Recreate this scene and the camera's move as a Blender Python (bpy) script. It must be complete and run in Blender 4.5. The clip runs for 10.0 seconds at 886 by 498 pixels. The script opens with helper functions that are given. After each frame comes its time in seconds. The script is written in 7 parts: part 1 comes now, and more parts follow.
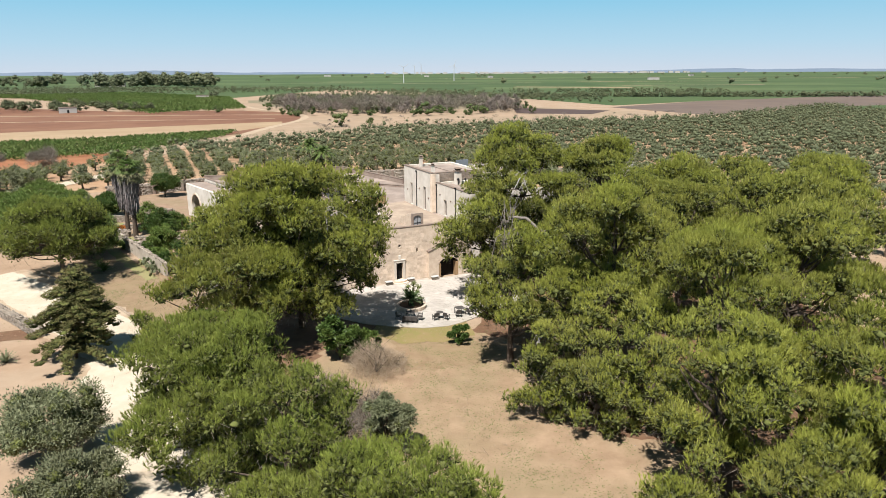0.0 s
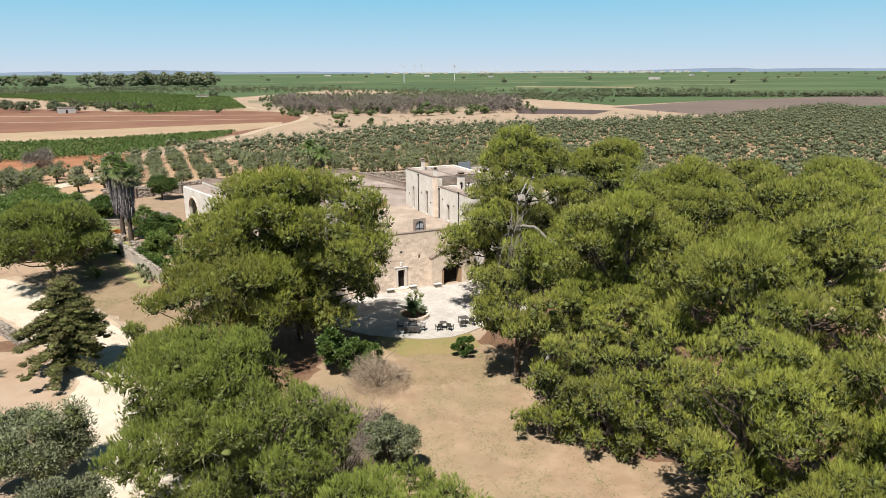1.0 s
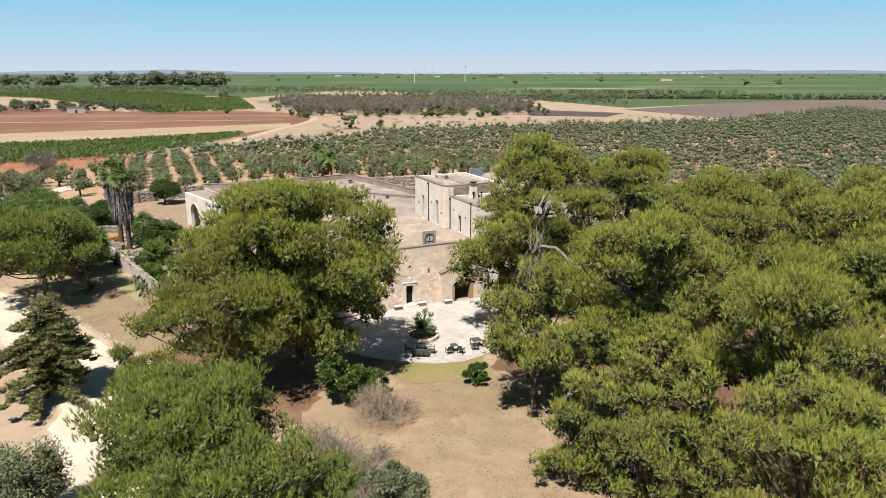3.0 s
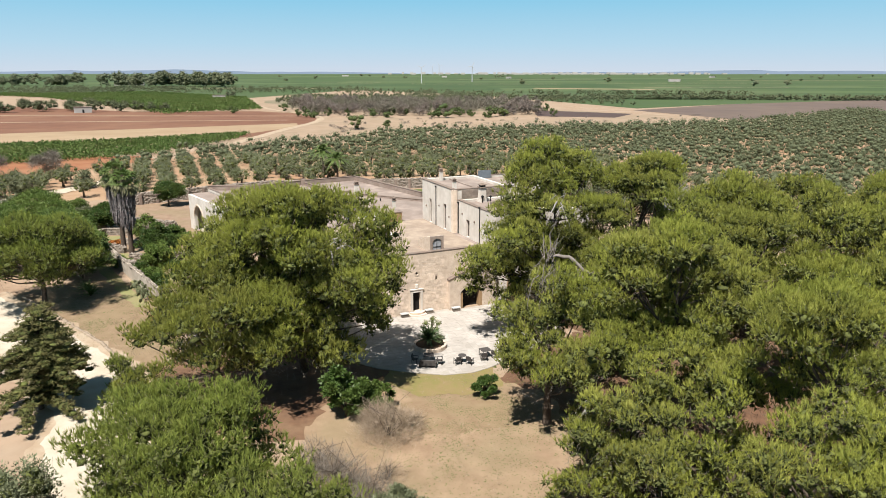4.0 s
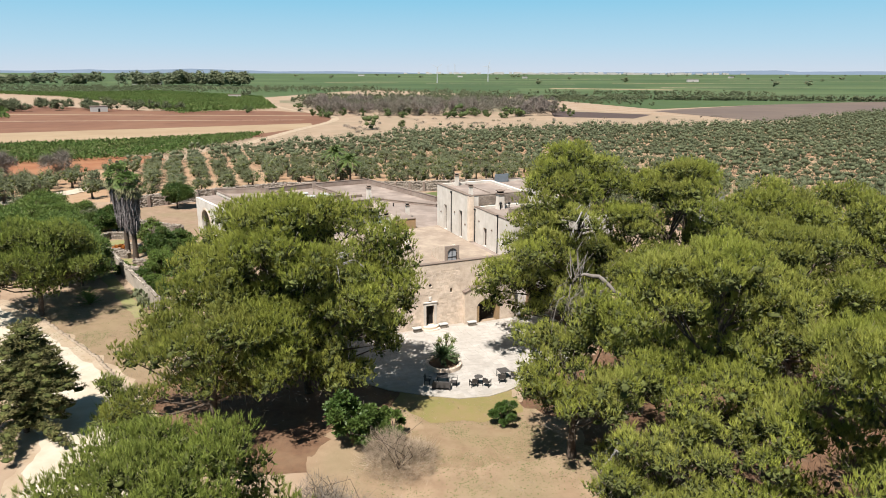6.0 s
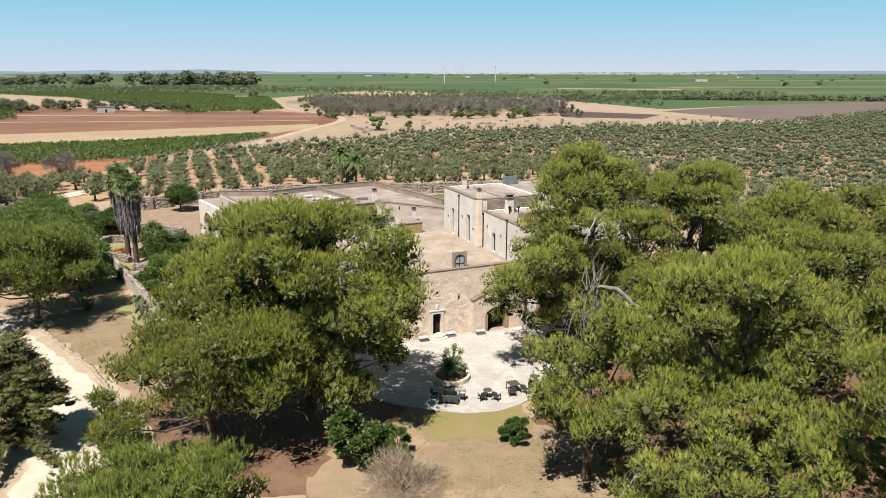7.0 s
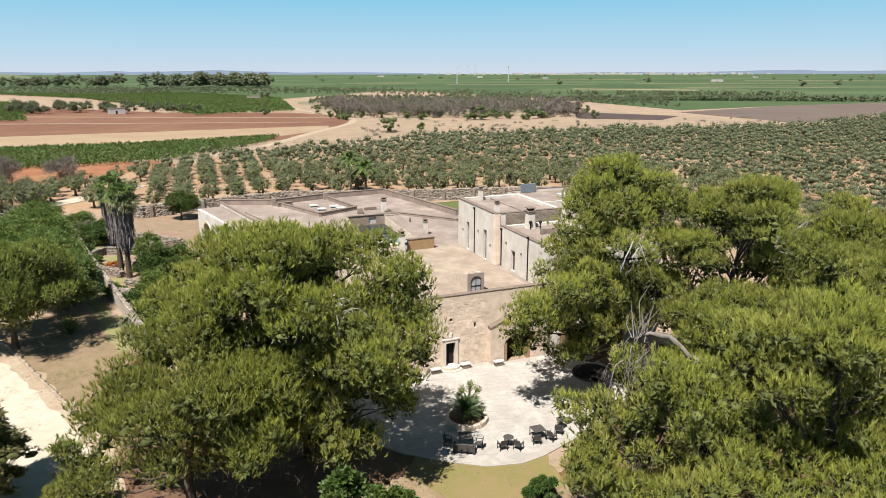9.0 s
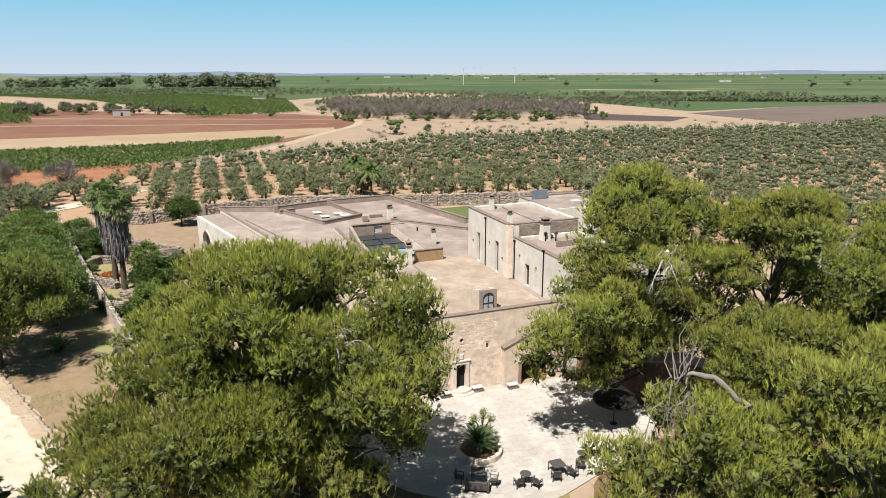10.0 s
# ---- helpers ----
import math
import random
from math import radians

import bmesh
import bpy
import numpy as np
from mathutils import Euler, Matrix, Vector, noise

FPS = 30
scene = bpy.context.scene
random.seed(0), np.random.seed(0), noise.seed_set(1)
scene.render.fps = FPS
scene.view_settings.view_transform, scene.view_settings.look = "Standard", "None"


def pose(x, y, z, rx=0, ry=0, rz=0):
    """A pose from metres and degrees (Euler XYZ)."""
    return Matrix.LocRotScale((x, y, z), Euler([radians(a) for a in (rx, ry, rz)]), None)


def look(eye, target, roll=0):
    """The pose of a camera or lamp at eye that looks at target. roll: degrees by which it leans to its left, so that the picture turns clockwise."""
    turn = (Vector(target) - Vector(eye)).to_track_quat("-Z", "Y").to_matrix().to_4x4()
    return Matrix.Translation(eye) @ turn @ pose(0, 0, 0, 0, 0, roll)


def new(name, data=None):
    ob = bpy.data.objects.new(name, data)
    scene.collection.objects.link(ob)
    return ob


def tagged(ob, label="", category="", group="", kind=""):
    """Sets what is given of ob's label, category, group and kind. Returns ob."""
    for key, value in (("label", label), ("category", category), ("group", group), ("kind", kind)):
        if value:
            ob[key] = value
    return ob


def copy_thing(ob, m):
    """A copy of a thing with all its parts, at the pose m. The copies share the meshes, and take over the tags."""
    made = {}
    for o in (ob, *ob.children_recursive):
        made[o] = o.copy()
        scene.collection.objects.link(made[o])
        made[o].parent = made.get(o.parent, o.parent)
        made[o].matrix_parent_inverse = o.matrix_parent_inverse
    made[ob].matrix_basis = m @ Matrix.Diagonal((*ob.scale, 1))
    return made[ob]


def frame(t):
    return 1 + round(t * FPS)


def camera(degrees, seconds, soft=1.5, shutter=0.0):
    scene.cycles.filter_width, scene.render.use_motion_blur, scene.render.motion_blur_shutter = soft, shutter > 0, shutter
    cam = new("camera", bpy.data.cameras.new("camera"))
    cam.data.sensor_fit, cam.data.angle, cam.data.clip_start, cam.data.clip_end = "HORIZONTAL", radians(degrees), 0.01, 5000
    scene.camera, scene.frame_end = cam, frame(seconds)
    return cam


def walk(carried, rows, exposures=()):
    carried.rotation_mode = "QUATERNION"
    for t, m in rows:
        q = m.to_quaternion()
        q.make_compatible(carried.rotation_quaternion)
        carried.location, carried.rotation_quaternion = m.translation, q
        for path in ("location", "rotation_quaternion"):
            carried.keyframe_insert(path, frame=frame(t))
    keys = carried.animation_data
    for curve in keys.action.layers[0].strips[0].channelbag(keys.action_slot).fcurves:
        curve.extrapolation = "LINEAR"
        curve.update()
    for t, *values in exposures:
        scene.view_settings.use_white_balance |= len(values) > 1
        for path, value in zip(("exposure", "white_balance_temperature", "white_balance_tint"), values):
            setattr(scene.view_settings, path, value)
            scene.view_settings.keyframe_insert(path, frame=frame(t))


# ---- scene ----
cam = camera(67.1, 10.0, soft=0.9)
PATH = [
    (0, (0.047, 0.941, 27.107), (0.046, 2.873, 26.588), -0.3),
    (0.5, (-0.185, 2.298, 27.176), (-0.186, 4.23, 26.656), -0.3),
    (1, (-0.296, 3.679, 27.303), (-0.298, 5.61, 26.783), -0.3),
    (1.5, (-0.336, 4.996, 27.441), (-0.342, 6.927, 26.922), -0.1),
    (2, (-0.366, 6.295, 27.579), (-0.379, 8.226, 27.059), -0.1),
    (2.5, (-0.432, 7.552, 27.639), (-0.453, 9.483, 27.12), -0.1),
    (4, (-0.78, 11.191, 27.719), (-0.828, 13.122, 27.201), 0.0),
    (4.5, (-0.875, 12.354, 27.715), (-0.934, 14.285, 27.197), 0.0),
    (5, (-0.953, 13.51, 27.698), (-1.022, 15.44, 27.179), 0.0),
    (5.5, (-0.991, 14.692, 27.698), (-1.071, 16.622, 27.179), 0.1),
    (7, (-1.194, 18.579, 27.627), (-1.306, 20.507, 27.109), -0.0),
    (7.5, (-1.325, 20.182, 27.606), (-1.447, 22.11, 27.087), -0.0),
    (8, (-1.455, 21.953, 27.606), (-1.586, 23.881, 27.087), -0.1),
    (8.5, (-1.611, 23.857, 27.667), (-1.752, 25.784, 27.149), -0.2),
    (9, (-1.862, 25.929, 27.751), (-2.01, 27.855, 27.234), -0.1),
    (9.5, (-2.176, 28.11, 27.859), (-2.333, 30.035, 27.343), -0.1),
    (10, (-2.563, 30.276, 27.906), (-2.729, 32.201, 27.391), -0.2),
]
walk(cam, [(t, look(eye, target, roll)) for t, eye, target, roll in PATH])

# ---- world, sun, exposure ----
SUN_FROM = Vector((-0.36, -0.93, 0.0)).normalized()
SUN_ELEV = 61.0
world = bpy.data.worlds.new("sky_world")
scene.world = world
world.use_nodes = True
wn = world.node_tree.nodes
wl = world.node_tree.links
sky = wn.new("ShaderNodeTexSky")
sky.sky_type = "NISHITA"
sky.sun_disc = False
sky.sun_elevation = radians(SUN_ELEV)
sky.sun_rotation = math.atan2(SUN_FROM.x, SUN_FROM.y)
sky.air_density, sky.dust_density, sky.ozone_density, sky.altitude = 0.5, 0.0, 3.5, 10.0
tint = wn.new("ShaderNodeMix")
tint.data_type, tint.blend_type = "RGBA", "MULTIPLY"
tint.inputs["Factor"].default_value = 1.0
tint.inputs["B"].default_value = (0.62, 0.66, 0.67, 1)
wl.new(sky.outputs[0], tint.inputs["A"])
# summer haze: thick and grey along the horizon, thinning upwards
haze = wn.new("ShaderNodeMix")
haze.data_type = "RGBA"
up = wn.new("ShaderNodeTexCoord")
height_of = wn.new("ShaderNodeSeparateXYZ")
wl.new(up.outputs["Generated"], height_of.inputs[0])
band = wn.new("ShaderNodeValToRGB")
band.color_ramp.elements[0].position, band.color_ramp.elements[0].color = 0.0, (5.6, 6.4, 7.4, 1)
band.color_ramp.elements[1].position, band.color_ramp.elements[1].color = 0.10, (2.3, 5.4, 7.4, 1)
mid = band.color_ramp.elements.new(0.035)
mid.color = (4.2, 6.2, 7.6, 1)
wl.new(height_of.outputs["Z"], band.inputs["Fac"])
fade = wn.new("ShaderNodeMapRange")
fade.inputs["From Min"].default_value, fade.inputs["From Max"].default_value = 0.10, 0.5
fade.inputs["To Min"].default_value, fade.inputs["To Max"].default_value = 1.0, 0.2
wl.new(height_of.outputs["Z"], fade.inputs["Value"])
wl.new(fade.outputs["Result"], haze.inputs["Factor"])
wl.new(band.outputs["Color"], haze.inputs["B"])
wl.new(tint.outputs["Result"], haze.inputs["A"])
wl.new(haze.outputs["Result"], wn["Background"].inputs[0])
wn["Background"].inputs[1].default_value = 0.0502

sun = new("sun", bpy.data.lights.new("sun", "SUN"))
sun.data.energy, sun.data.angle, sun.data.color = 5.0, radians(0.55), (1.0, 0.97, 0.92)
sun_dir = Vector((SUN_FROM.x * math.cos(radians(SUN_ELEV)), SUN_FROM.y * math.cos(radians(SUN_ELEV)), math.sin(radians(SUN_ELEV))))
sun.matrix_world = look(sun_dir * 100, (0, 0, 0))
scene.view_settings.exposure = 1.14

# ---- materials ----
ALBEDO = 0.5  # keeps all base colours in one range


def material(name, colour, colour_b=None, scale=1.0, rough=0.9, bump=0.0, bump_scale=8.0, stain=None, stain_scale=0.2, stain_amount=0.5, translucent=0.0, per_object=0.0, metal=0.0, streak=None, blade=0.0):
    """Two-scale procedural surface: grain between two colours, larger stains, fine relief."""
    colour, colour_b, stain, streak = (c and tuple(k * ALBEDO for k in c) for c in (colour, colour_b, stain, streak))
    m = bpy.data.materials.new(name)
    m.use_nodes = True
    n, l = m.node_tree.nodes, m.node_tree.links
    b = n["Principled BSDF"]
    b.inputs["Roughness"].default_value = rough
    b.inputs["Metallic"].default_value = metal
    b.inputs["Specular IOR Level"].default_value = 0.25
    geo = n.new("ShaderNodeNewGeometry")
    tex = n.new("ShaderNodeTexNoise")
    tex.inputs["Scale"].default_value = scale
    tex.inputs["Detail"].default_value = 5.0
    tex.inputs["Roughness"].default_value = 0.65
    l.new(geo.outputs["Position"], tex.inputs["Vector"])
    ramp = n.new("ShaderNodeValToRGB")
    cb = colour_b or tuple(c * 0.72 for c in colour)
    ramp.color_ramp.elements[0].position, ramp.color_ramp.elements[1].position = 0.32, 0.68
    ramp.color_ramp.elements[0].color, ramp.color_ramp.elements[1].color = (*cb, 1), (*colour, 1)
    l.new(tex.outputs["Fac"], ramp.inputs["Fac"])
    out = ramp.outputs["Color"]
    if stain:
        big = n.new("ShaderNodeTexNoise")
        big.inputs["Scale"].default_value = stain_scale
        big.inputs["Detail"].default_value = 6.0
        big.inputs["Roughness"].default_value = 0.6
        l.new(geo.outputs["Position"], big.inputs["Vector"])
        r2 = n.new("ShaderNodeValToRGB")
        r2.color_ramp.elements[0].position, r2.color_ramp.elements[1].position = 0.42, 0.66
        l.new(big.outputs["Fac"], r2.inputs["Fac"])
        amt = n.new("ShaderNodeMath")
        amt.operation = "MULTIPLY"
        amt.inputs[1].default_value = stain_amount
        l.new(r2.outputs["Color"], amt.inputs[0])
        mix = n.new("ShaderNodeMix")
        mix.data_type = "RGBA"
        l.new(amt.outputs[0], mix.inputs["Factor"])
        l.new(out, mix.inputs["A"])
        mix.inputs["B"].default_value = (*stain, 1)
        out = mix.outputs["Result"]
    if streak:
        # rain streaks: noise drawn out along the height
        sm = n.new("ShaderNodeMapping")
        sm.inputs["Scale"].default_value = (1.3, 1.3, 0.14)
        l.new(geo.outputs["Position"], sm.inputs["Vector"])
        sn = n.new("ShaderNodeTexNoise")
        sn.inputs["Scale"].default_value = 1.0
        sn.inputs["Detail"].default_value = 7.0
        sn.inputs["Roughness"].default_value = 0.7
        l.new(sm.outputs["Vector"], sn.inputs["Vector"])
        sr = n.new("ShaderNodeMapRange")
        sr.inputs["From Min"].default_value, sr.inputs["From Max"].default_value = 0.48, 0.68
        sr.inputs["To Max"].default_value = 0.42
        l.new(sn.outputs["Fac"], sr.inputs["Value"])
        sx = n.new("ShaderNodeMix")
        sx.data_type = "RGBA"
        l.new(sr.outputs["Result"], sx.inputs["Factor"])
        l.new(out, sx.inputs["A"])
        sx.inputs["B"].default_value = (*streak, 1)
        out = sx.outputs["Result"]
    if blade:
        # each leaf blade a little lighter or darker than its neighbour
        bv = n.new("ShaderNodeMapRange")
        bv.inputs["To Min"].default_value, bv.inputs["To Max"].default_value = 1 - blade, 1 + blade
        l.new(geo.outputs["Random Per Island"], bv.inputs["Value"])
        bh = n.new("ShaderNodeHueSaturation")
        l.new(bv.outputs["Result"], bh.inputs["Value"])
        l.new(out, bh.inputs["Color"])
        out = bh.outputs["Color"]
    if per_object:
        info = n.new("ShaderNodeObjectInfo")
        mr = n.new("ShaderNodeMapRange")
        mr.inputs["To Min"].default_value, mr.inputs["To Max"].default_value = 1 - per_object, 1 + per_object
        l.new(info.outputs["Random"], mr.inputs["Value"])
        hsv = n.new("ShaderNodeHueSaturation")
        l.new(mr.outputs["Result"], hsv.inputs["Value"])
        l.new(out, hsv.inputs["Color"])
        out = hsv.outputs["Color"]
    l.new(out, b.inputs["Base Color"])
    if bump:
        t2 = n.new("ShaderNodeTexNoise")
        t2.inputs["Scale"].default_value = bump_scale
        t2.inputs["Detail"].default_value = 6.0
        l.new(geo.outputs["Position"], t2.inputs["Vector"])
        bp = n.new("ShaderNodeBump")
        bp.inputs["Strength"].default_value = 0.8
        bp.inputs["Distance"].default_value = bump
        l.new(t2.outputs["Fac"], bp.inputs["Height"])
        l.new(bp.outputs["Normal"], b.inputs["Normal"])
    if translucent:
        tr = n.new("ShaderNodeBsdfTranslucent")
        l.new(out, tr.inputs["Color"])
        ms = n.new("ShaderNodeMixShader")
        ms.inputs["Fac"].default_value = translucent
        l.new(b.outputs[0], ms.inputs[1])
        l.new(tr.outputs[0], ms.inputs[2])
        l.new(ms.outputs[0], n["Material Output"].inputs["Surface"])
    return m


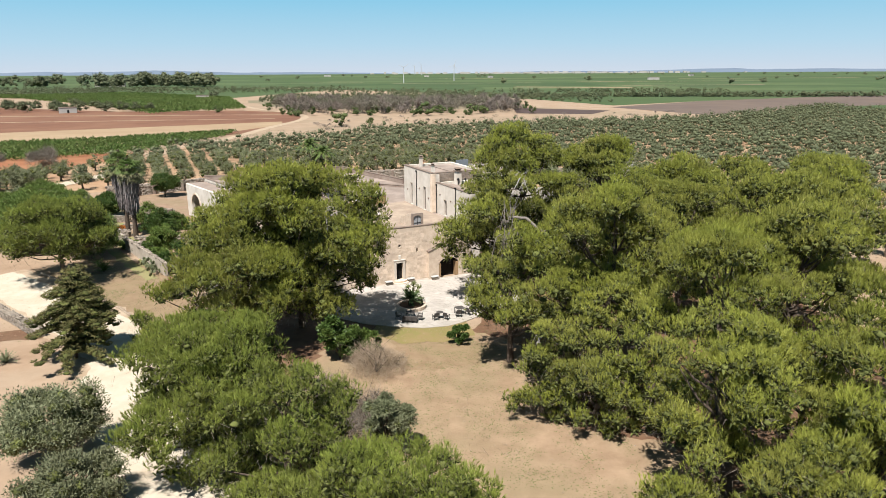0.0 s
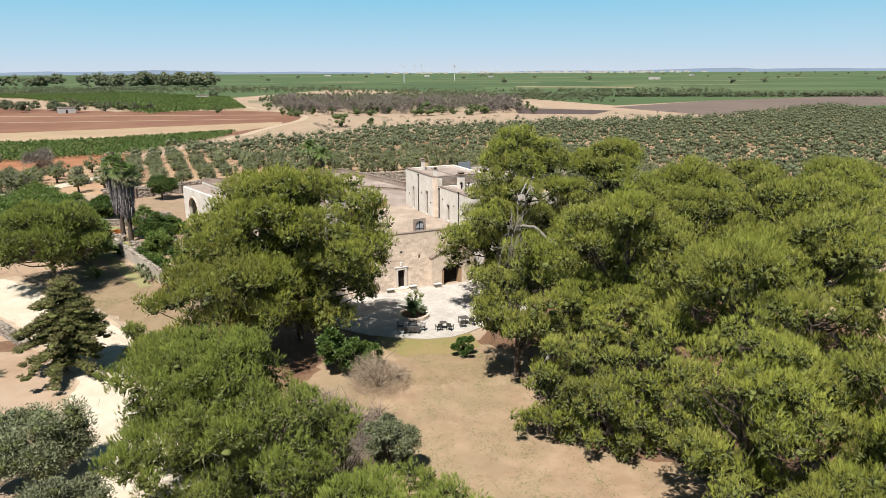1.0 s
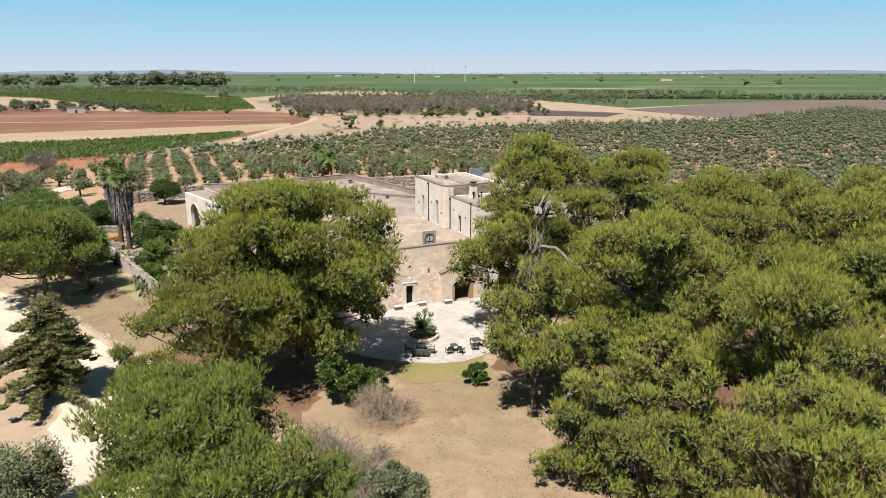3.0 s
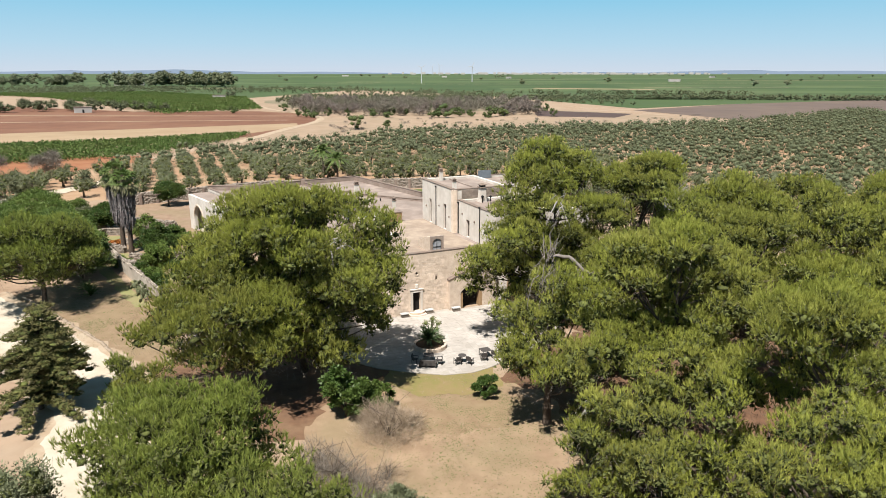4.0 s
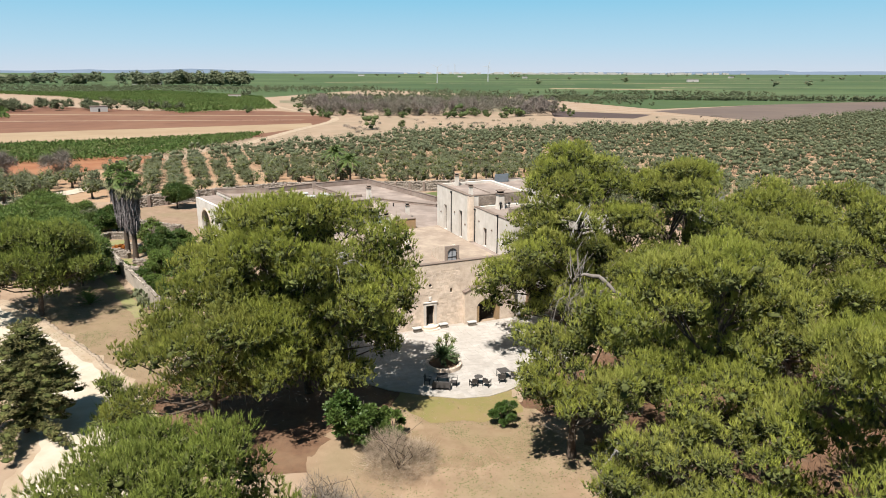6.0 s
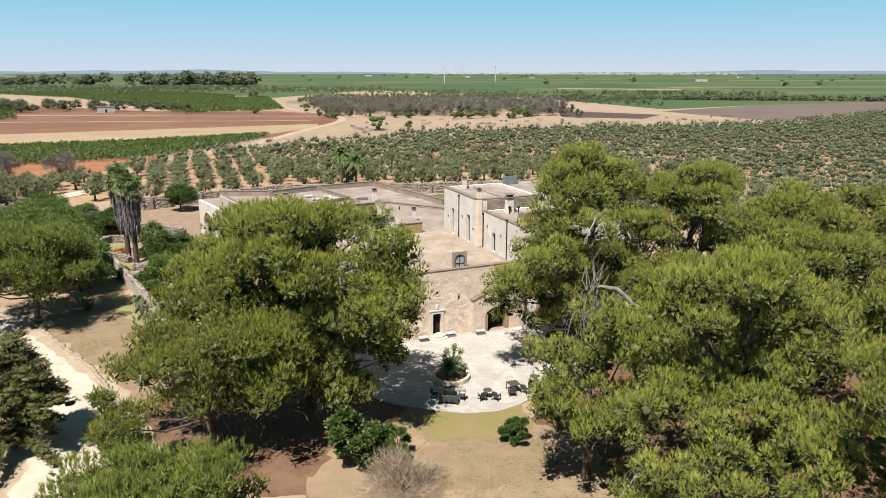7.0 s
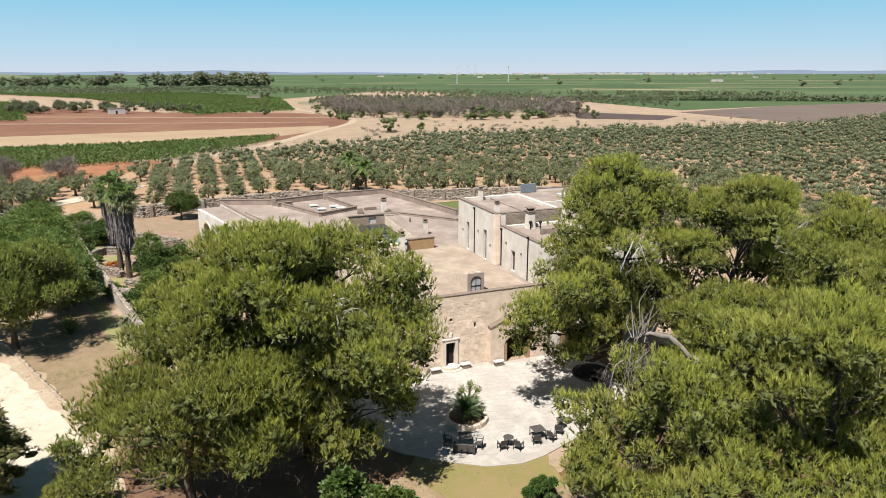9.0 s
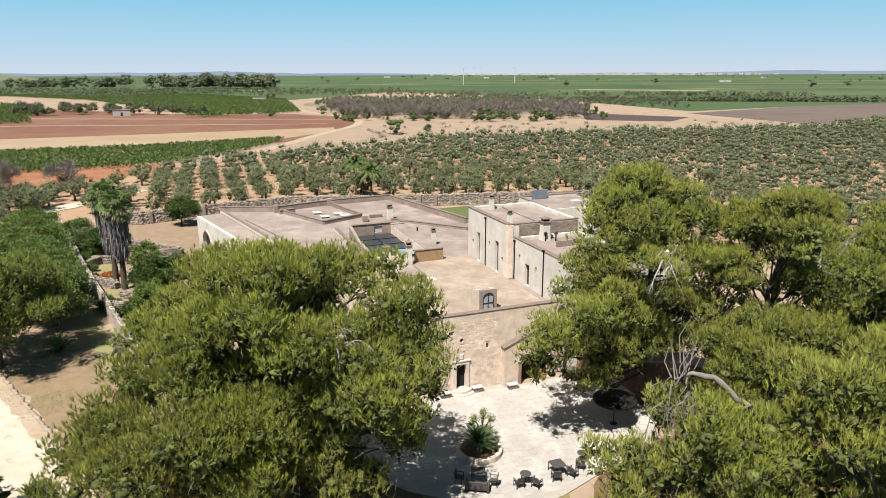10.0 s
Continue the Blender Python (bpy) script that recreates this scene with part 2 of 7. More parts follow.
M = {
    "soil": material("dry_soil", (0.52, 0.365, 0.245), (0.40, 0.265, 0.17), 0.35, 0.95, 0.03, 6.0, (0.54, 0.42, 0.30), 0.09, 0.7),
    "clearing": material("dry_clearing", (0.50, 0.345, 0.222), (0.345, 0.228, 0.140), 0.45, 0.95, 0.05, 5.0, (0.33, 0.255, 0.145), 0.14, 0.65),
    "garden": material("garden_earth", (0.46, 0.315, 0.215), (0.34, 0.22, 0.145), 0.6, 0.95, 0.035, 5.0, (0.30, 0.25, 0.13), 0.16, 0.5),
    "grass": material("thin_green_grass", (0.33, 0.33, 0.13), (0.40, 0.32, 0.17), 1.0, 0.95, 0.03, 10.0, (0.24, 0.27, 0.08), 0.35, 0.6),
    # needle litter, its colour darkened for the shade below the pines
    "litter": material("needle_litter", (0.24, 0.125, 0.07), (0.15, 0.08, 0.046), 1.5, 0.95, 0.03, 12.0, (0.34, 0.22, 0.13), 0.3, 0.5),
    "road": material("white_gravel", (0.80, 0.70, 0.56), (0.70, 0.59, 0.45), 0.8, 0.95, 0.015, 14.0, (0.62, 0.46, 0.31), 0.25, 0.4),
    "dust": material("dusty_verge", (0.66, 0.53, 0.39), (0.53, 0.39, 0.26), 0.7, 0.95, 0.02, 8.0, (0.46, 0.32, 0.20), 0.4, 0.6),
    "patio": material("pale_paving", (0.66, 0.58, 0.48), (0.56, 0.48, 0.38), 1.6, 0.85, 0.01, 10.0, (0.46, 0.39, 0.31), 0.35, 0.45),
    "joint": material("paving_joint", (0.62, 0.555, 0.475), (0.50, 0.44, 0.37), 1.2, 0.95, 0.01, 10.0),
    "lawn": material("thin_lawn", (0.32, 0.265, 0.095), (0.36, 0.25, 0.125), 0.6, 0.95, 0.03, 12.0, (0.22, 0.225, 0.055), 0.3, 0.5),
    "turf": material("dead_turf_blades", (0.40, 0.285, 0.165), (0.27, 0.185, 0.10), 1.0, 0.95, 0, 1, (0.30, 0.25, 0.11), 0.25, 0.5, translucent=0.2, blade=0.3),
    "lawn_blade": material("thin_green_blades", (0.33, 0.30, 0.10), (0.24, 0.235, 0.07), 1.0, 0.95, 0, 1, (0.38, 0.29, 0.13), 0.3, 0.5, translucent=0.2, blade=0.3),
    "lawn_dry": material("dried_turf", (0.41, 0.285, 0.175), (0.31, 0.205, 0.12), 0.9, 0.95, 0.03, 10.0, (0.35, 0.265, 0.145), 0.25, 0.55),
    "stone": material("tufa_stone", (1.22, 0.99, 0.79), (0.94, 0.74, 0.57), 1.6, 0.92, 0.03, 7.0, (0.70, 0.555, 0.435), 0.45, 0.55, per_object=0.12),
    "plaster": material("old_limewash", (1.12, 1.02, 0.91), (0.93, 0.83, 0.72), 0.8, 0.92, 0.015, 7.0, (0.74, 0.63, 0.53), 0.55, 0.5, streak=(0.70, 0.61, 0.52)),
    "gardenwall": material("garden_wall_render", (0.78, 0.68, 0.565), (0.60, 0.50, 0.40), 0.9, 0.93, 0.02, 6.0, (0.44, 0.36, 0.28), 0.5, 0.6, streak=(0.50, 0.43, 0.35)),
    "parapet": material("brown_pink_parapet", (0.47, 0.355, 0.29), (0.34, 0.245, 0.20), 1.2, 0.95, 0.02, 8.0, (0.58, 0.49, 0.41), 0.5, 0.5),
    "roof": material("roof_paving", (0.56, 0.445, 0.375), (0.38, 0.295, 0.245), 0.5, 0.92, 0.01, 6.0, (0.31, 0.24, 0.20), 0.22, 0.85),
    "terrace": material("sandy_terrace", (0.61, 0.485, 0.37), (0.43, 0.33, 0.25), 0.7, 0.92, 0.01, 6.0, (0.36, 0.27, 0.21), 0.5, 0.7),
    "coping": material("weathered_coping", (0.42, 0.315, 0.25), (0.26, 0.19, 0.15), 1.4, 0.95, 0.02, 8.0, (0.20, 0.16, 0.14), 0.7, 0.6),
    "orange": material("ochre_blocks", (0.56, 0.37, 0.20), (0.46, 0.29, 0.15), 1.8, 0.92, 0.015, 8.0, (0.40, 0.30, 0.20), 0.6, 0.4),
    "bandstone": material("bare_band_stone", (0.50, 0.405, 0.335), (0.33, 0.26, 0.21), 2.0, 0.95, 0.02, 8.0, (0.26, 0.21, 0.17), 0.9, 0.5, per_object=0.18),
    "drystone": material("dry_stone", (0.44, 0.37, 0.30), (0.28, 0.23, 0.18), 2.5, 0.95, 0.05, 5.0, (0.18, 0.15, 0.12), 0.8, 0.5, per_object=0.2),
    "facing": material("wall_facing_stones", (0.56, 0.475, 0.395), (0.29, 0.235, 0.19), 1.3, 0.95, 0.03, 6.0, (0.24, 0.19, 0.15), 0.7, 0.5, blade=0.35),
    "kerbstone": material("dusty_kerb_stone", (0.54, 0.43, 0.32), (0.40, 0.30, 0.21), 2.5, 0.95, 0.04, 6.0, per_object=0.1),
    # sky reflected in the door glass, painted as an even pale grey
    "greydoor": material("painted_sky_glass", (0.62, 0.64, 0.68), None, 3.0, 0.45),
    "rubble": material("pale_rubble", (0.76, 0.65, 0.55), (0.27, 0.21, 0.165), 1.7, 0.95, 0.09, 3.0, (0.44, 0.32, 0.25), 0.5, 0.55),
    "paleshrub": material("pale_flowering_leaves", (0.44, 0.46, 0.22), (0.26, 0.30, 0.10), 3.0, 0.6, 0, 1, (0.58, 0.56, 0.40), 2.0, 0.5, translucent=0.25),
    "scrubgreen": material("scrub_leaves", (0.145, 0.200, 0.062), (0.085, 0.125, 0.040), 0.3, 0.8, 0, 1, (0.19, 0.20, 0.07), 0.1, 0.5, translucent=0.15),
    # black for parasol cloth and for painted shade inside openings
    "dark": material("shade_and_cloth_black", (0.022, 0.018, 0.015), None, 2.0, 0.9),
    "door": material("weathered_wood_door", (0.10, 0.06, 0.045), None, 6.0, 0.7, 0.004, 20.0),
    "iron": material("dark_iron", (0.03, 0.03, 0.032), None, 8.0, 0.55, metal=0.6),
    "rattan": material("dark_woven_seating", (0.075, 0.066, 0.062), (0.13, 0.115, 0.105), 30.0, 0.7, 0.006, 60.0),
    "white": material("white_plastic", (0.78, 0.76, 0.72), None, 3.0, 0.6),
    "pine": material("pine_needles", (0.560, 0.590, 0.095), (0.320, 0.365, 0.070), 0.9, 0.6, 0, 1, (0.51, 0.47, 0.14), 0.16, 0.45, translucent=0.30, per_object=0.14, blade=0.18),
    "pine_green": material("stone_pine_needles", (0.470, 0.545, 0.100), (0.285, 0.350, 0.070), 0.9, 0.6, 0, 1, (0.43, 0.455, 0.12), 0.2, 0.45, translucent=0.30, per_object=0.08, blade=0.18),
    "cypress": material("conifer_needles", (0.345, 0.320, 0.105), (0.14, 0.145, 0.055), 1.4, 0.8, 0, 1, (0.28, 0.22, 0.11), 0.5, 0.4, translucent=0.15, blade=0.25),
    "olive": material("olive_leaves", (0.345, 0.370, 0.200), (0.195, 0.220, 0.115), 0.5, 0.6, 0, 1, (0.25, 0.24, 0.13), 0.06, 0.5, translucent=0.2, per_object=0.18),
    "broad": material("glossy_green_leaves", (0.135, 0.225, 0.048), (0.072, 0.135, 0.030), 1.0, 0.5, 0, 1, (0.19, 0.24, 0.05), 0.3, 0.5, translucent=0.3, per_object=0.15),
    "carob": material("carob_leaves", (0.235, 0.335, 0.070), (0.130, 0.205, 0.045), 0.8, 0.55, 0, 1, (0.27, 0.33, 0.08), 0.25, 0.5, translucent=0.3, per_object=0.1, blade=0.2),
    "olive_far": material("grove_olive_leaves", (0.222, 0.245, 0.130), (0.112, 0.130, 0.064), 0.45, 0.82, 0, 1, (0.165, 0.180, 0.092), 0.05, 0.5, translucent=0.15, blade=0.25),
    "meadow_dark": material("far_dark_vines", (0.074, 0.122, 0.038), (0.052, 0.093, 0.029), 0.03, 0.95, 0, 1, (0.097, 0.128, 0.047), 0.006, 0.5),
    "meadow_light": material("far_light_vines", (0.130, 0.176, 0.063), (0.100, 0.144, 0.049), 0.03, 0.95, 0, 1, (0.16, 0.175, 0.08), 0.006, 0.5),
    "vine": material("vine_leaves", (0.165, 0.250, 0.058), (0.112, 0.185, 0.042), 0.25, 0.8, 0, 1, (0.22, 0.26, 0.075), 0.04, 0.5, translucent=0.25),
    "orchard": material("orchard_floor", (0.33, 0.265, 0.17), (0.22, 0.20, 0.115), 0.05, 0.95, 0, 1, (0.40, 0.30, 0.21), 0.02, 0.5),
    "scrub": material("dry_twigs", (0.74, 0.58, 0.42), (0.50, 0.38, 0.27), 2.0, 0.95, translucent=0.2),
    "bare": material("bare_orchard_twigs", (0.42, 0.345, 0.30), (0.28, 0.23, 0.20), 0.3, 0.95, 0, 1, (0.24, 0.25, 0.14), 0.02, 0.7, translucent=0.2),
    # inside of the crowns: twigs, with the shade there painted into the colour
    "inner": material("twig_core_shade", (0.175, 0.195, 0.050), (0.072, 0.080, 0.024), 3.0, 0.95, blade=0.3),
    "greybark": material("grey_dead_bark", (0.36, 0.31, 0.27), (0.22, 0.185, 0.16), 3.0, 0.95, 0.02, 8.0),
    "twig": material("bare_grey_twigs", (0.40, 0.34, 0.28), (0.20, 0.16, 0.12), 2.0, 0.95),
    "bark": material("pine_bark", (0.20, 0.15, 0.11), (0.09, 0.065, 0.05), 5.0, 0.95, 0.04, 7.0),
    "deadwood": material("bleached_dead_wood", (0.62, 0.57, 0.52), (0.34, 0.30, 0.27), 4.0, 0.9, 0.01, 12.0),
    "palmleaf": material("palm_fronds", (0.19, 0.28, 0.07), (0.10, 0.17, 0.04), 1.2, 0.5, 0, 1, (0.34, 0.36, 0.14), 0.5, 0.4, translucent=0.25),
    "palmpale": material("fading_palm_fronds", (0.38, 0.37, 0.19), (0.22, 0.23, 0.09), 1.2, 0.7, 0, 1, (0.50, 0.42, 0.26), 0.5, 0.4, translucent=0.25),
    "palmdead": material("dead_palm_skirt", (0.50, 0.44, 0.42), (0.14, 0.11, 0.11), 1.6, 0.95, blade=0.35),
    "cycad": material("dark_cycad_leaves", (0.155, 0.235, 0.085), (0.085, 0.140, 0.048), 2.0, 0.5, 0, 1, translucent=0.15),
    "flower": material("pink_blossom", (0.55, 0.10, 0.13), None, 4.0, 0.8),
    "orangeflower": material("orange_blossom", (0.60, 0.20, 0.03), None, 4.0, 0.8),
    "grove": material("sandy_grove_soil", (0.58, 0.40, 0.25), (0.47, 0.30, 0.175), 0.3, 0.95, 0.03, 5.0, (0.44, 0.22, 0.115), 0.03, 0.6),
    "redsoil": material("red_soil", (0.44, 0.18, 0.085), (0.36, 0.14, 0.065), 0.2, 0.95, 0, 1, (0.46, 0.26, 0.14), 0.05, 0.5),
    "straw": material("straw_field", (0.53, 0.39, 0.24), (0.44, 0.305, 0.185), 0.06, 0.95, 0, 1, (0.40, 0.26, 0.155), 0.02, 0.55),
    "brown": material("ploughed_brown", (0.27, 0.125, 0.073), (0.205, 0.090, 0.052), 0.08, 0.95, 0, 1, (0.37, 0.205, 0.122), 0.012, 0.6),
    "fallow": material("fallow_grass", (0.53, 0.385, 0.265), (0.42, 0.29, 0.19), 0.15, 0.95, 0, 1, (0.36, 0.275, 0.18), 0.03, 0.6),
    "plough": material("ploughed_grey_field", (0.205, 0.148, 0.120), (0.160, 0.114, 0.094), 0.05, 0.95, 0, 1, (0.25, 0.178, 0.13), 0.01, 0.5),
    "purple": material("dark_stubble", (0.13, 0.085, 0.075), (0.09, 0.06, 0.05), 0.4, 0.95),
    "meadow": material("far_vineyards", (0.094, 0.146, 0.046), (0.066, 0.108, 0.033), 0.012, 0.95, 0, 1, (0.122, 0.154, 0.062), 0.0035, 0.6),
    # distant leaves lightened and greyed: haze painted into the base colour
    "farwood": material("hazed_far_trees", (0.235, 0.265, 0.150), (0.150, 0.175, 0.105), 0.1, 0.9, 0, 1, (0.225, 0.225, 0.105), 0.02, 0.6, translucent=0.1),
    # aerial haze is painted into the hills as a blue base colour
    "hill": material("haze_blue_hills", (0.20, 0.25, 0.33), (0.17, 0.22, 0.29), 0.002, 1.0),
    "town": material("far_town_walls", (0.72, 0.68, 0.64), (0.60, 0.55, 0.50), 0.02, 0.9),
    "turbine": material("turbine_white", (0.85, 0.85, 0.86), None, 1.0, 0.5),
    "turf": material("green_turf", (0.19, 0.20, 0.065), (0.12, 0.15, 0.045), 1.5, 0.95),
}


def glass_material():
    m = bpy.data.materials.new("dark_glass")
    m.use_nodes = True
    b = m.node_tree.nodes["Principled BSDF"]
    b.inputs["Base Color"].default_value = (0.03, 0.031, 0.033, 1)
    b.inputs["Roughness"].default_value = 0.4
    b.inputs["Specular IOR Level"].default_value = 0.25
    return m


M["glass"] = glass_material()
M["paleglass"] = material("pale_blue_glass", (0.42, 0.52, 0.54), (0.26, 0.36, 0.39), 0.8, 0.25)

# ---- mesh helpers ----
def tri_mesh(name, verts, tris):
    """A mesh from numpy arrays of points and triangles."""
    me = bpy.data.meshes.new(name)
    verts = np.ascontiguousarray(verts, dtype=np.float32)
    tris = np.ascontiguousarray(tris, dtype=np.int32)
    me.vertices.add(len(verts))
    me.vertices.foreach_set("co", verts.ravel())
    me.loops.add(tris.size)
    me.loops.foreach_set("vertex_index", tris.ravel())
    me.polygons.add(len(tris))
    me.polygons.foreach_set("loop_start", np.arange(0, tris.size, 3, dtype=np.int32))
    me.update(calc_edges=True)
    return me


def put(name, me, mat, parent=None, label="", m=None, smooth=False):
    ob = new(name, me)
    if not me.materials:
        me.materials.append(mat)
    if smooth:
        for p in me.polygons:
            p.use_smooth = True
    if parent is not None:
        ob.parent = parent
    if m is not None:
        ob.matrix_basis = m
    if label:
        ob["label"] = label
    return ob


def part(name, bm, mat, parent, label="", m=None):
    me = bpy.data.meshes.new(name)
    bm.normal_update()
    bm.to_mesh(me)
    bm.free()
    return put(name, me, mat, parent, label, m)


def thing(name, m, label, category, group="", kind=""):
    ob = new(name)
    ob.matrix_basis = m
    return tagged(ob, label, category, group, kind)


def box(bm, x0, x1, y0, y1, z0, z1, m=None):
    c = [(x0, y0, z0), (x1, y0, z0), (x1, y1, z0), (x0, y1, z0), (x0, y0, z1), (x1, y0, z1), (x1, y1, z1), (x0, y1, z1)]
    vs = [bm.verts.new(m @ Vector(p) if m else p) for p in c]
    for f in ((0, 3, 2, 1), (4, 5, 6, 7), (0, 1, 5, 4), (1, 2, 6, 5), (2, 3, 7, 6), (3, 0, 4, 7)):
        bm.faces.new([vs[i] for i in f])
    return bm


def cube(x0, x1, y0, y1, z0, z1, bevel=0.0):
    bm = box(bmesh.new(), x0, x1, y0, y1, z0, z1)
    if bevel:
        bmesh.ops.bevel(bm, geom=bm.edges[:], offset=bevel, segments=1, affect="EDGES")
    return bm


def prism(outline, z0, z1):
    """A slab from a plan outline."""
    bm = bmesh.new()
    lo = [bm.verts.new((x, y, z0)) for x, y in outline]
    hi = [bm.verts.new((x, y, z1)) for x, y in outline]
    bm.faces.new(hi)
    bm.faces.new(lo[::-1])
    n = len(lo)
    for i in range(n):
        bm.faces.new((lo[i], lo[(i + 1) % n], hi[(i + 1) % n], hi[i]))
    bmesh.ops.recalc_face_normals(bm, faces=bm.faces[:])
    return bm


def upright(outline, y0, y1):
    """A wall from an outline in x and z, with thickness from y0 to y1."""
    bm = bmesh.new()
    a = [bm.verts.new((x, y0, z)) for x, z in outline]
    b = [bm.verts.new((x, y1, z)) for x, z in outline]
    bm.faces.new(a)
    bm.faces.new(b[::-1])
    n = len(a)
    for i in range(n):
        bm.faces.new((a[(i + 1) % n], a[i], b[i], b[(i + 1) % n]))
    bmesh.ops.recalc_face_normals(bm, faces=bm.faces[:])
    return bm


def holed(x0, x1, y0, y1, z0, z1, holes):
    """A straight wall with rectangular openings (x0, x1, z0, z1) that go through it."""
    bm = bmesh.new()
    xs = sorted({x0, x1, *[h[0] for h in holes], *[h[1] for h in holes]})
    for a, b in zip(xs, xs[1:]):
        mid = (a + b) / 2
        zz = z0
        for h in sorted((h for h in holes if h[0] < mid < h[1]), key=lambda q: q[2]):
            if h[2] > zz:
                box(bm, a, b, y0, y1, zz, h[2])
            zz = h[3]
        if zz < z1:
            box(bm, a, b, y0, y1, zz, z1)
    bmesh.ops.remove_doubles(bm, verts=bm.verts[:], dist=0.0005)
    return bm


def lathe(profile, n=16):
    bm = bmesh.new()
    rings = []
    for r, z in profile:
        rings.append([bm.verts.new((r * math.cos(2 * math.pi * i / n), r * math.sin(2 * math.pi * i / n), z)) for i in range(n)])
    for a, b in zip(rings, rings[1:]):
        for i in range(n):
            bm.faces.new((a[i], a[(i + 1) % n], b[(i + 1) % n], b[i]))
    bm.faces.new(rings[0][::-1])
    bm.faces.new(rings[-1])
    return bm


def tubes(paths, sides=6):
    """Tapered tubes, each a row of (point, radius); returns numpy points and triangles."""
    vs, ts = [], []
    base = 0
    for path in paths:
        k = len(path)
        for i, (p, r) in enumerate(path):
            p = np.array(p, float)
            q = np.array(path[min(i + 1, k - 1)][0], float) - np.array(path[max(i - 1, 0)][0], float)
            q /= max(np.linalg.norm(q), 1e-6)
            s = np.cross(q, (0.31, 0.95, 0.08))
            s /= max(np.linalg.norm(s), 1e-6)
            u = np.cross(q, s)
            for j in range(sides):
                a = 2 * math.pi * j / sides
                vs.append(p + r * (math.cos(a) * s + math.sin(a) * u))
        for i in range(k - 1):
            for j in range(sides):
                a, b = base + i * sides + j, base + i * sides + (j + 1) % sides
                c, d = a + sides, b + sides
                ts += [(a, b, d), (a, d, c)]
        base += k * sides
    return np.array(vs), np.array(ts)


ICO_V, ICO_F = None, None


def ico():
    global ICO_V, ICO_F
    if ICO_V is None:
        bm = bmesh.new()
        bmesh.ops.create_icosphere(bm, subdivisions=1, radius=1)
        bm.verts.index_update()
        ICO_V = np.array([v.co[:] for v in bm.verts])
        ICO_F = np.array([[v.index for v in f.verts] for f in bm.faces])
        bm.free()
    return ICO_V, ICO_F


def unit(rng, n):
    d = rng.normal(size=(n, 3))
    return d / np.linalg.norm(d, axis=1, keepdims=True)


def tufts(rng, centres, radii, per, flat, length, width, up, lower=0.35, core=0.72, spread=0.45, inner=0.5, radial=1.0, shoot=1):
    """Foliage: narrow leaf blades on shoots that stand out of many small cushions, with a rough dark core in each."""
    vs, ts = [], []
    base = 0
    n = max(1, per // shoot)
    per = n * shoot
    c = np.repeat(centres, n, axis=0)
    r = np.repeat(radii, n)
    d = unit(rng, len(c))
    low = d[:, 2] < -lower
    d[low, 2] *= -1
    sq = np.stack([np.ones(len(c)), np.ones(len(c)), np.full(len(c), flat)], axis=1)
    p = c + d * sq * (r * rng.uniform(inner, 1.06, len(c)))[:, None]
    g = d * radial + np.array([0, 0, up]) + rng.normal(scale=spread, size=d.shape)
    g /= np.linalg.norm(g, axis=1, keepdims=True)
    if shoot > 1:
        c, p, g = (np.repeat(q, shoot, axis=0) for q in (c, p, g))
        p = p + g * (rng.uniform(0, 2.0, len(c)) * length)[:, None] + rng.normal(scale=length * 0.16, size=p.shape)
        g = g + rng.normal(scale=0.34, size=g.shape)
        g /= np.linalg.norm(g, axis=1, keepdims=True)
    s = np.cross(g, unit(rng, len(c)))
    s /= np.linalg.norm(s, axis=1, keepdims=True) + 1e-9
    ln = length * rng.uniform(0.65, 1.3, len(c))
    w = width * rng.uniform(0.7, 1.3, len(c))
    v = np.empty((len(c), 3, 3))
    v[:, 0] = p - s * (w / 2)[:, None]
    v[:, 1] = p + s * (w / 2)[:, None]
    v[:, 2] = p + g * ln[:, None]
    vs.append(v.reshape(-1, 3))
    ts.append(np.arange(len(c) * 3).reshape(-1, 3))
    base = len(c) * 3
    if core:
        iv, jf = ico()
        k = len(centres)
        jit = 1 + rng.uniform(-0.22, 0.22, (k, len(iv), 1))
        cv = centres[:, None, :] + iv[None] * jit * (radii * core)[:, None, None] * np.array([1, 1, flat])
        vs.append(cv.reshape(-1, 3))
        ts.append((jf[None] + (np.arange(k) * len(iv))[:, None, None] + base).reshape(-1, 3))
    return np.concatenate(vs), np.concatenate(ts)


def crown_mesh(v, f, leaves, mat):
    """A crown: leaf blades in one material, the twiggy cushion insides in one painted dark as shade."""
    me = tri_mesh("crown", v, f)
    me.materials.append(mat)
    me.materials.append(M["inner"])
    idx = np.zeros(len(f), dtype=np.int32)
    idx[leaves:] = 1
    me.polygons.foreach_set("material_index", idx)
    return me

# ---- ground, roads, fields ----
def field(name, outline, mat, z, label, category="field"):
    bm = bmesh.new()
    f = bm.faces.new([bm.verts.new((x, y, z)) for x, y in outline])
    bmesh.ops.recalc_face_normals(bm, faces=[f])
    if f.normal.z < 0:
        f.normal_flip()
    ob = part(name, bm, M[mat], None)
    return tagged(ob, label, category, kind="structure")


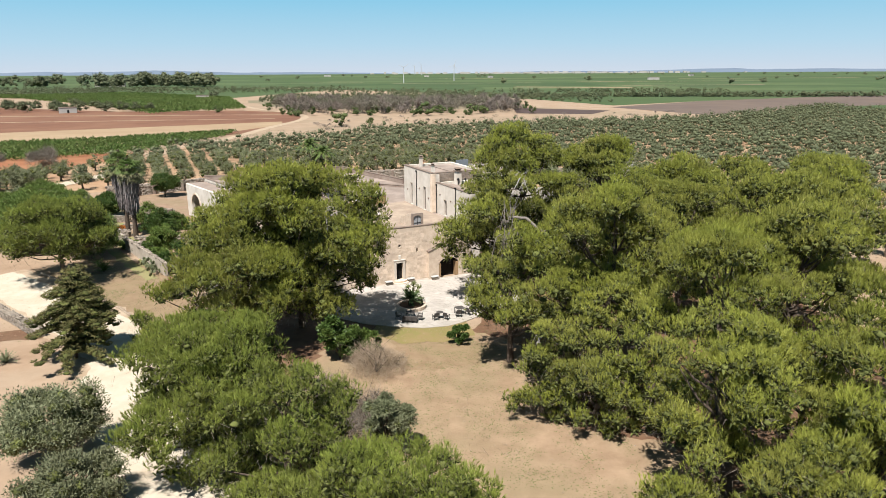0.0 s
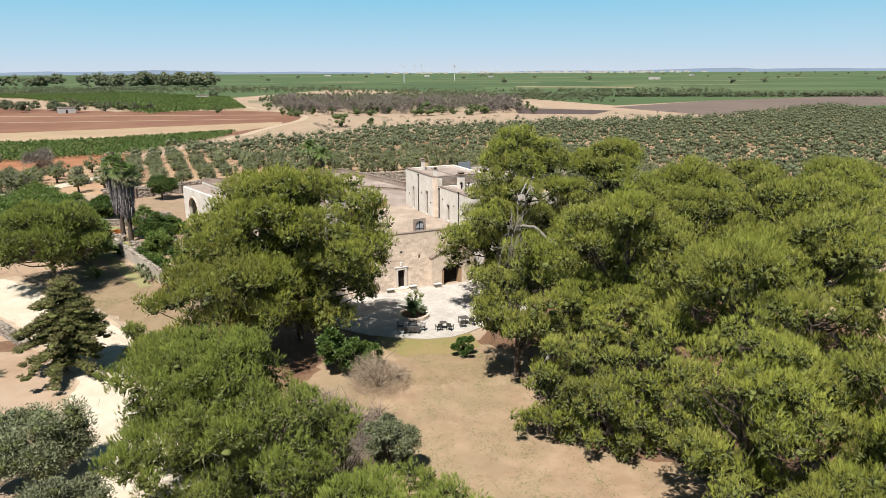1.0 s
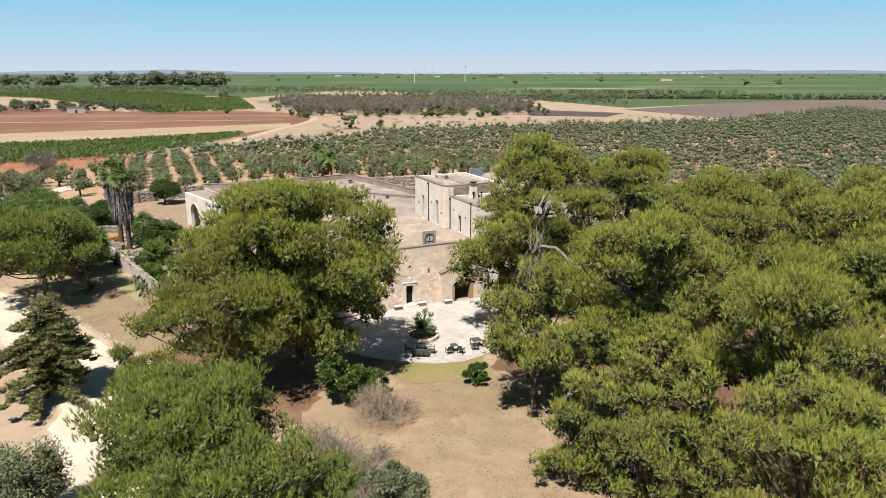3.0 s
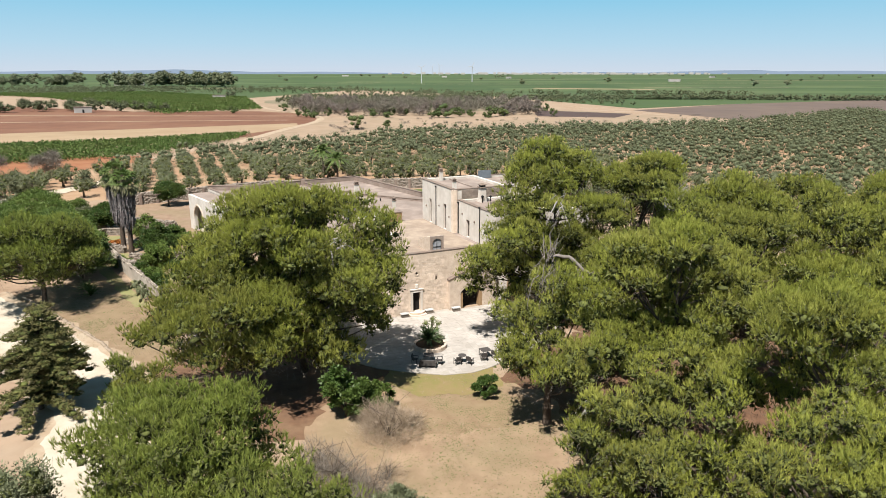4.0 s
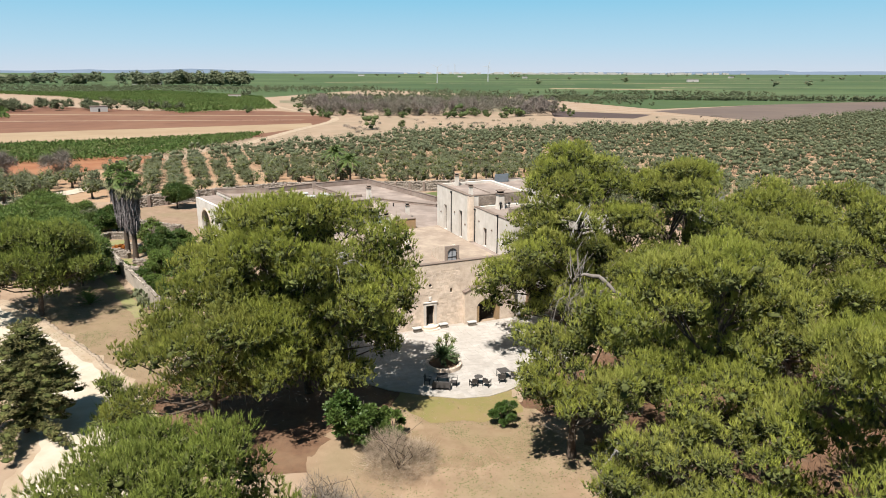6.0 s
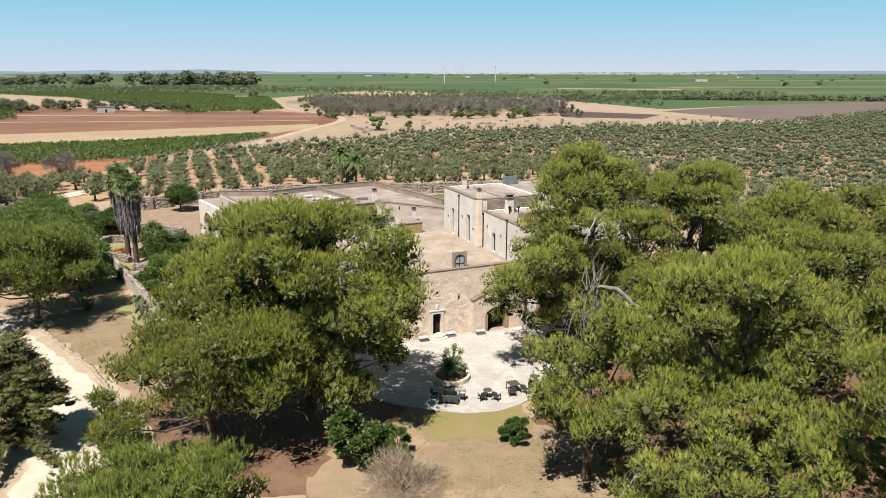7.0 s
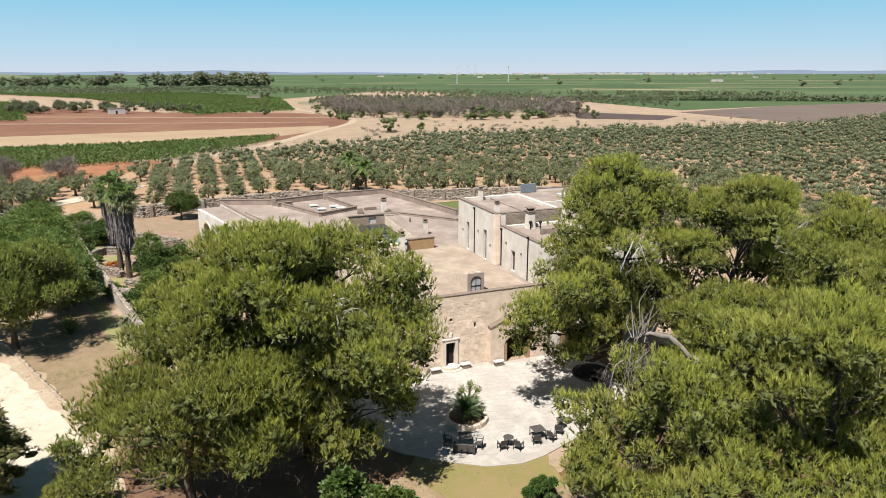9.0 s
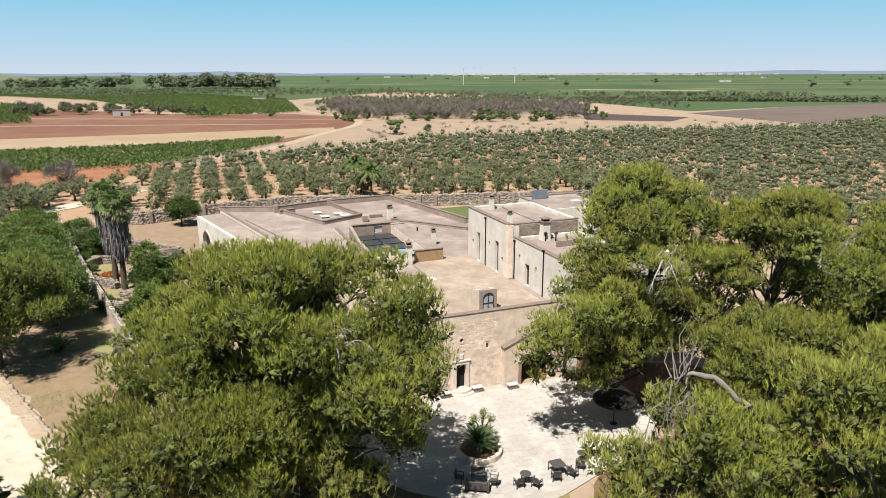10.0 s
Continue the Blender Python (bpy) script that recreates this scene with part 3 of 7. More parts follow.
def ribbon(name, line, width, mat, z, label, category="road", seed=3):
    rng = np.random.default_rng(seed)
    pts = [Vector((x, y)) for x, y in line]
    fine = []
    for i in range(len(pts) - 1):
        p0, p1, p2, p3 = pts[max(i - 1, 0)], pts[i], pts[i + 1], pts[min(i + 2, len(pts) - 1)]
        for k in range(16):
            t = k / 16
            fine.append(0.5 * ((2 * p1) + (p2 - p0) * t + (2 * p0 - 5 * p1 + 4 * p2 - p3) * t * t + (3 * p1 - p0 - 3 * p2 + p3) * t ** 3))
    fine.append(pts[-1])
    bm = bmesh.new()
    rows = []
    for i, p in enumerate(fine):
        d = (fine[min(i + 1, len(fine) - 1)] - fine[max(i - 1, 0)]).normalized()
        n = Vector((-d.y, d.x))
        w = width if not isinstance(width, tuple) else width[0] + (width[1] - width[0]) * i / (len(fine) - 1)
        a, b = p + n * w * (0.5 + 0.10 * noise.noise(Vector((p.x * 0.5, p.y * 0.5, seed))) + rng.uniform(-0.012, 0.012)), p - n * w * (0.5 + 0.10 * noise.noise(Vector((p.x * 0.5, p.y * 0.5, seed + 7))) + rng.uniform(-0.012, 0.012))
        rows.append((bm.verts.new((a.x, a.y, z)), bm.verts.new((b.x, b.y, z))))
    for (a, b), (c, d) in zip(rows, rows[1:]):
        bm.faces.new((a, b, d, c))
    bmesh.ops.recalc_face_normals(bm, faces=bm.faces[:])
    return tagged(part(name, bm, M[mat], None), label, category, kind="structure")


def blob(cx, cy, rx, ry, seed, n=40, rough=0.16, turn=0.0):
    """An uneven rounded outline."""
    out = []
    for i in range(n):
        a = 2 * math.pi * i / n
        k = 1 + rough * noise.noise(Vector((1.4 * math.cos(a) + seed, 1.4 * math.sin(a), seed * 0.7))) * 2
        x, y = rx * k * math.cos(a), ry * k * math.sin(a)
        out.append((cx + x * math.cos(turn) - y * math.sin(turn), cy + x * math.sin(turn) + y * math.cos(turn)))
    return out


def ragged(outline, amp, step, seed):
    """Breaks straight edges of a plan outline into uneven ones."""
    out = []
    for (x0, y0), (x1, y1) in zip(outline, outline[1:] + outline[:1]):
        n = max(1, int(math.hypot(x1 - x0, y1 - y0) / step))
        for i in range(n):
            x, y = x0 + (x1 - x0) * i / n, y0 + (y1 - y0) * i / n
            p = Vector((x * 0.35, y * 0.35, seed))
            q = Vector((x * 1.3, y * 1.3, seed + 5))
            out.append((x + amp * (noise.noise(p) + 0.5 * noise.noise(q)), y + amp * (noise.noise(p + Vector((9, 4, 2))) + 0.5 * noise.noise(q + Vector((9, 4, 2))))))
    return out


def build_ground():
    bm = bmesh.new()
    vs = [bm.verts.new((x, y, 0)) for x, y in ((-4900, -600), (4900, -600), (4900, 4900), (-4900, 4900))]
    bm.faces.new(vs)
    tagged(part("ground", bm, M["soil"], None), "dry reddish soil reaching the horizon", "ground", kind="structure")


build_ground()
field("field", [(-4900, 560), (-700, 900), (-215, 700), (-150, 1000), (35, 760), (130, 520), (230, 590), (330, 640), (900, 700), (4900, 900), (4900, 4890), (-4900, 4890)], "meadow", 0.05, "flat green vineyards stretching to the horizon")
field("field", [(-700, 700), (-217, 470), (-140, 480), (-100, 450), (-80, 400), (-86, 300), (-180, 252), (-700, 60)], "brown", 0.06, "bare red-brown ploughed field")
field("field", [(-500, 380), (-217, 303), (-157, 334), (-88, 372), (-82, 350), (-96, 312), (-139, 276), (-181, 256), (-420, 150)], "straw", 0.09, "pale mown straw field")
for f in (0.12, 0.62):
    field("field", [(-420 + 60 * f, 330 + 150 * f), (-100 + 14 * f, 386 + 70 * f), (-99 + 14 * f, 389 + 71 * f), (-420 + 60 * f, 336 + 151 * f)], "fallow", 0.075, "thin pale streak across the ploughed field")
field("field", [(-160, 225), (-300, 160), (-300, 110), (-120, 172), (-98, 222), (-105, 231)], "redsoil", 0.07, "strip of bare red soil beside the vineyard")
field("field", [(-84, 425), (-80, 385), (-88, 300), (-60, 262), (-27, 300), (46, 330), (91, 340), (150, 365), (220, 425), (400, 560), (330, 560), (160, 405), (120, 455), (50, 530), (33, 640), (-60, 800), (-190, 640), (-140, 500)], "fallow", 0.07, "dry fallow ground with scattered scrub")
field("field", ragged([(-130, 520), (-60, 488), (40, 478), (52, 505), (48, 560), (30, 700), (-60, 800), (-185, 640)], 9.0, 12.0, 41), "orchard", 0.085, "dull dry ground under the orchard trees")
field("field", [(122, 497), (222, 583), (325, 640), (700, 800), (700, 620), (235, 470), (160, 402)], "plough", 0.10, "grey-brown ploughed field")
field("field", [(51, 497), (112, 457), (92, 420), (47, 431)], "purple", 0.10, "dark patch of burnt stubble")
field("field", [(109, 1065), (280, 995), (285, 1035), (120, 1100)], "straw", 0.12, "pale strip of stubble among vineyards")
field("field", [(235, 475), (700, 625), (700, 560), (260, 450)], "meadow", 0.12, "green field edge beyond the olive grove")
def far_plots():
    """Vineyard plots in different greens that fill the plain."""
    rng = np.random.default_rng(91)
    for k in range(110):
        d = 780 * (4.4 ** rng.uniform(0.0, 1.0))
        a = rng.uniform(-0.62, 0.72)
        x, y = d * math.sin(a), d * math.cos(a)
        w, dep = d * rng.uniform(0.05, 0.2), d * rng.uniform(0.02, 0.07)
        if x < -180 and y < 1300 or (x < 420 and y < 1010):
            continue
        sk = rng.uniform(-0.12, 0.12) * w
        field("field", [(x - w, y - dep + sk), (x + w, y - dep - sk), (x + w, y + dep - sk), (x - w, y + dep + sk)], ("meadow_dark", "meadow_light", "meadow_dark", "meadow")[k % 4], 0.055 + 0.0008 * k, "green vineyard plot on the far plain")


far_plots()
for k, (x, y, w, d) in enumerate(((50, 1400, 300, 12), (500, 1500, 420, 16), (-250, 1500, 160, 14), (420, 1150, 240, 14), (900, 1900, 500, 24), (-300, 1050, 200, 12), (1100, 1200, 420, 18), (200, 2100, 420, 22))):
    field("field", [(x - w / 2, y - d), (x + w / 2, y - d * 0.2), (x + w / 2, y + d), (x - w / 2, y + d * 0.3)], "straw" if k % 3 else "fallow", 0.16, "thin strip of dry stubble between green fields")

field("grove_soil", [(-135, 160), (-112, 200), (-92, 225), (-95, 250), (-52, 262), (-27, 303), (46, 330), (91, 340), (148, 363), (214, 425), (330, 520), (330, 200), (60, 105), (20, 160), (-8, 174), (-46, 168), (-90, 150)], "grove", 0.015, "pale sandy orange soil under the olive rows", "ground")
field("clearing", ragged([(-13, 62), (-9, 66), (-4, 68.2), (2, 69), (6, 66), (9, 60), (10, 54), (11, 47), (17, 46), (18, 36), (17, 20), (22, -5), (32, -40), (24, -46), (13, -10), (4, 22), (-3, 30), (-4, 40), (-8, 48), (-12, 54)], 1.4, 0.7, 3), "clearing", 0.03, "dry trampled clearing of sandy soil", "ground")
field("verge", ragged([(-30, 68), (-38, 74.5), (-48, 82), (-58, 90), (-52, 97), (-45, 96), (-37, 87), (-31, 80), (-29, 73)], 1.2, 0.8, 4), "lawn_dry", 0.03, "dry grass verge beside the drive", "ground")
field("lawn", ragged([(-8, 66.8), (-7.6, 70), (-3, 69.4), (2.6, 70.4), (3, 66.5), (0, 65), (-4, 64.8)], 0.8, 0.5, 5), "lawn", 0.05, "thin yellow-green lawn edge beside the terrace", "grass")
# litter patches; their dark tone also paints ground shade beneath the crowns
for k, b in enumerate(((-17, 68, 13, 10), (16, 58, 12, 22), (-15, 43, 7, 6), (30, 64, 14, 28), (-47, 86, 9, 7), (15, 86, 8, 6), (22, 84, 14, 8), (-9, 36, 8, 6))):
    field("needle_litter", ragged(blob(*b, seed=k + 2), 1.1, 0.8, k), "litter", 0.012 + 0.002 * k, "red-brown pine needle litter with painted shade under the trees", "ground")

ribbon("drive_edge", [(22, -60), (12, -30), (2, 4), (-6, 22), (-13, 34), (-17, 41), (-22.5, 48), (-27.5, 55), (-31, 62), (-36, 67.5), (-43, 73.5), (-51, 80), (-62, 88)], (12.4, 9.0), "dust", 0.036, "dusty earth edge of the drive", "ground", 14)
ribbon("drive", [(22, -60), (12, -30), (2, 4), (-6, 22), (-13, 34), (-17, 41), (-22.5, 48), (-27.5, 55), (-31, 62), (-36, 67.5), (-43, 73.5), (-51, 80), (-62, 88)], (9.6, 6.2), "road", 0.045, "white gravel drive curving between the trees")
ribbon("drive", [(-34, 71), (-42, 68), (-60, 66), (-80, 74)], 3, "litter", 0.025, "strip of earth beside the drive", "ground", seed=5)
ribbon("track", [(-89, 262), (-87, 290), (-85, 330), (-80, 384), (-86, 420), (-101, 450), (-141, 508), (-190, 616), (-215, 700)], (4.6, 4.2), "dust", 0.14, "white dirt track winding between the fields")
ribbon("track", [(-101, 150), (-96, 160), (-93, 170), (-90, 185)], 5, "road", 0.12, "white dirt track behind the garden wall", seed=6)


def build_drive_kerb():
    """Low row of rough stones along the drive."""
    t = thing("stone_kerb", pose(0, 0, 0), "low row of rough pale stones along the drive", "kerb", kind="structure")
    line = [(-29.5, 66.5), (-33.5, 70.5), (-38, 75.2), (-44, 80.2), (-50, 85.2), (-56, 90)]
    rng = np.random.default_rng(12)
    shapes = [rock_mesh(rng, 0.30) for _ in range(5)]
    for (x0, y0), (x1, y1) in zip(line, line[1:]):
        d = math.hypot(x1 - x0, y1 - y0)
        n = int(d / 0.30)
        turn = math.degrees(math.atan2(y1 - y0, x1 - x0))
        for i in range(n):
            f = (i + rng.uniform(0, 0.4)) / n
            s = rng.uniform(0.75, 1.15)
            put("stone", shapes[i % 5], M["kerbstone"], t, m=pose(x0 + (x1 - x0) * f + rng.uniform(-0.08, 0.08), y0 + (y1 - y0) * f + rng.uniform(-0.08, 0.08), 0.06, 0, 0, turn + rng.uniform(-15, 15)) @ Matrix.Diagonal((s * 1.15, s * 0.8, s * 0.75, 1)))


def rock_mesh(rng, r):
    iv, jf = ico()
    v = iv * (1 + rng.uniform(-0.25, 0.25, (len(iv), 1))) * np.array([r, r * rng.uniform(0.7, 1.0), r * rng.uniform(0.55, 0.8)])
    return tri_mesh("stone", v, jf)


# ---- trees ----
def brushes(rng, pos, aim, blades, length, width, fan):
    """Needle tufts: each a brush of narrow blades that fan out of one shoot."""
    k = len(pos) * blades
    p = np.repeat(pos, blades, axis=0)
    g = np.repeat(aim, blades, axis=0) + rng.normal(scale=fan, size=(k, 3))
    g /= np.linalg.norm(g, axis=1, keepdims=True)
    p = p + g * (rng.uniform(-0.3, 0.25, (k, 1)) * length)
    s = np.cross(g, unit(rng, k))
    s /= np.linalg.norm(s, axis=1, keepdims=True) + 1e-9
    w = width * rng.uniform(0.35, 0.65, (k, 1))
    v = np.stack([p - s * w, p + s * w, p + g * (length * rng.uniform(0.65, 1.25, (k, 1)))], axis=1)
    return v.reshape(-1, 3), np.arange(k * 3).reshape(-1, 3)


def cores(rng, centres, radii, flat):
    """Rough bodies of twigs and needles inside each cushion, coloured dark as inner shade."""
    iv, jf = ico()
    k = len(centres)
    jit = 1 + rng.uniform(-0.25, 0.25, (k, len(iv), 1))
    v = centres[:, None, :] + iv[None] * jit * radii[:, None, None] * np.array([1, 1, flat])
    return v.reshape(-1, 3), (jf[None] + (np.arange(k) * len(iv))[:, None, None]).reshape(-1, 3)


def pine(x, y, height, radius, seed, low=0.22, mat="pine", density=1.0, label="", lean=(0, 0), limbs=(), name="pine_tree", tuft=(5.0, 12, 0.36, 0.058)):
    """A pine: bent trunk, limbs, and boughs of needle cushions whose tops carry the tufts. limbs: (dx, dy, z, reach) of side boughs.
    tuft: tufts a square metre, blades a tuft, their length and width."""
    rng = np.random.default_rng(seed)
    t = thing(name, pose(x, y, 0), label or "tall Aleppo pine with a dense yellow-green crown", "tree", "pines round the house")
    zb = height * low
    hubs = []
    bushy = mat == "pine_green"
    for i in range(int(radius * radius * 0.62 * density) + 9):
        s = min(1.0, max(0.0, rng.beta(1.25, 1.0)))
        az = i * 2.39996 + rng.normal(0, 0.5)
        prof = math.sqrt(max(0, 1 - ((s - 0.35) / 0.68) ** 2)) if s > 0.35 else 0.66 + 0.34 * s / 0.35
        lob = (0.92 if bushy else 0.80) + (0.25 if bushy else 0.6) * noise.noise(Vector((1.7 * math.cos(az) + seed * 3.1, 1.7 * math.sin(az), 2.2 * s + seed)))
        rad = radius * prof * lob * (rng.uniform(0.62, 1.0) ** 0.7 if i % 5 else rng.uniform(0.15, 0.6))
        if radius > 4.5 and s < 0.72 and not bushy and noise.noise(Vector((rad * math.cos(az) * 0.24 + seed, rad * math.sin(az) * 0.24, height * s * 0.34 + seed))) < -0.16:
            continue
        br = min(2.5, max(1.0, radius * rng.uniform(0.20, 0.36)))
        top = 1 + 0.10 * noise.noise(Vector((math.cos(az) * 2 + seed, math.sin(az) * 2, seed * 1.3)))
        hubs.append((rad * math.cos(az) + lean[0] * s, rad * math.sin(az) + lean[1] * s, max(zb + (height - zb) * s * top - br * 0.45, br * 0.4), br))
    for dx, dy, z, reach in limbs:
        hubs.append((dx, dy, z, reach))
        hubs.append((dx * 0.72, dy * 0.72, z + 0.5, reach * 0.8))
    hub = np.array(hubs)
    cs, rs = [], []
    for hx, hy, hz, br in hubs:
        for i in range(int(4 + br * 2.6)):
            d = unit(rng, 1)[0]
            if d[2] < -0.25:
                d[2] *= -1
            k = rng.uniform(0.55, 0.95)
            cs.append((hx + d[0] * br * k, hy + d[1] * br * k, max(0.4, hz + d[2] * br * 0.62 * k)))
            rs.append(min(0.95, br * rng.uniform(0.34, 0.56)))
    cs, rs = np.array(cs), np.array(rs)
    # tufts on the upper side of every cushion, none inside another one
    rep = np.maximum(5, (rs * rs * 7.0 * tuft[0]).astype(int))
    own = np.repeat(np.arange(len(cs)), rep)
    d = unit(rng, len(own))
    flip = d[:, 2] < -0.5 + 0.3 * rng.uniform(0, 1, len(own))
    d[flip, 2] *= -1
    p = cs[own] + d * np.array([1, 1, 0.82]) * (rs[own] * rng.uniform(0.55, 1.12, len(own)))[:, None]
    keep = np.ones(len(p), bool)
    for j in range(len(cs)):
        near = np.abs(p - cs[j]).max(axis=1) < rs[j]
        near &= own != j
        q = (p[near] - cs[j]) / np.array([1, 1, 0.82])
        keep[np.nonzero(near)[0][(q * q).sum(axis=1) < (0.6 * rs[j]) ** 2]] = False
    p, d = p[keep], d[keep]
    p[:, 2] = np.maximum(p[:, 2], 0.25)
    aim = d * 0.55 + np.array([0, 0, 1.1]) + rng.normal(scale=0.22, size=d.shape)
    aim /= np.linalg.norm(aim, axis=1, keepdims=True)
    v, f = brushes(rng, p + rng.normal(scale=0.08, size=p.shape), aim, tuft[1], tuft[2], tuft[3], 0.26)
    leaves = len(f)
    # twigs and old needles fill the cushions, in a colour darkened for shade
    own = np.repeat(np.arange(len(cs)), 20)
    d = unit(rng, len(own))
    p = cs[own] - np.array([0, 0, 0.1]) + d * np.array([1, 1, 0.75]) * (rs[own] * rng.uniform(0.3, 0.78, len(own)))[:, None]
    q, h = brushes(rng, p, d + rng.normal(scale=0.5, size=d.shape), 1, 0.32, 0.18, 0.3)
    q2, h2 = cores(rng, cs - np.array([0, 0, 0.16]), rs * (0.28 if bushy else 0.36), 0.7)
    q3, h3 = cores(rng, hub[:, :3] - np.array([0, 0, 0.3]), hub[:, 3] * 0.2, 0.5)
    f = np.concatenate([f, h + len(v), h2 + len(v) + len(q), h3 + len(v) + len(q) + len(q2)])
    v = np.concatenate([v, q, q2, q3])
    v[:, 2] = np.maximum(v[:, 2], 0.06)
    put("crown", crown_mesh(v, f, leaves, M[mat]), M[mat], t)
    # bare grey twigs below the boughs
    k = len(hub) * 46
    o = rng.integers(0, len(hub), k)
    c0 = hub[o, :3] + rng.normal(0, 0.5, (k, 3)) * hub[o, 3:] - np.array([0, 0, 0.35]) * hub[o, 3:]
    c0[:, 2] = np.maximum(c0[:, 2], 0.3)
    d = unit(rng, k) + np.array([0, 0, -0.2])
    w = np.cross(d, unit(rng, k)) * 0.011
    tw = np.stack([c0 - w, c0 + w, c0 + d * rng.uniform(0.3, 0.9, (k, 1))], axis=1)
    put("dead_twig", tri_mesh("dead_twig", tw.reshape(-1, 3), np.arange(k * 3).reshape(-1, 3)), M["twig"], t, "grey bare twigs inside the crown")["kind"] = "stuff"
    th = height * 0.8
    bend = rng.normal(0, 0.35, (5, 2))
    path = [((bend[i][0] * i * 0.25 + lean[0] * i / 8, bend[i][1] * i * 0.25 + lean[1] * i / 8, th * i / 4 - 0.1), (0.26 + height * 0.008) * (1 - 0.19 * i)) for i in range(5)]
    paths = [path]
    for i in range(len(hub)):
        if i % 2 and i < len(hub) - 2 * len(limbs):
            continue
        c = hub[i, :3]
        z0 = max(zb * 0.6, min(th * 0.92, c[2] * rng.uniform(0.6, 0.9)))
        k = z0 / th * 4
        j = min(3, int(k))
        b = np.array(path[j][0]) + (np.array(path[j + 1][0]) - np.array(path[j][0])) * (k - j)
        mid = (b + c) / 2 + np.array([0, 0, -0.1 * np.linalg.norm(c - b)])
        paths.append([(b, 0.12), (mid, 0.08), (c, 0.03)])
    v, f = tubes(paths, 6)
    put("trunk", tri_mesh("trunk", v, f), M["bark"], t)
    return t


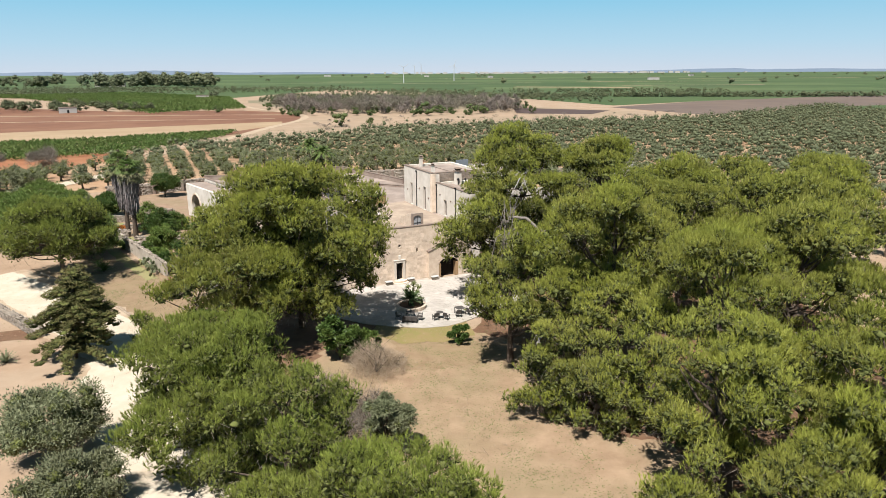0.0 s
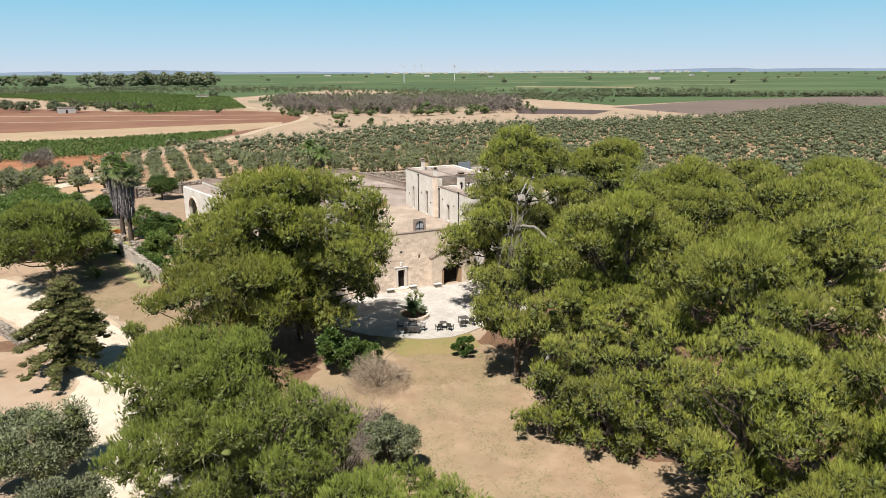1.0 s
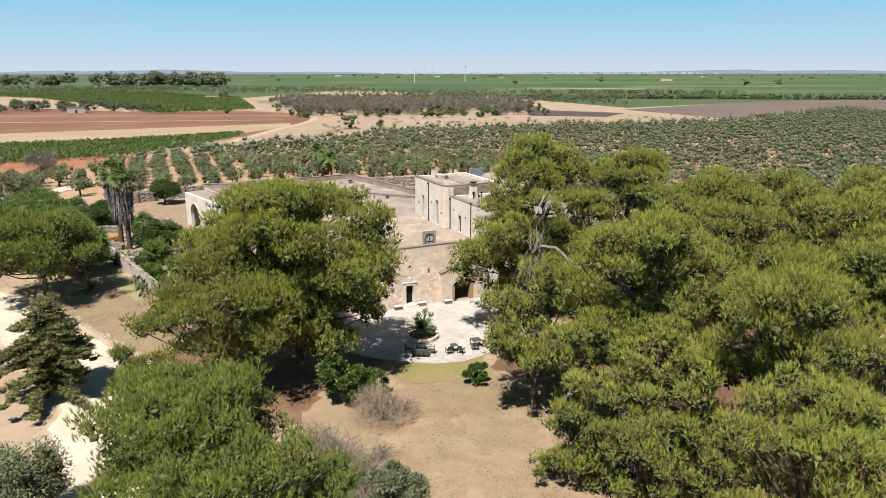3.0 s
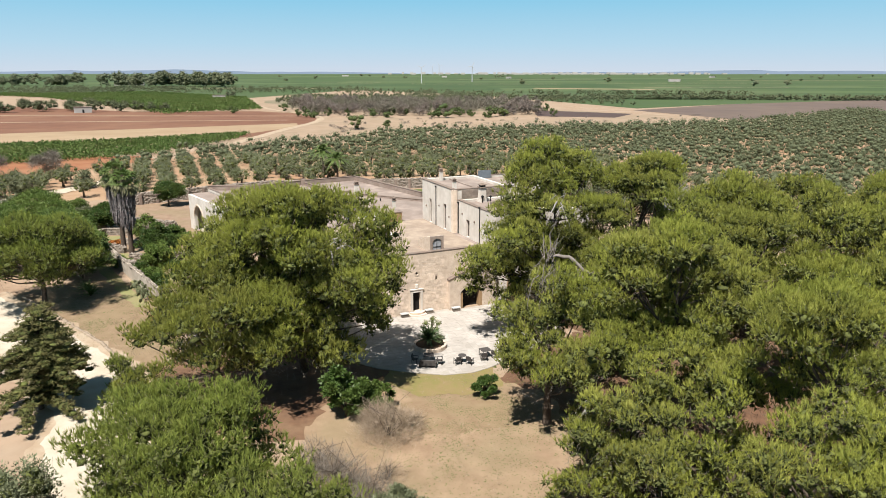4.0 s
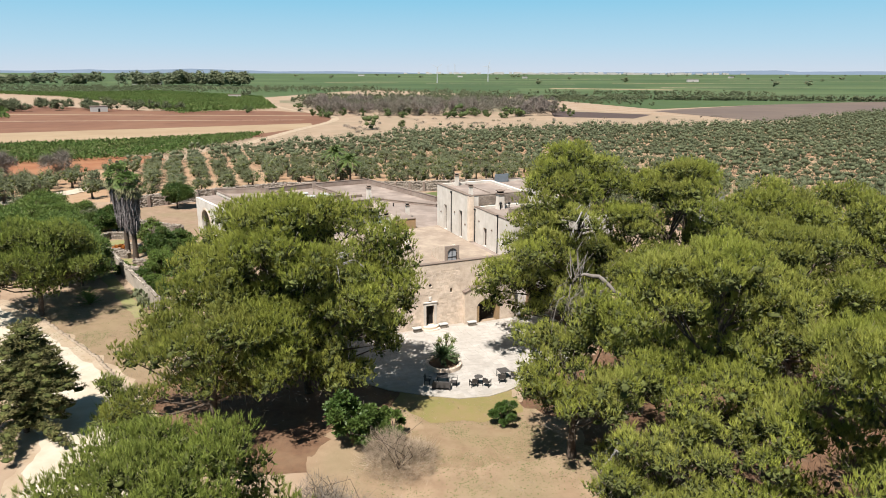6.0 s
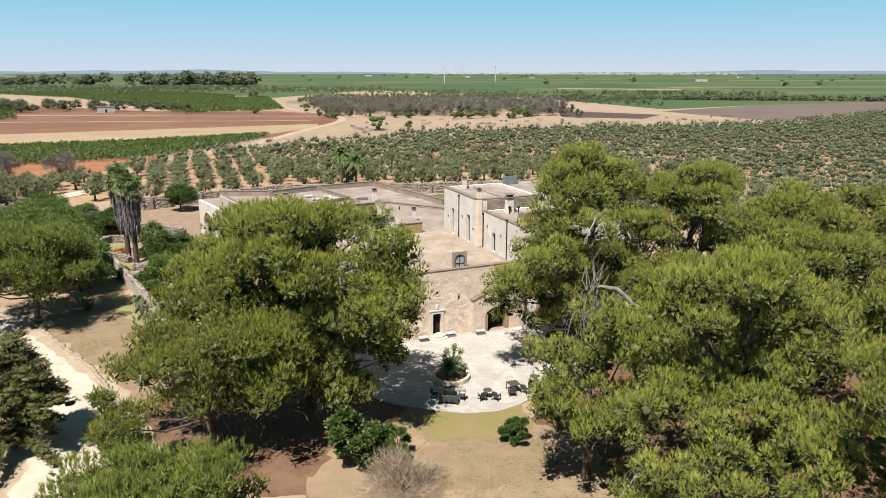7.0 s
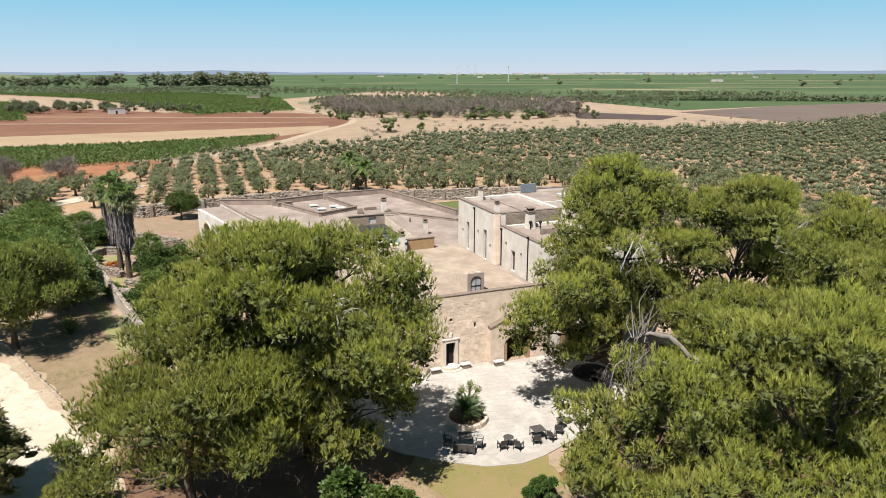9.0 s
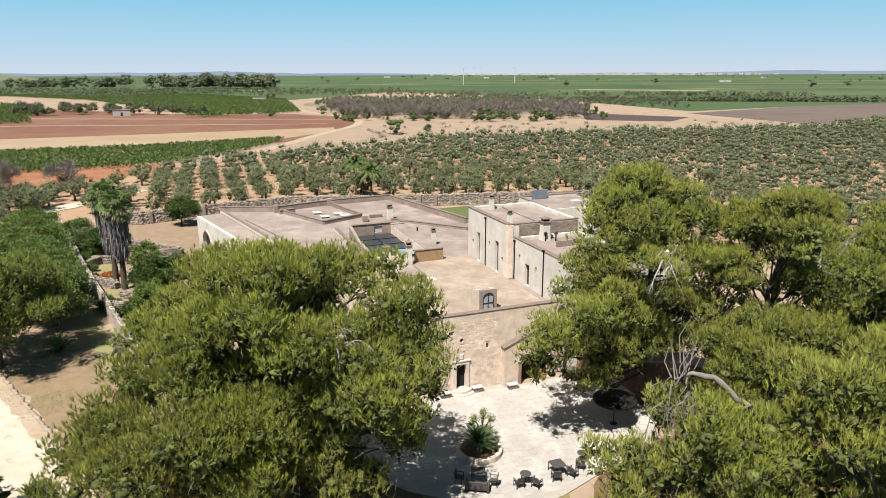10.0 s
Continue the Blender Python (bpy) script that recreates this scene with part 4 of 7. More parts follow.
PINES = [
    # x, y, height, radius, seed, low, material, density, lean, limbs
    (-15.4, 69.2, 17.4, 10.0, 1, 0.24, "pine", 1.25, (-1.0, -2.5), [(4.6, -5.4, 12.4, 2.3), (7.2, -2.0, 11.4, 2.2), (2.3, 0.5, 15.0, 2.4), (-5.2, -0.3, 15.4, 2.4), (5.1, -0.7, 15.7, 2.2), (7.2, -1.4, 14.7, 2.2), (8.3, -2.0, 12.9, 2.1), (8.7, -2.4, 10.6, 1.9), (3.4, -3.7, 2.7, 1.7), (5.8, -2.7, 6.6, 1.9), (7.9, -1.9, 8.6, 1.9), (3.4, -4.0, 6.0, 1.9), (-1.3, -5.7, 4.1, 1.7), (6.9, -2.2, 5.6, 1.6), (4.9, -3.0, 4.1, 1.5), (-0.6, -3.2, 10.7, 2.4), (1.4, -3.0, 9.9, 2.4), (-2.7, -2.7, 10.2, 2.2), (0.8, -3.6, 8.4, 2.2), (5.0, -4.0, 3.6, 1.6), (3.0, -5.6, 4.6, 1.8), (-3.0, -6.0, 5.2, 2.0), (-7.0, -4.6, 5.4, 2.0), (1.6, -2.6, 3.4, 1.5), (0.5, -8.0, 7.0, 2.2), (8.5, -3.5, 9.0, 2.2), (7.6, -2.6, 7.4, 1.6), (6.7, -5.8, 8.8, 2.0), (7.0, -4.9, 6.8, 1.7), (6.2, -6.8, 10.8, 2.0)]),
    (-21.2, 62.6, 12.4, 6.4, 2, 0.30, "pine", 1.25, (0.4, -0.6), [(-6.5, 0.5, 5.5, 2.0), (-5.2, -3.6, 3.4, 1.6), (3.2, -4.4, 9.6, 2.3), (0.8, -5.6, 8.6, 2.4), (6.0, -3.0, 6.0, 2.0)]),
    (-15.9, 43.2, 10.6, 5.8, 3, 0.10, "pine_green", 2.8, (0, 0), []),
    (-9.8, 38.2, 9.2, 4.6, 4, 0.04, "pine_green", 2.6, (0, 0), []),
    (-2.4, 32.2, 8.2, 5.3, 5, 0.05, "pine_green", 2.2, (0, 0), []),
    (-51.0, 86.6, 11.0, 6.8, 6, 0.40, "pine_green", 1.9, (0, 0), []),
    (9.8, 84.0, 20.0, 6.0, 7, 0.24, "pine", 2.2, (-0.4, -0.6), [(-4.6, -2.4, 15.0, 2.0), (-5.4, -1.6, 12.4, 2.0), (-3.0, -1.0, 17.0, 1.9), (-3.6, -4.6, 5.0, 1.8), (-2.2, -4.2, 6.6, 2.0), (-5.8, -4.4, 4.0, 1.2), (0.4, -4.8, 7.6, 2.0), (-7.0, -6.6, 8.4, 2.0), (-9.6, -6.6, 7.2, 1.7), (-8.2, -6.8, 6.0, 1.6), (-5.0, -5.0, 7.4, 2.2), (-4.2, -3.0, 10.5, 2.2), (-2.5, -3.5, 13.5, 2.2), (2.5, -4, 9.5, 2.2), (-5.5, -7.0, 5.2, 1.3), (-6.5, -2.3, 10.0, 2.2), (-7.3, -2.5, 7.8, 2.0), (-4.8, -2.5, 12.3, 2.2), (-4.8, -3.0, 7.2, 2.2), (-2.3, -3.5, 10.0, 2.2), (-0.8, -8.0, 13.8, 1.9), (-8.6, -9.4, 9.4, 1.9), (-5.4, -9.2, 11.4, 2.1), (-7.0, -7.6, 8.0, 1.8)]),
    (18.6, 81.6, 18.8, 6.6, 8, 0.30, "pine", 1.9, (0, 0), []),
    (31.0, 84.5, 15.6, 6.8, 9, 0.26, "pine", 1.5, (0, 0), []),
    (15.5, 72.0, 13.6, 5.6, 10, 0.24, "pine", 1.9, (0, 0), []),
    (22.6, 90.5, 16.8, 5.4, 31, 0.2, "pine", 1.5, (0, 0), []),
    (14.8, 56.8, 17.4, 7.2, 11, 0.30, "pine", 1.1, (0, 0), [(-6.5, -3.5, 9, 2.2)]),
    (6.4, 60.0, 12.4, 4.9, 12, 0.34, "pine", 2.2, (0, 0), [(-3.8, -2.6, 6.8, 1.6), (0.0, -3.6, 5.8, 1.7)]),
    (10.6, 51.6, 9.6, 4.4, 13, 0.05, "pine", 2.0, (0, 0), [(-2.0, -2.5, 2.0, 1.4)]),
    (19.8, 45.5, 16.0, 6.6, 14, 0.28, "pine", 1.1, (0, 0), []),
    (17.2, 38.0, 13.2, 4.7, 15, 0.30, "pine", 2.4, (0, 0), []),
    (13.6, 34.0, 4.4, 2.6, 16, 0.05, "pine", 2.2, (0, 0), []),
    (27.5, 51.0, 17.0, 7.0, 17, 0.28, "pine", 1.0, (0, 0), []),
    (24.5, 66.5, 15.4, 6.6, 18, 0.26, "pine", 1.5, (0, 0), []),
    (35.0, 63.5, 16.6, 7.6, 19, 0.30, "pine", 1.0, (0, 0), []),
    (26.5, 36.5, 13.5, 6.0, 20, 0.15, "pine", 1.4, (0, 0), []),
    (43.0, 77.0, 16.2, 7.4, 21, 0.30, "pine", 0.9, (0, 0), []),
    (53.0, 92.0, 15.2, 7.6, 22, 0.28, "pine", 0.9, (0, 0), []),
    (42.5, 94.0, 14.6, 6.6, 23, 0.28, "pine", 0.9, (0, 0), []),
    (36.0, 45.0, 15.0, 6.6, 24, 0.28, "pine", 0.9, (0, 0), []),
    (46.0, 58.0, 15.6, 7.2, 25, 0.28, "pine", 0.9, (0, 0), []),
    (16.2, 47.2, 5.4, 2.8, 44, 0.03, "pine", 2.6, (0, 0), []),
    (13.2, 69.0, 6.0, 3.0, 45, 0.03, "pine", 2.4, (0, 0), []),
    (11.8, 47.4, 6.2, 3.3, 40, 0.02, "pine", 2.8, (0, 0), []),
    (8.0, 49.8, 6.6, 3.0, 41, 0.02, "pine", 2.8, (0, 0), []),
    (15.6, 49.4, 10.0, 3.8, 27, 0.36, "pine", 1.7, (0, 0), []),
    (35.5, 96.0, 15.4, 5.4, 42, 0.2, "pine", 1.4, (0, 0), []),
    (47.0, 86.0, 15.8, 6.0, 43, 0.24, "pine", 1.2, (0, 0), []),
    (28.5, 86.0, 15.6, 5.4, 38, 0.2, "pine", 1.5, (0, 0), []),
    (35.5, 78.0, 15.6, 5.6, 39, 0.24, "pine", 1.4, (0, 0), []),
    (21.4, 73.4, 16.2, 4.8, 37, 0.26, "pine", 1.9, (0, 0), []),
    (-30.0, 63.6, 3.6, 1.5, 35, 0.05, "pine_green", 2.0, (0, 0), []),
    (-27.6, 61.4, 2.6, 1.5, 36, 0.05, "pine_green", 1.6, (0, 0), []),
    (14.2, 80.0, 13.4, 4.4, 28, 0.25, "pine", 1.3, (0, 0), []),
    (25.0, 78.0, 14.4, 5.4, 29, 0.22, "pine", 1.7, (0, 0), []),
    (27.5, 91.0, 13.4, 6.0, 30, 0.2, "pine", 1.0, (0, 0), []),
    (19.4, 30.2, 8.6, 4.8, 26, 0.08, "pine", 2.0, (0, 0), []),
    (24.5, 31.5, 10.5, 4.8, 32, 0.10, "pine", 1.8, (0, 0), []),
    (15.8, 30.6, 5.4, 3.2, 33, 0.05, "pine", 2.0, (0, 0), []),
    (22.6, 39.0, 11.0, 4.4, 34, 0.12, "pine", 1.8, (0, 0), []),
]
for px, py, ph, pr, seed, low, mat, dens, lean, limbs in PINES:
    lab = {"pine_green": "bushy green stone pine with a rounded dense crown"}.get(mat, "tall Aleppo pine with a layered yellow-green crown")
    near = py < 47 and px < 22
    pine(px, py, ph, pr, seed, low, mat, dens, lab, lean, limbs, tuft=(9.0, 13, 0.34, 0.028) if near else (4.4, 10, 0.42, 0.052) if px > 30 or py > 84 else (6.6, 12, 0.37, 0.037))


def leafy(x, y, height, radius, seed, mat, label, name="tree", length=0.22, width=0.11, per=260, low=0.3, group="", category="tree", flat=0.8):
    """A broad-leaved tree or shrub: short trunk, limbs, crown of leaf clumps."""
    rng = np.random.default_rng(seed)
    t = thing(name, pose(x, y, 0), label, category, group)
    n = int(10 + radius * radius * 3.2)
    cs, rs = [], []
    zb = height * low
    for i in range(n):
        d = unit(rng, 1)[0]
        k = rng.uniform(0.4, 1.0) ** 0.5 * (0.9 + 0.35 * noise.noise(Vector(d * 1.6) + Vector((seed, 0, 0))))
        r = radius * rng.uniform(0.2, 0.34)
        cs.append((d[0] * radius * k * 0.85, d[1] * radius * k * 0.85, max(r * 0.5, zb + (height - zb) * (0.45 + 0.48 * d[2] * k))))
        rs.append(r)
    cs, rs = np.array(cs), np.array(rs)
    v, f = tufts(rng, cs, rs, per, flat, length, width, 0.25, 0.6, 0.5, 0.7, 0.35)
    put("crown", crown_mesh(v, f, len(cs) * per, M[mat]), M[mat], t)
    paths = [[((0, 0, -0.05), 0.06 + height * 0.025), ((rng.normal(0, 0.1), rng.normal(0, 0.1), zb + 0.2), 0.05 + height * 0.015), ((0, 0, height * 0.6), 0.04)]]
    for i in rng.choice(n, min(8, n), replace=False):
        paths.append([((0, 0, zb * 0.7 + 0.1), 0.05 + height * 0.008), (cs[i] * 0.5 + np.array([0, 0, zb * 0.4]), 0.045), (cs[i], 0.02)])
    v, f = tubes(paths, 6)
    put("trunk", tri_mesh("trunk", v, f), M["bark"], t)
    return t


def conifer(x, y, height, radius, seed):
    """A broad dark conifer with two leaders, uneven plates of drooping foliage and gaps between them."""
    rng = np.random.default_rng(seed)
    t = thing("conifer", pose(x, y, 0), "dark broad conifer with drooping tiers beside the drive", "tree")
    tops = [((0.9, 0.3), 1.0, 1.0), ((2.6, -0.4), 0.80, 0.62)]
    cs, rs = [], []
    paths = [[((0, 0, -0.05), 0.24), ((0.4, 0.1, height * 0.5), 0.15), ((0.9, 0.3, height * 0.98), 0.03)], [((0.2, 0, height * 0.3), 0.14), ((2.2, -0.3, height * 0.55), 0.09), ((2.6, -0.4, height * 0.8), 0.02)]]
    for (ox, oy), hh, rr in tops:
        n = int(46 * rr)
        for i in range(n):
            s = (i + 0.5) / n
            az = i * 2.399 + rng.normal(0, 0.4)
            z = (0.9 if rr == 1.0 else height * 0.42) * (1 - s) + (height * hh - 0.3) * s
            reach = radius * rr * (1 - s) ** 0.7 * rng.uniform(0.6, 1.15) + 0.4
            bx, by = ox * (z / (height * hh)), oy * (z / (height * hh))
            m = max(2, int(reach / 0.5))
            for k in range(m):
                f = (k + 1) / m
                wide = 0.78 * (1 - 0.4 * f) + rng.uniform(-0.08, 0.14)
                cs.append((bx + reach * f * math.cos(az) + rng.normal(0, 0.12), by + reach * f * math.sin(az) + rng.normal(0, 0.12), z + 0.12 * reach * math.sin(2.6 * f) - 0.16 * reach * f * f))
                rs.append(wide)
            paths.append([((bx, by, z), 0.05), ((bx + reach * math.cos(az), by + reach * math.sin(az), z - 0.1 * reach), 0.015)])
    cs, rs = np.array(cs), np.array(rs)
    own = np.repeat(np.arange(len(cs)), 26)
    d = unit(rng, len(own))
    d[:, 2] = np.abs(d[:, 2]) * 0.9 - 0.1
    p = cs[own] + d * np.array([1, 1, 0.42]) * (rs[own] * rng.uniform(0.7, 1.1, len(own)))[:, None]
    aim = d * np.array([1, 1, 0.3]) + np.array([0, 0, 0.05]) + rng.normal(scale=0.3, size=d.shape)
    aim /= np.linalg.norm(aim, axis=1, keepdims=True)
    v, f = brushes(rng, p, aim, 7, 0.26, 0.06, 0.45)
    leaves = len(f)
    # cores below the plates get the dark painted-shade colour
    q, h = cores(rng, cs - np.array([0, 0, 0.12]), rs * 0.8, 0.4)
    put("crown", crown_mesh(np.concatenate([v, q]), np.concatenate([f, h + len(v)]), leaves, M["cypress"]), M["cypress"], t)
    v, f = tubes(paths, 5)
    put("trunk", tri_mesh("trunk", v, f), M["bark"], t)


conifer(-36.0, 61.4, 9.4, 4.4, 40)
leafy(-28.2, 44.2, 5.4, 4.0, 41, "olive", "grey-green olive tree beside the drive", "olive_tree", 0.2, 0.10, 420, 0.15)
leafy(-22.8, 37.0, 4.6, 3.4, 42, "olive", "grey-green olive tree beside the drive", "olive_tree", 0.2, 0.10, 420, 0.15)
leafy(-4.1, 44.6, 5.2, 2.3, 43, "olive", "small grey-green olive tree in the clearing", "olive_tree", 0.2, 0.10, 420, 0.15)
leafy(-10.0, 60.8, 4.2, 2.4, 44, "broad", "glossy dark green fig bush", "fig_bush", 0.24, 0.2, 300, 0.12, category="bush")
leafy(-7.0, 61.5, 3.0, 1.5, 45, "broad", "small green shrub beside the terrace", "shrub", 0.2, 0.14, 260, 0.1, category="bush")
leafy(1.6, 64.5, 2.2, 1.2, 46, "broad", "round dense green shrub on the dry lawn", "shrub", 0.18, 0.10, 420, 0.1, category="bush")
for k, (x, y, h, r) in enumerate(((-52.6, 97.6, 6.4, 4.0), (-57.4, 103.6, 6.8, 4.3), (-62.6, 110.0, 6.6, 4.3), (-68.0, 116.6, 6.4, 4.2), (-73.4, 123.4, 6.0, 4.2), (-64.0, 102.0, 6.4, 4.4), (-70.5, 109.0, 6.2, 4.4), (-76, 117, 6.0, 4.2), (-78.6, 130.4, 5.6, 4.0))):
    leafy(x, y, h + 0.9, r + 0.7, 50 + k, "carob", "dense bright green carob tree beside the garden wall", "carob_tree", 0.34, 0.13, 330, 0.1, "trees along the garden wall")
leafy(-63.5, 127, 4.6, 3.8, 60, "broad", "bright green fruit tree inside the garden", "fruit_tree", 0.26, 0.16, 320, 0.2)
leafy(-47.5, 109.5, 5.0, 3.0, 61, "broad", "dark green garden tree beside the palm", "garden_tree", 0.26, 0.16, 320, 0.15)
leafy(-44.2, 103.0, 4.0, 2.5, 62, "carob", "light green bush in the garden bed", "garden_bush", 0.24, 0.14, 300, 0.1, category="bush")
leafy(-62.0, 148.2, 4.9, 3.5, 63, "broad", "rounded fruit tree standing on bare earth", "fruit_tree", 0.26, 0.16, 320, 0.35)
leafy(-41.0, 113.0, 2.6, 2.6, 64, "broad", "low green hedge bush before the arched wall", "garden_bush", 0.24, 0.14, 260, 0.1, category="bush")

# olive grove
def olive_mesh(rng, tris, radius, height):
    n = 14 if tris > 600 else 8
    d = unit(rng, n)
    cs = d * np.array([radius * 0.66, radius * 0.66, height * 0.27]) + np.array([0, 0, height * 0.56])
    rs = radius * rng.uniform(0.30, 0.46, n) * (1.0 if n > 8 else 1.12)
    return tufts(rng, cs, rs, tris // n, 0.85, 0.36 if n > 8 else 0.48, 0.11 if n > 8 else 0.14, 0.35, 0.6, 0.45 if n > 8 else 0.46, 0.7, 0.5)


def build_grove():
    rng = np.random.default_rng(77)
    crowns, trunks = [], []
    for k in range(4):
        v, f = olive_mesh(rng, 1000, 2.3, 4.6)
        crowns.append(crown_mesh(v, f, 14 * (1000 // 14), M["olive"]))
        v, f = tubes([[((0, 0, -0.05), 0.28), ((rng.normal(0, 0.15), rng.normal(0, 0.15), 1.2), 0.2), ((0.4, 0.3, 2.6), 0.09)], [((0, 0, 1.0), 0.16), ((-0.7, 0.2, 2.7), 0.06)], [((0, 0, 1.1), 0.14), ((0.3, -0.7, 2.7), 0.06)]], 6)
        trunks.append(tri_mesh("trunk", v, f))
    small = [olive_mesh(rng, 176, 3.15, 5.4) for _ in range(8)]
    # rows run away from the house
    ang = radians(24)
    cu, cv = Vector((math.cos(ang), math.sin(ang))), Vector((-math.sin(ang), math.cos(ang)))
    near, far = [], []
    for i in range(-42, 90):
        for j in range(-22, 60):
            p = Vector((-20, 150)) + cu * (i * 5.6) + cv * (j * 5.6)
            x, y = p.x + rng.normal(0, 0.45), p.y + rng.normal(0, 0.45)
            if not in_grove(x, y) or rng.uniform() < 0.03:
                continue
            (near if math.hypot(x + 5, y - 20) < 195 and x < 75 else far).append((x, y))
    near.sort(key=lambda q: math.hypot(q[0] + 5, q[1] - 20) + 4 * max(0, q[0] - 22))
    far += near[290:]
    for k, (x, y) in enumerate(near[:290]):
        s = rng.uniform(0.88, 1.28)
        t = thing("olive_tree", pose(x, y, 0, 0, 0, rng.uniform(0, 360)) @ Matrix.Scale(s, 4), "grey-green olive tree standing in the grove", "tree", "olive trees of the grove")
        put("crown", crowns[k % 4], M["olive"], t)
        put("trunk", trunks[k % 4], M["bark"], t)
    vs, fs, base = [], [], 0
    for x, y in far:
        v, f = small[rng.integers(8)]
        s, a = rng.uniform(0.78, 1.2), rng.uniform(0, 6.28)
        c, sn = math.cos(a) * s, math.sin(a) * s
        w = np.stack([v[:, 0] * c - v[:, 1] * sn + x, v[:, 0] * sn + v[:, 1] * c + y, v[:, 2] * s - 0.2], axis=1)
        vs.append(w)
        fs.append(f + base)
        base += len(w)
    ob = put("olive_grove", tri_mesh("olive_grove", np.concatenate(vs), np.concatenate(fs)), M["olive_far"])
    tagged(ob, "dense grey-green olive grove in straight rows", "olive grove", kind="stuff")


def in_grove(x, y):
    """Where the olive grove grows, behind the compound and out to the fields."""
    top = [(-140, 158), (-108, 172), (-98, 205), (-86, 240), (-52, 262), (-27, 303), (46, 330), (91, 340), (148, 363), (214, 425), (330, 520)]
    lim = None
    for (x0, y0), (x1, y1) in zip(top, top[1:]):
        if x0 <= x < x1:
            lim = y0 + (y1 - y0) * (x - x0) / (x1 - x0)
    if lim is None or y > lim:
        return False
    if x < -86:
        return y > 150 and not (-97 < x < -86 and y < 186)
    if x < 16:
        wall = [(-86, 156), (-74.5, 156), (-62.3, 160), (-46.2, 171), (-24.5, 173), (-8, 177), (18, 182)]
        for (x0, y0), (x1, y1) in zip(wall, wall[1:]):
            if x0 <= x < x1:
                return y > y0 + (y1 - y0) * (x - x0) / (x1 - x0)
        return y > 180
    return y > 150 - (x - 18) * 1.4 and y > (86 if x > 36 else 100) and x + y * 0.2 < 345


build_grove()


# vineyards
def vineyard(name, corner, along, across, length, depth, spacing, step, size, label, inside=None, seed=5):
    rng = np.random.default_rng(seed)
    pts = []
    for r in range(int(depth / spacing)):
        for k in range(int(length / step)):
            p = Vector(corner) + Vector(along) * (k * step + rng.uniform(-0.3, 0.3) * step) + Vector(across) * (r * spacing)
            if inside is None or inside(p.x, p.y):
                pts.append((p.x, p.y, size * rng.uniform(0.55, 0.85)))
    pts = np.array(pts)
    v, f = tufts(rng, pts, np.full(len(pts), size * 0.85) * rng.uniform(0.75, 1.15, len(pts)), 12, 1.0, size * 0.65, size * 0.6, 0.3, 0.3, 0, 0.8, 0.3)
    tagged(put(name, tri_mesh(name, v, f), M["vine"]), label, "vineyard", kind="stuff")


def quad_test(poly):
    def test(x, y):
        hit = False
        for (x0, y0), (x1, y1) in zip(poly, poly[1:] + poly[:1]):
            if (y0 > y) != (y1 > y) and x < (x1 - x0) * (y - y0) / (y1 - y0) + x0:
                hit = not hit
        return hit
    return test


vineyard("vineyard", (-248.8, 123.4), (0.80, 0.60), (-0.60, 0.80), 240, 98, 2.3, 1.25, 1.0, "low green vineyard in rows beside red soil", quad_test([(-300, 205), (-181, 256), (-139, 276), (-95, 312), (-92, 282), (-104, 233), (-122, 214), (-143, 207), (-240, 165)]))
vineyard("vineyard", (-316, 338), (0.80, 0.60), (-0.60, 0.80), 300, 650, 3.2, 3.0, 1.5, "green vineyard block beyond the ploughed field", quad_test([(-700, 860), (-487, 793), (-397, 863), (-216, 695), (-142, 494), (-188, 441), (-302, 568), (-420, 690)]), 6)
vineyard("vineyard", (-479, 222), (0.80, 0.60), (-0.60, 0.80), 280, 460, 3.2, 3.0, 1.5, "green vineyard block at the edge of the fields", quad_test([(-600, 700), (-392, 567), (-264, 388), (-420, 330), (-700, 520)]), 7)


def ground_clutter():
    """Dry grass blades and small stones on the open ground."""
    rng = np.random.default_rng(410)
    spots = [(rng.uniform(-12, 14), rng.uniform(30, 69)) for _ in range(1500)] + [(rng.uniform(-62, -29), rng.uniform(66, 98)) for _ in range(1100)]
    pts = []
    for x, y in spots:
        if noise.noise(Vector((x * 0.22, y * 0.22, 3))) > -0.12:
            pts.append((x, y, 0.05))
    pts = np.array(pts)
    v, f = tufts(rng, pts, rng.uniform(0.10, 0.35, len(pts)), 10, 0.3, 0.12, 0.02, 1.2, 0.1, 0, 0.6)
    tagged(put("dry_grass", tri_mesh("dry_grass", v, f), M["scrub"]), "sparse dry grass tufts on bare ground", "grass", kind="stuff")
    iv, jf = ico()
    k = 150
    c = np.stack([rng.uniform(-13, 15, k), rng.uniform(28, 68, k), np.full(k, 0.03)], axis=1)
    s = rng.uniform(0.03, 0.08, k)
    sv = c[:, None, :] + iv[None] * s[:, None, None] * (1 + rng.uniform(-0.3, 0.3, (k, len(iv), 1))) * np.array([1, 1, 0.6])
    sf = (jf[None] + (np.arange(k) * len(iv))[:, None, None]).reshape(-1, 3)
    tagged(put("loose_stones", tri_mesh("loose_stones", sv.reshape(-1, 3), sf), M["kerbstone"]), "small loose stones scattered on bare ground", "stones", kind="stuff")


